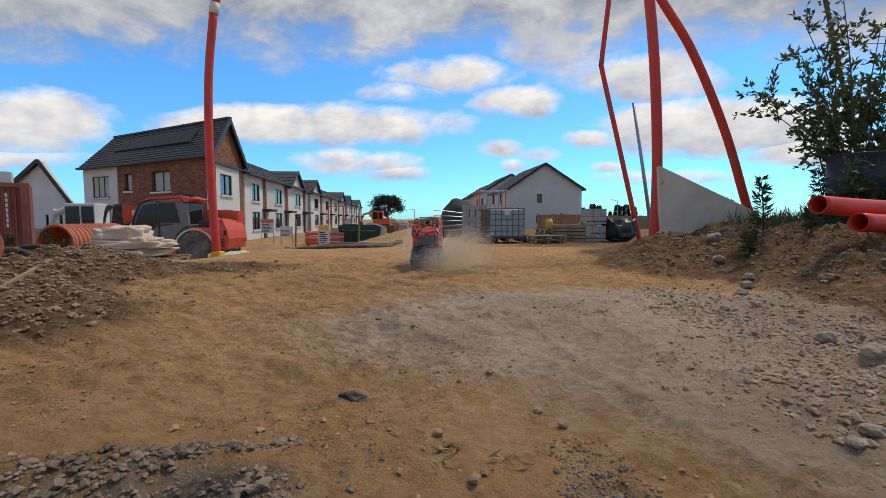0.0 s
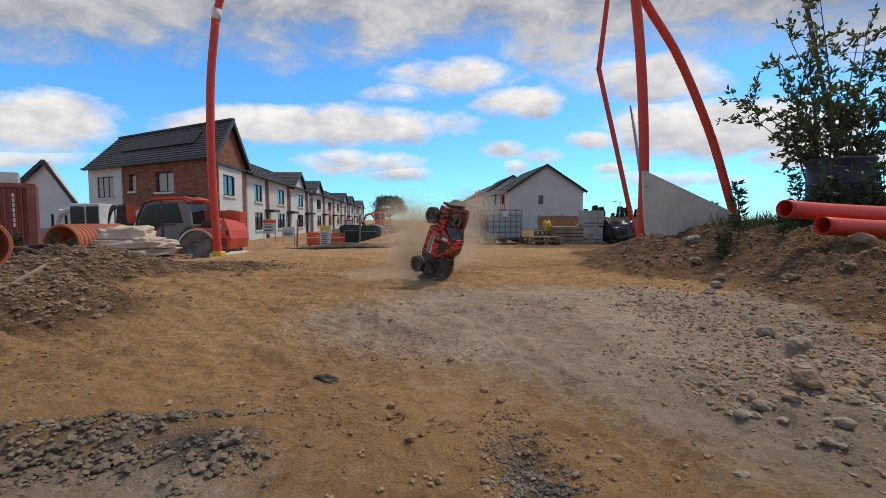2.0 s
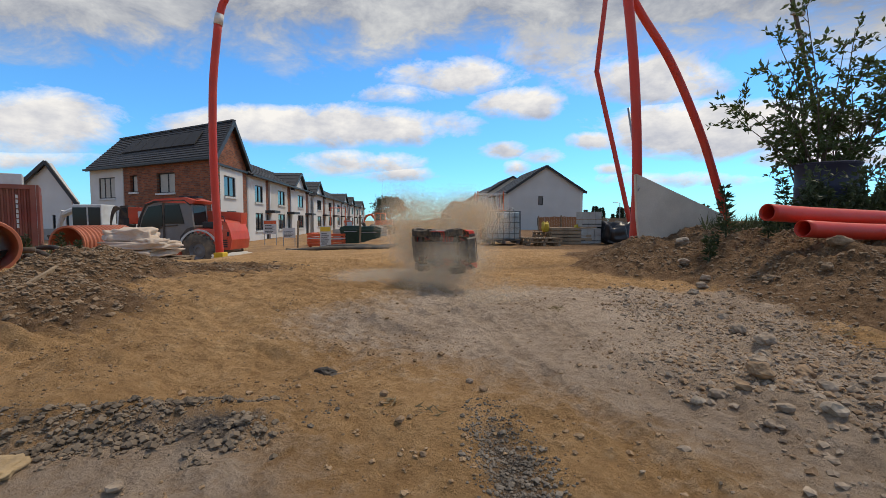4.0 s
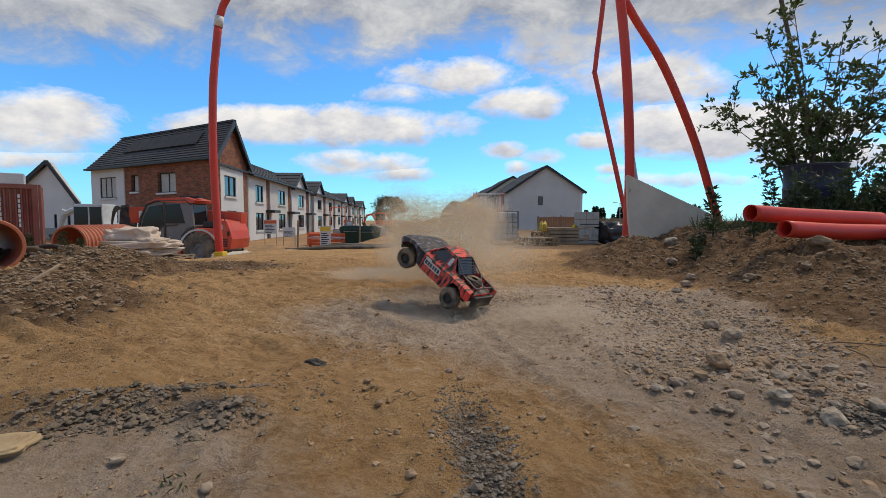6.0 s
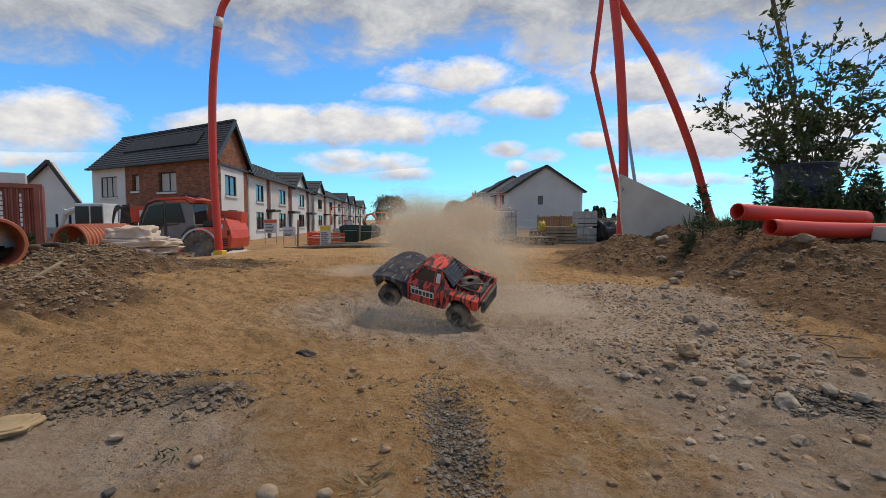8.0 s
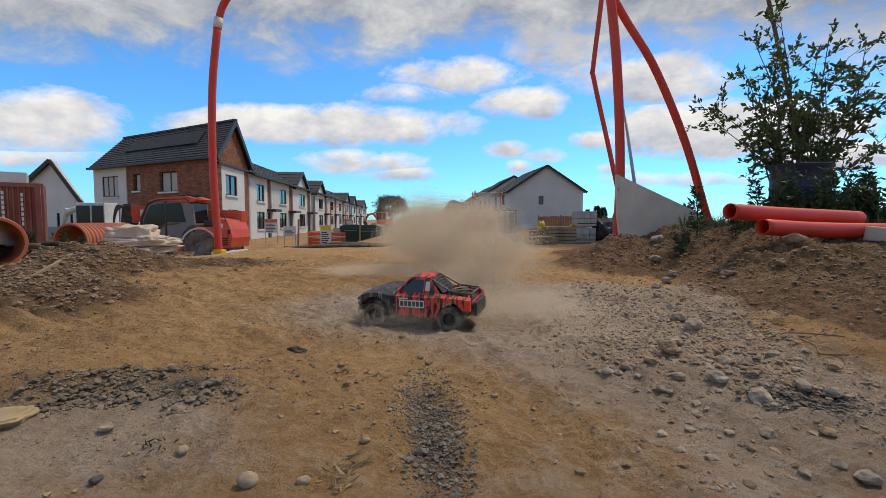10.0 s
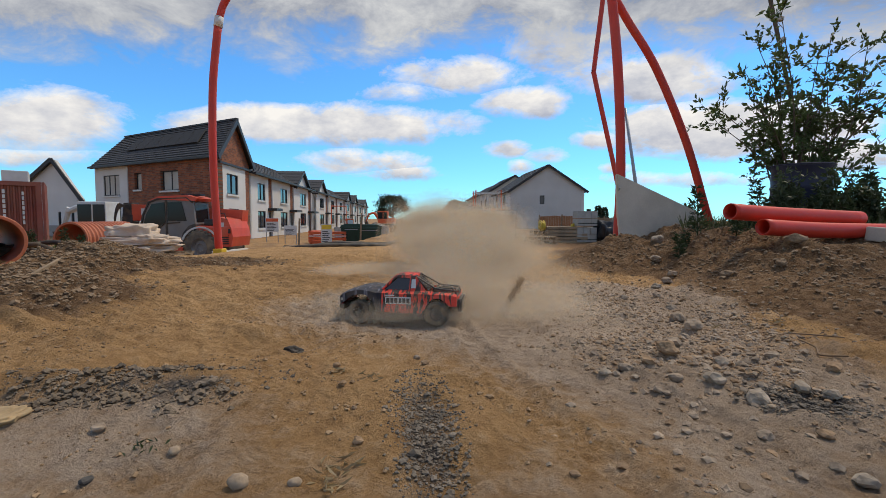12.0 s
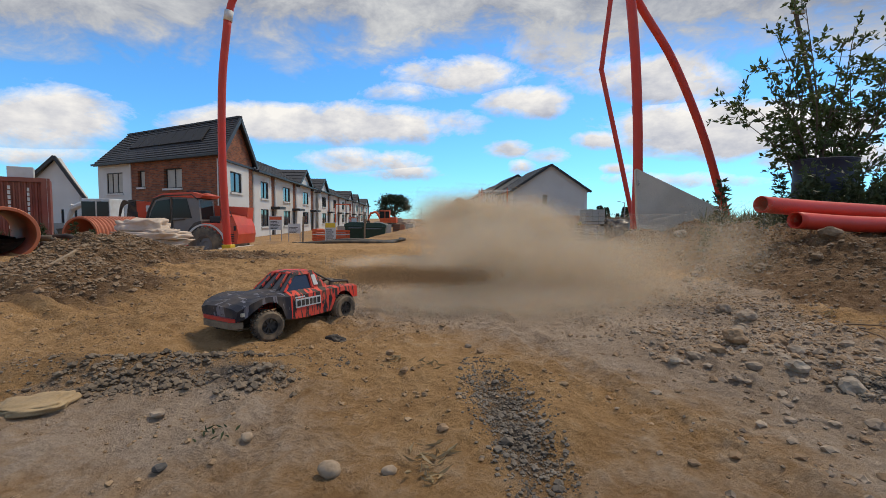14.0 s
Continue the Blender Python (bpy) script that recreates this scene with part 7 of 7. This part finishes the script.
def fill_dust():
    u = RNG.uniform
    for k in range(6):      # raised as the truck lands on its nose
        x = u(-0.35, 0.25)
        dust(PUFFS[k % 5], -1.5 + 0.3 * k, (x, 5.6, 0.0), (x + u(-0.2, 0.2), 5.4, u(0.1, 0.35)), (x + u(0.2, 0.9), 5.2, u(0.35, 0.6)))
    for k in range(19):      # thrown up as it tumbles
        x = u(-0.45, 0.35)
        dust(PUFFS[k % 5], -0.3 + 0.145 * k, (0.6 * x - 0.1, 4.6, -0.1), (x + 0.1, 4.25 + u(-0.1, 0.4), u(0.12, 0.72)), (x + u(0.2, 0.9), 4.1, u(0.25, 0.6)))
    for k in range(13):
        x = u(-0.2, 0.55)
        dust(PUFFS[k % 5], 2.6 + 0.3 * k, (0.5 * x + 0.1, 3.0, -0.2), (x + 0.15, 3.2 + u(-0.3, 0.4), u(0.1, 0.55)), (x + u(0.2, 0.75), 3.5, u(0.15, 0.55)))
    for k in range(9):
        x = u(0.0, 0.75)
        dust(PUFFS[k % 5], 6.6 + 0.4 * k, (0.5 * x + 0.2, 2.6, -0.3), (x + 0.1, 2.9 + u(-0.2, 0.3), u(0.1, 0.4)), (x + u(0.2, 0.7), 3.1, u(0.12, 0.45)))
    for k in range(7):      # low skirts on the sand
        x = u(-0.65, 0.25)
        dust(SKIRTS[k % 3], 0.2 + 0.3 * k, (x, 4.0, -0.25), (x - 0.1, 3.8, 0.06), (x - 0.1, 3.8, 0.07), "low skirt of tan dust along the sand")
    for k in range(9):
        x = u(-0.3, 0.75)
        dust(SKIRTS[k % 3], 4.5 + 0.6 * k, (x, 2.4, -0.3), (x + 0.05, u(2.0, 2.5), 0.05), (x + u(-0.1, 0.35), u(1.9, 2.4), 0.06), "low skirt of tan dust along the sand")
    for k in range(21):      # flung out as it drives off
        x = u(0.12, 1.4)
        dust(PUFFS[k % 5], 10.6 + 0.17 * k, (0.3, 2.3, -0.4), (x, 2.5, u(0.06, 0.3)), (x + u(0.05, 0.45), u(2.25, 2.7), u(0.06, 0.36)), size=1.3)
    for k in range(4):
        x = -0.40 + 0.17 * k
        dust(CLUMP, 11.6 + 0.1 * k, (x + 0.3, 2.6, -0.3), (x + 0.3, 2.55, 0.07), (x, 2.2, 0.15), "dark sand thrown up by the rear wheels", "sand_spray")
    dust(TAIL, 11.2, (0.3, 2.25, -0.5), (0.50, 2.25, 0.03), (0.95, 2.3, -0.42), "curving jet of sand from the rear wheels", "sand_spray")


fill_dust()


def motions():
    walk(TRUCK, [
        (0, pose(-0.242, 4.900, 0.203, 2.8, 43.5, -89.6)),
        (0.5, pose(-0.138, 4.108, 0.318, -39.0, 66.6, -116.1)),
        (1, pose(-0.090, 4.066, 0.325, -55.1, 72.7, -128.2)),
        (1.5, pose(-0.018, 3.835, 0.370, -124.4, 76.7, 156.6)),
        (2, pose(-0.056, 3.855, 0.389, -169.0, 68.1, 145.8)),
        (2.5, pose(0.048, 3.376, 0.376, -174.8, 53.2, 131.8)),
        (3, pose(-0.041, 3.579, 0.371, 127.6, 25.6, 128.5)),
        (5.5, pose(0.070, 2.929, 0.181, 31.7, -27.6, 132.4)),
        (6, pose(0.109, 2.697, 0.154, 3.4, -30.8, 138.0)),
        (6.5, pose(0.138, 2.563, 0.169, -27.7, -36.8, 150.3)),
        (7, pose(0.145, 2.392, 0.142, -24.2, -29.0, 149.0)),
        (7.5, pose(0.152, 2.327, 0.124, -24.1, -20.5, 151.6)),
        (8.2, pose(0.153, 2.277, 0.072, -21.1, -7.5, 156.8)),
        (10.3, pose(0.126, 2.160, -0.031, -2.6, 1.0, 161.8)),
        (11, pose(0.089, 2.270, -0.048, -0.0, -0.5, 166.9)),
        (12, pose(0.032, 2.238, -0.031, 0.0, -0.1, 172.0)),
        (13, pose(-0.080, 2.265, -0.019, -0.1, 0.0, 178.8)),
        (13.7, pose(-0.197, 2.221, -0.023, 0.0, 1.1, -164.9)),
        (13.8, pose(-0.344, 2.173, -0.035, -0.1, 0.6, -156.2)),
        (13.9, pose(-0.506, 2.058, -0.041, 0.3, 1.0, -139.4)),
        (14, pose(-0.690, 1.835, -0.038, 1.0, 1.0, -122.5)),
    ])
    for i, w in enumerate(WHEELS):
        p = w.matrix_basis.translation.copy()
        front = i < 2
        rows = []
        for k in range(29):
            t = 0.5 * k
            steer = 12 if front and t < 9 else (-10 if front and t > 12.8 else 0)
            drop = 0.012 if t < 9 else 0.0
            rows.append((t, pose(p.x, p.y, p.z - drop, 0, 0, steer) @ Matrix.Rotation(radians(70 * k + 23 * i), 4, "Y")))
        walk(w, rows)
    for ob, born, a, b, c, turn in DUSTS:
        a0 = Vector(a)
        a0.z = -0.55
        rows = []
        if born > 0.1:
            rows.append((0.0, pose(*a0, 0, 0, turn)))
            if born > 0.6:
                rows.append((born - 0.5, pose(*a0, 0, 0, turn)))
        b1, c1 = Vector(b), Vector(c)
        for t in (born + 0.8, born + 2.0, 14.0):
            if 0.0 < t <= 14.0:
                f = min(1.0, (t - born) / 2.0)
                f = 1 - (1 - f) ** 2
                g = max(0.0, (t - born - 2.0) / max(0.1, 12.0 - born))
                rows.append((t, pose(*(Vector(a).lerp(b1, f).lerp(c1, min(1, g))), 0, 0, turn + (0 if ob.data is TAIL else 1.5) * (t - born))))
        if rows[0][0] > 0.0:
            rows.insert(0, (0.0, pose(*Vector(a).lerp(b1, 0.5 if born > -0.5 else 0.8), 0, 0, turn)))
        if rows[-1][0] < 14.0:
            rows.append((14.0, rows[-1][1]))
        seen, clean = set(), []
        for t, m in rows:
            if frame(t) not in seen:
                seen.add(frame(t))
                clean.append((t, m))
        walk(ob, clean)


motions()
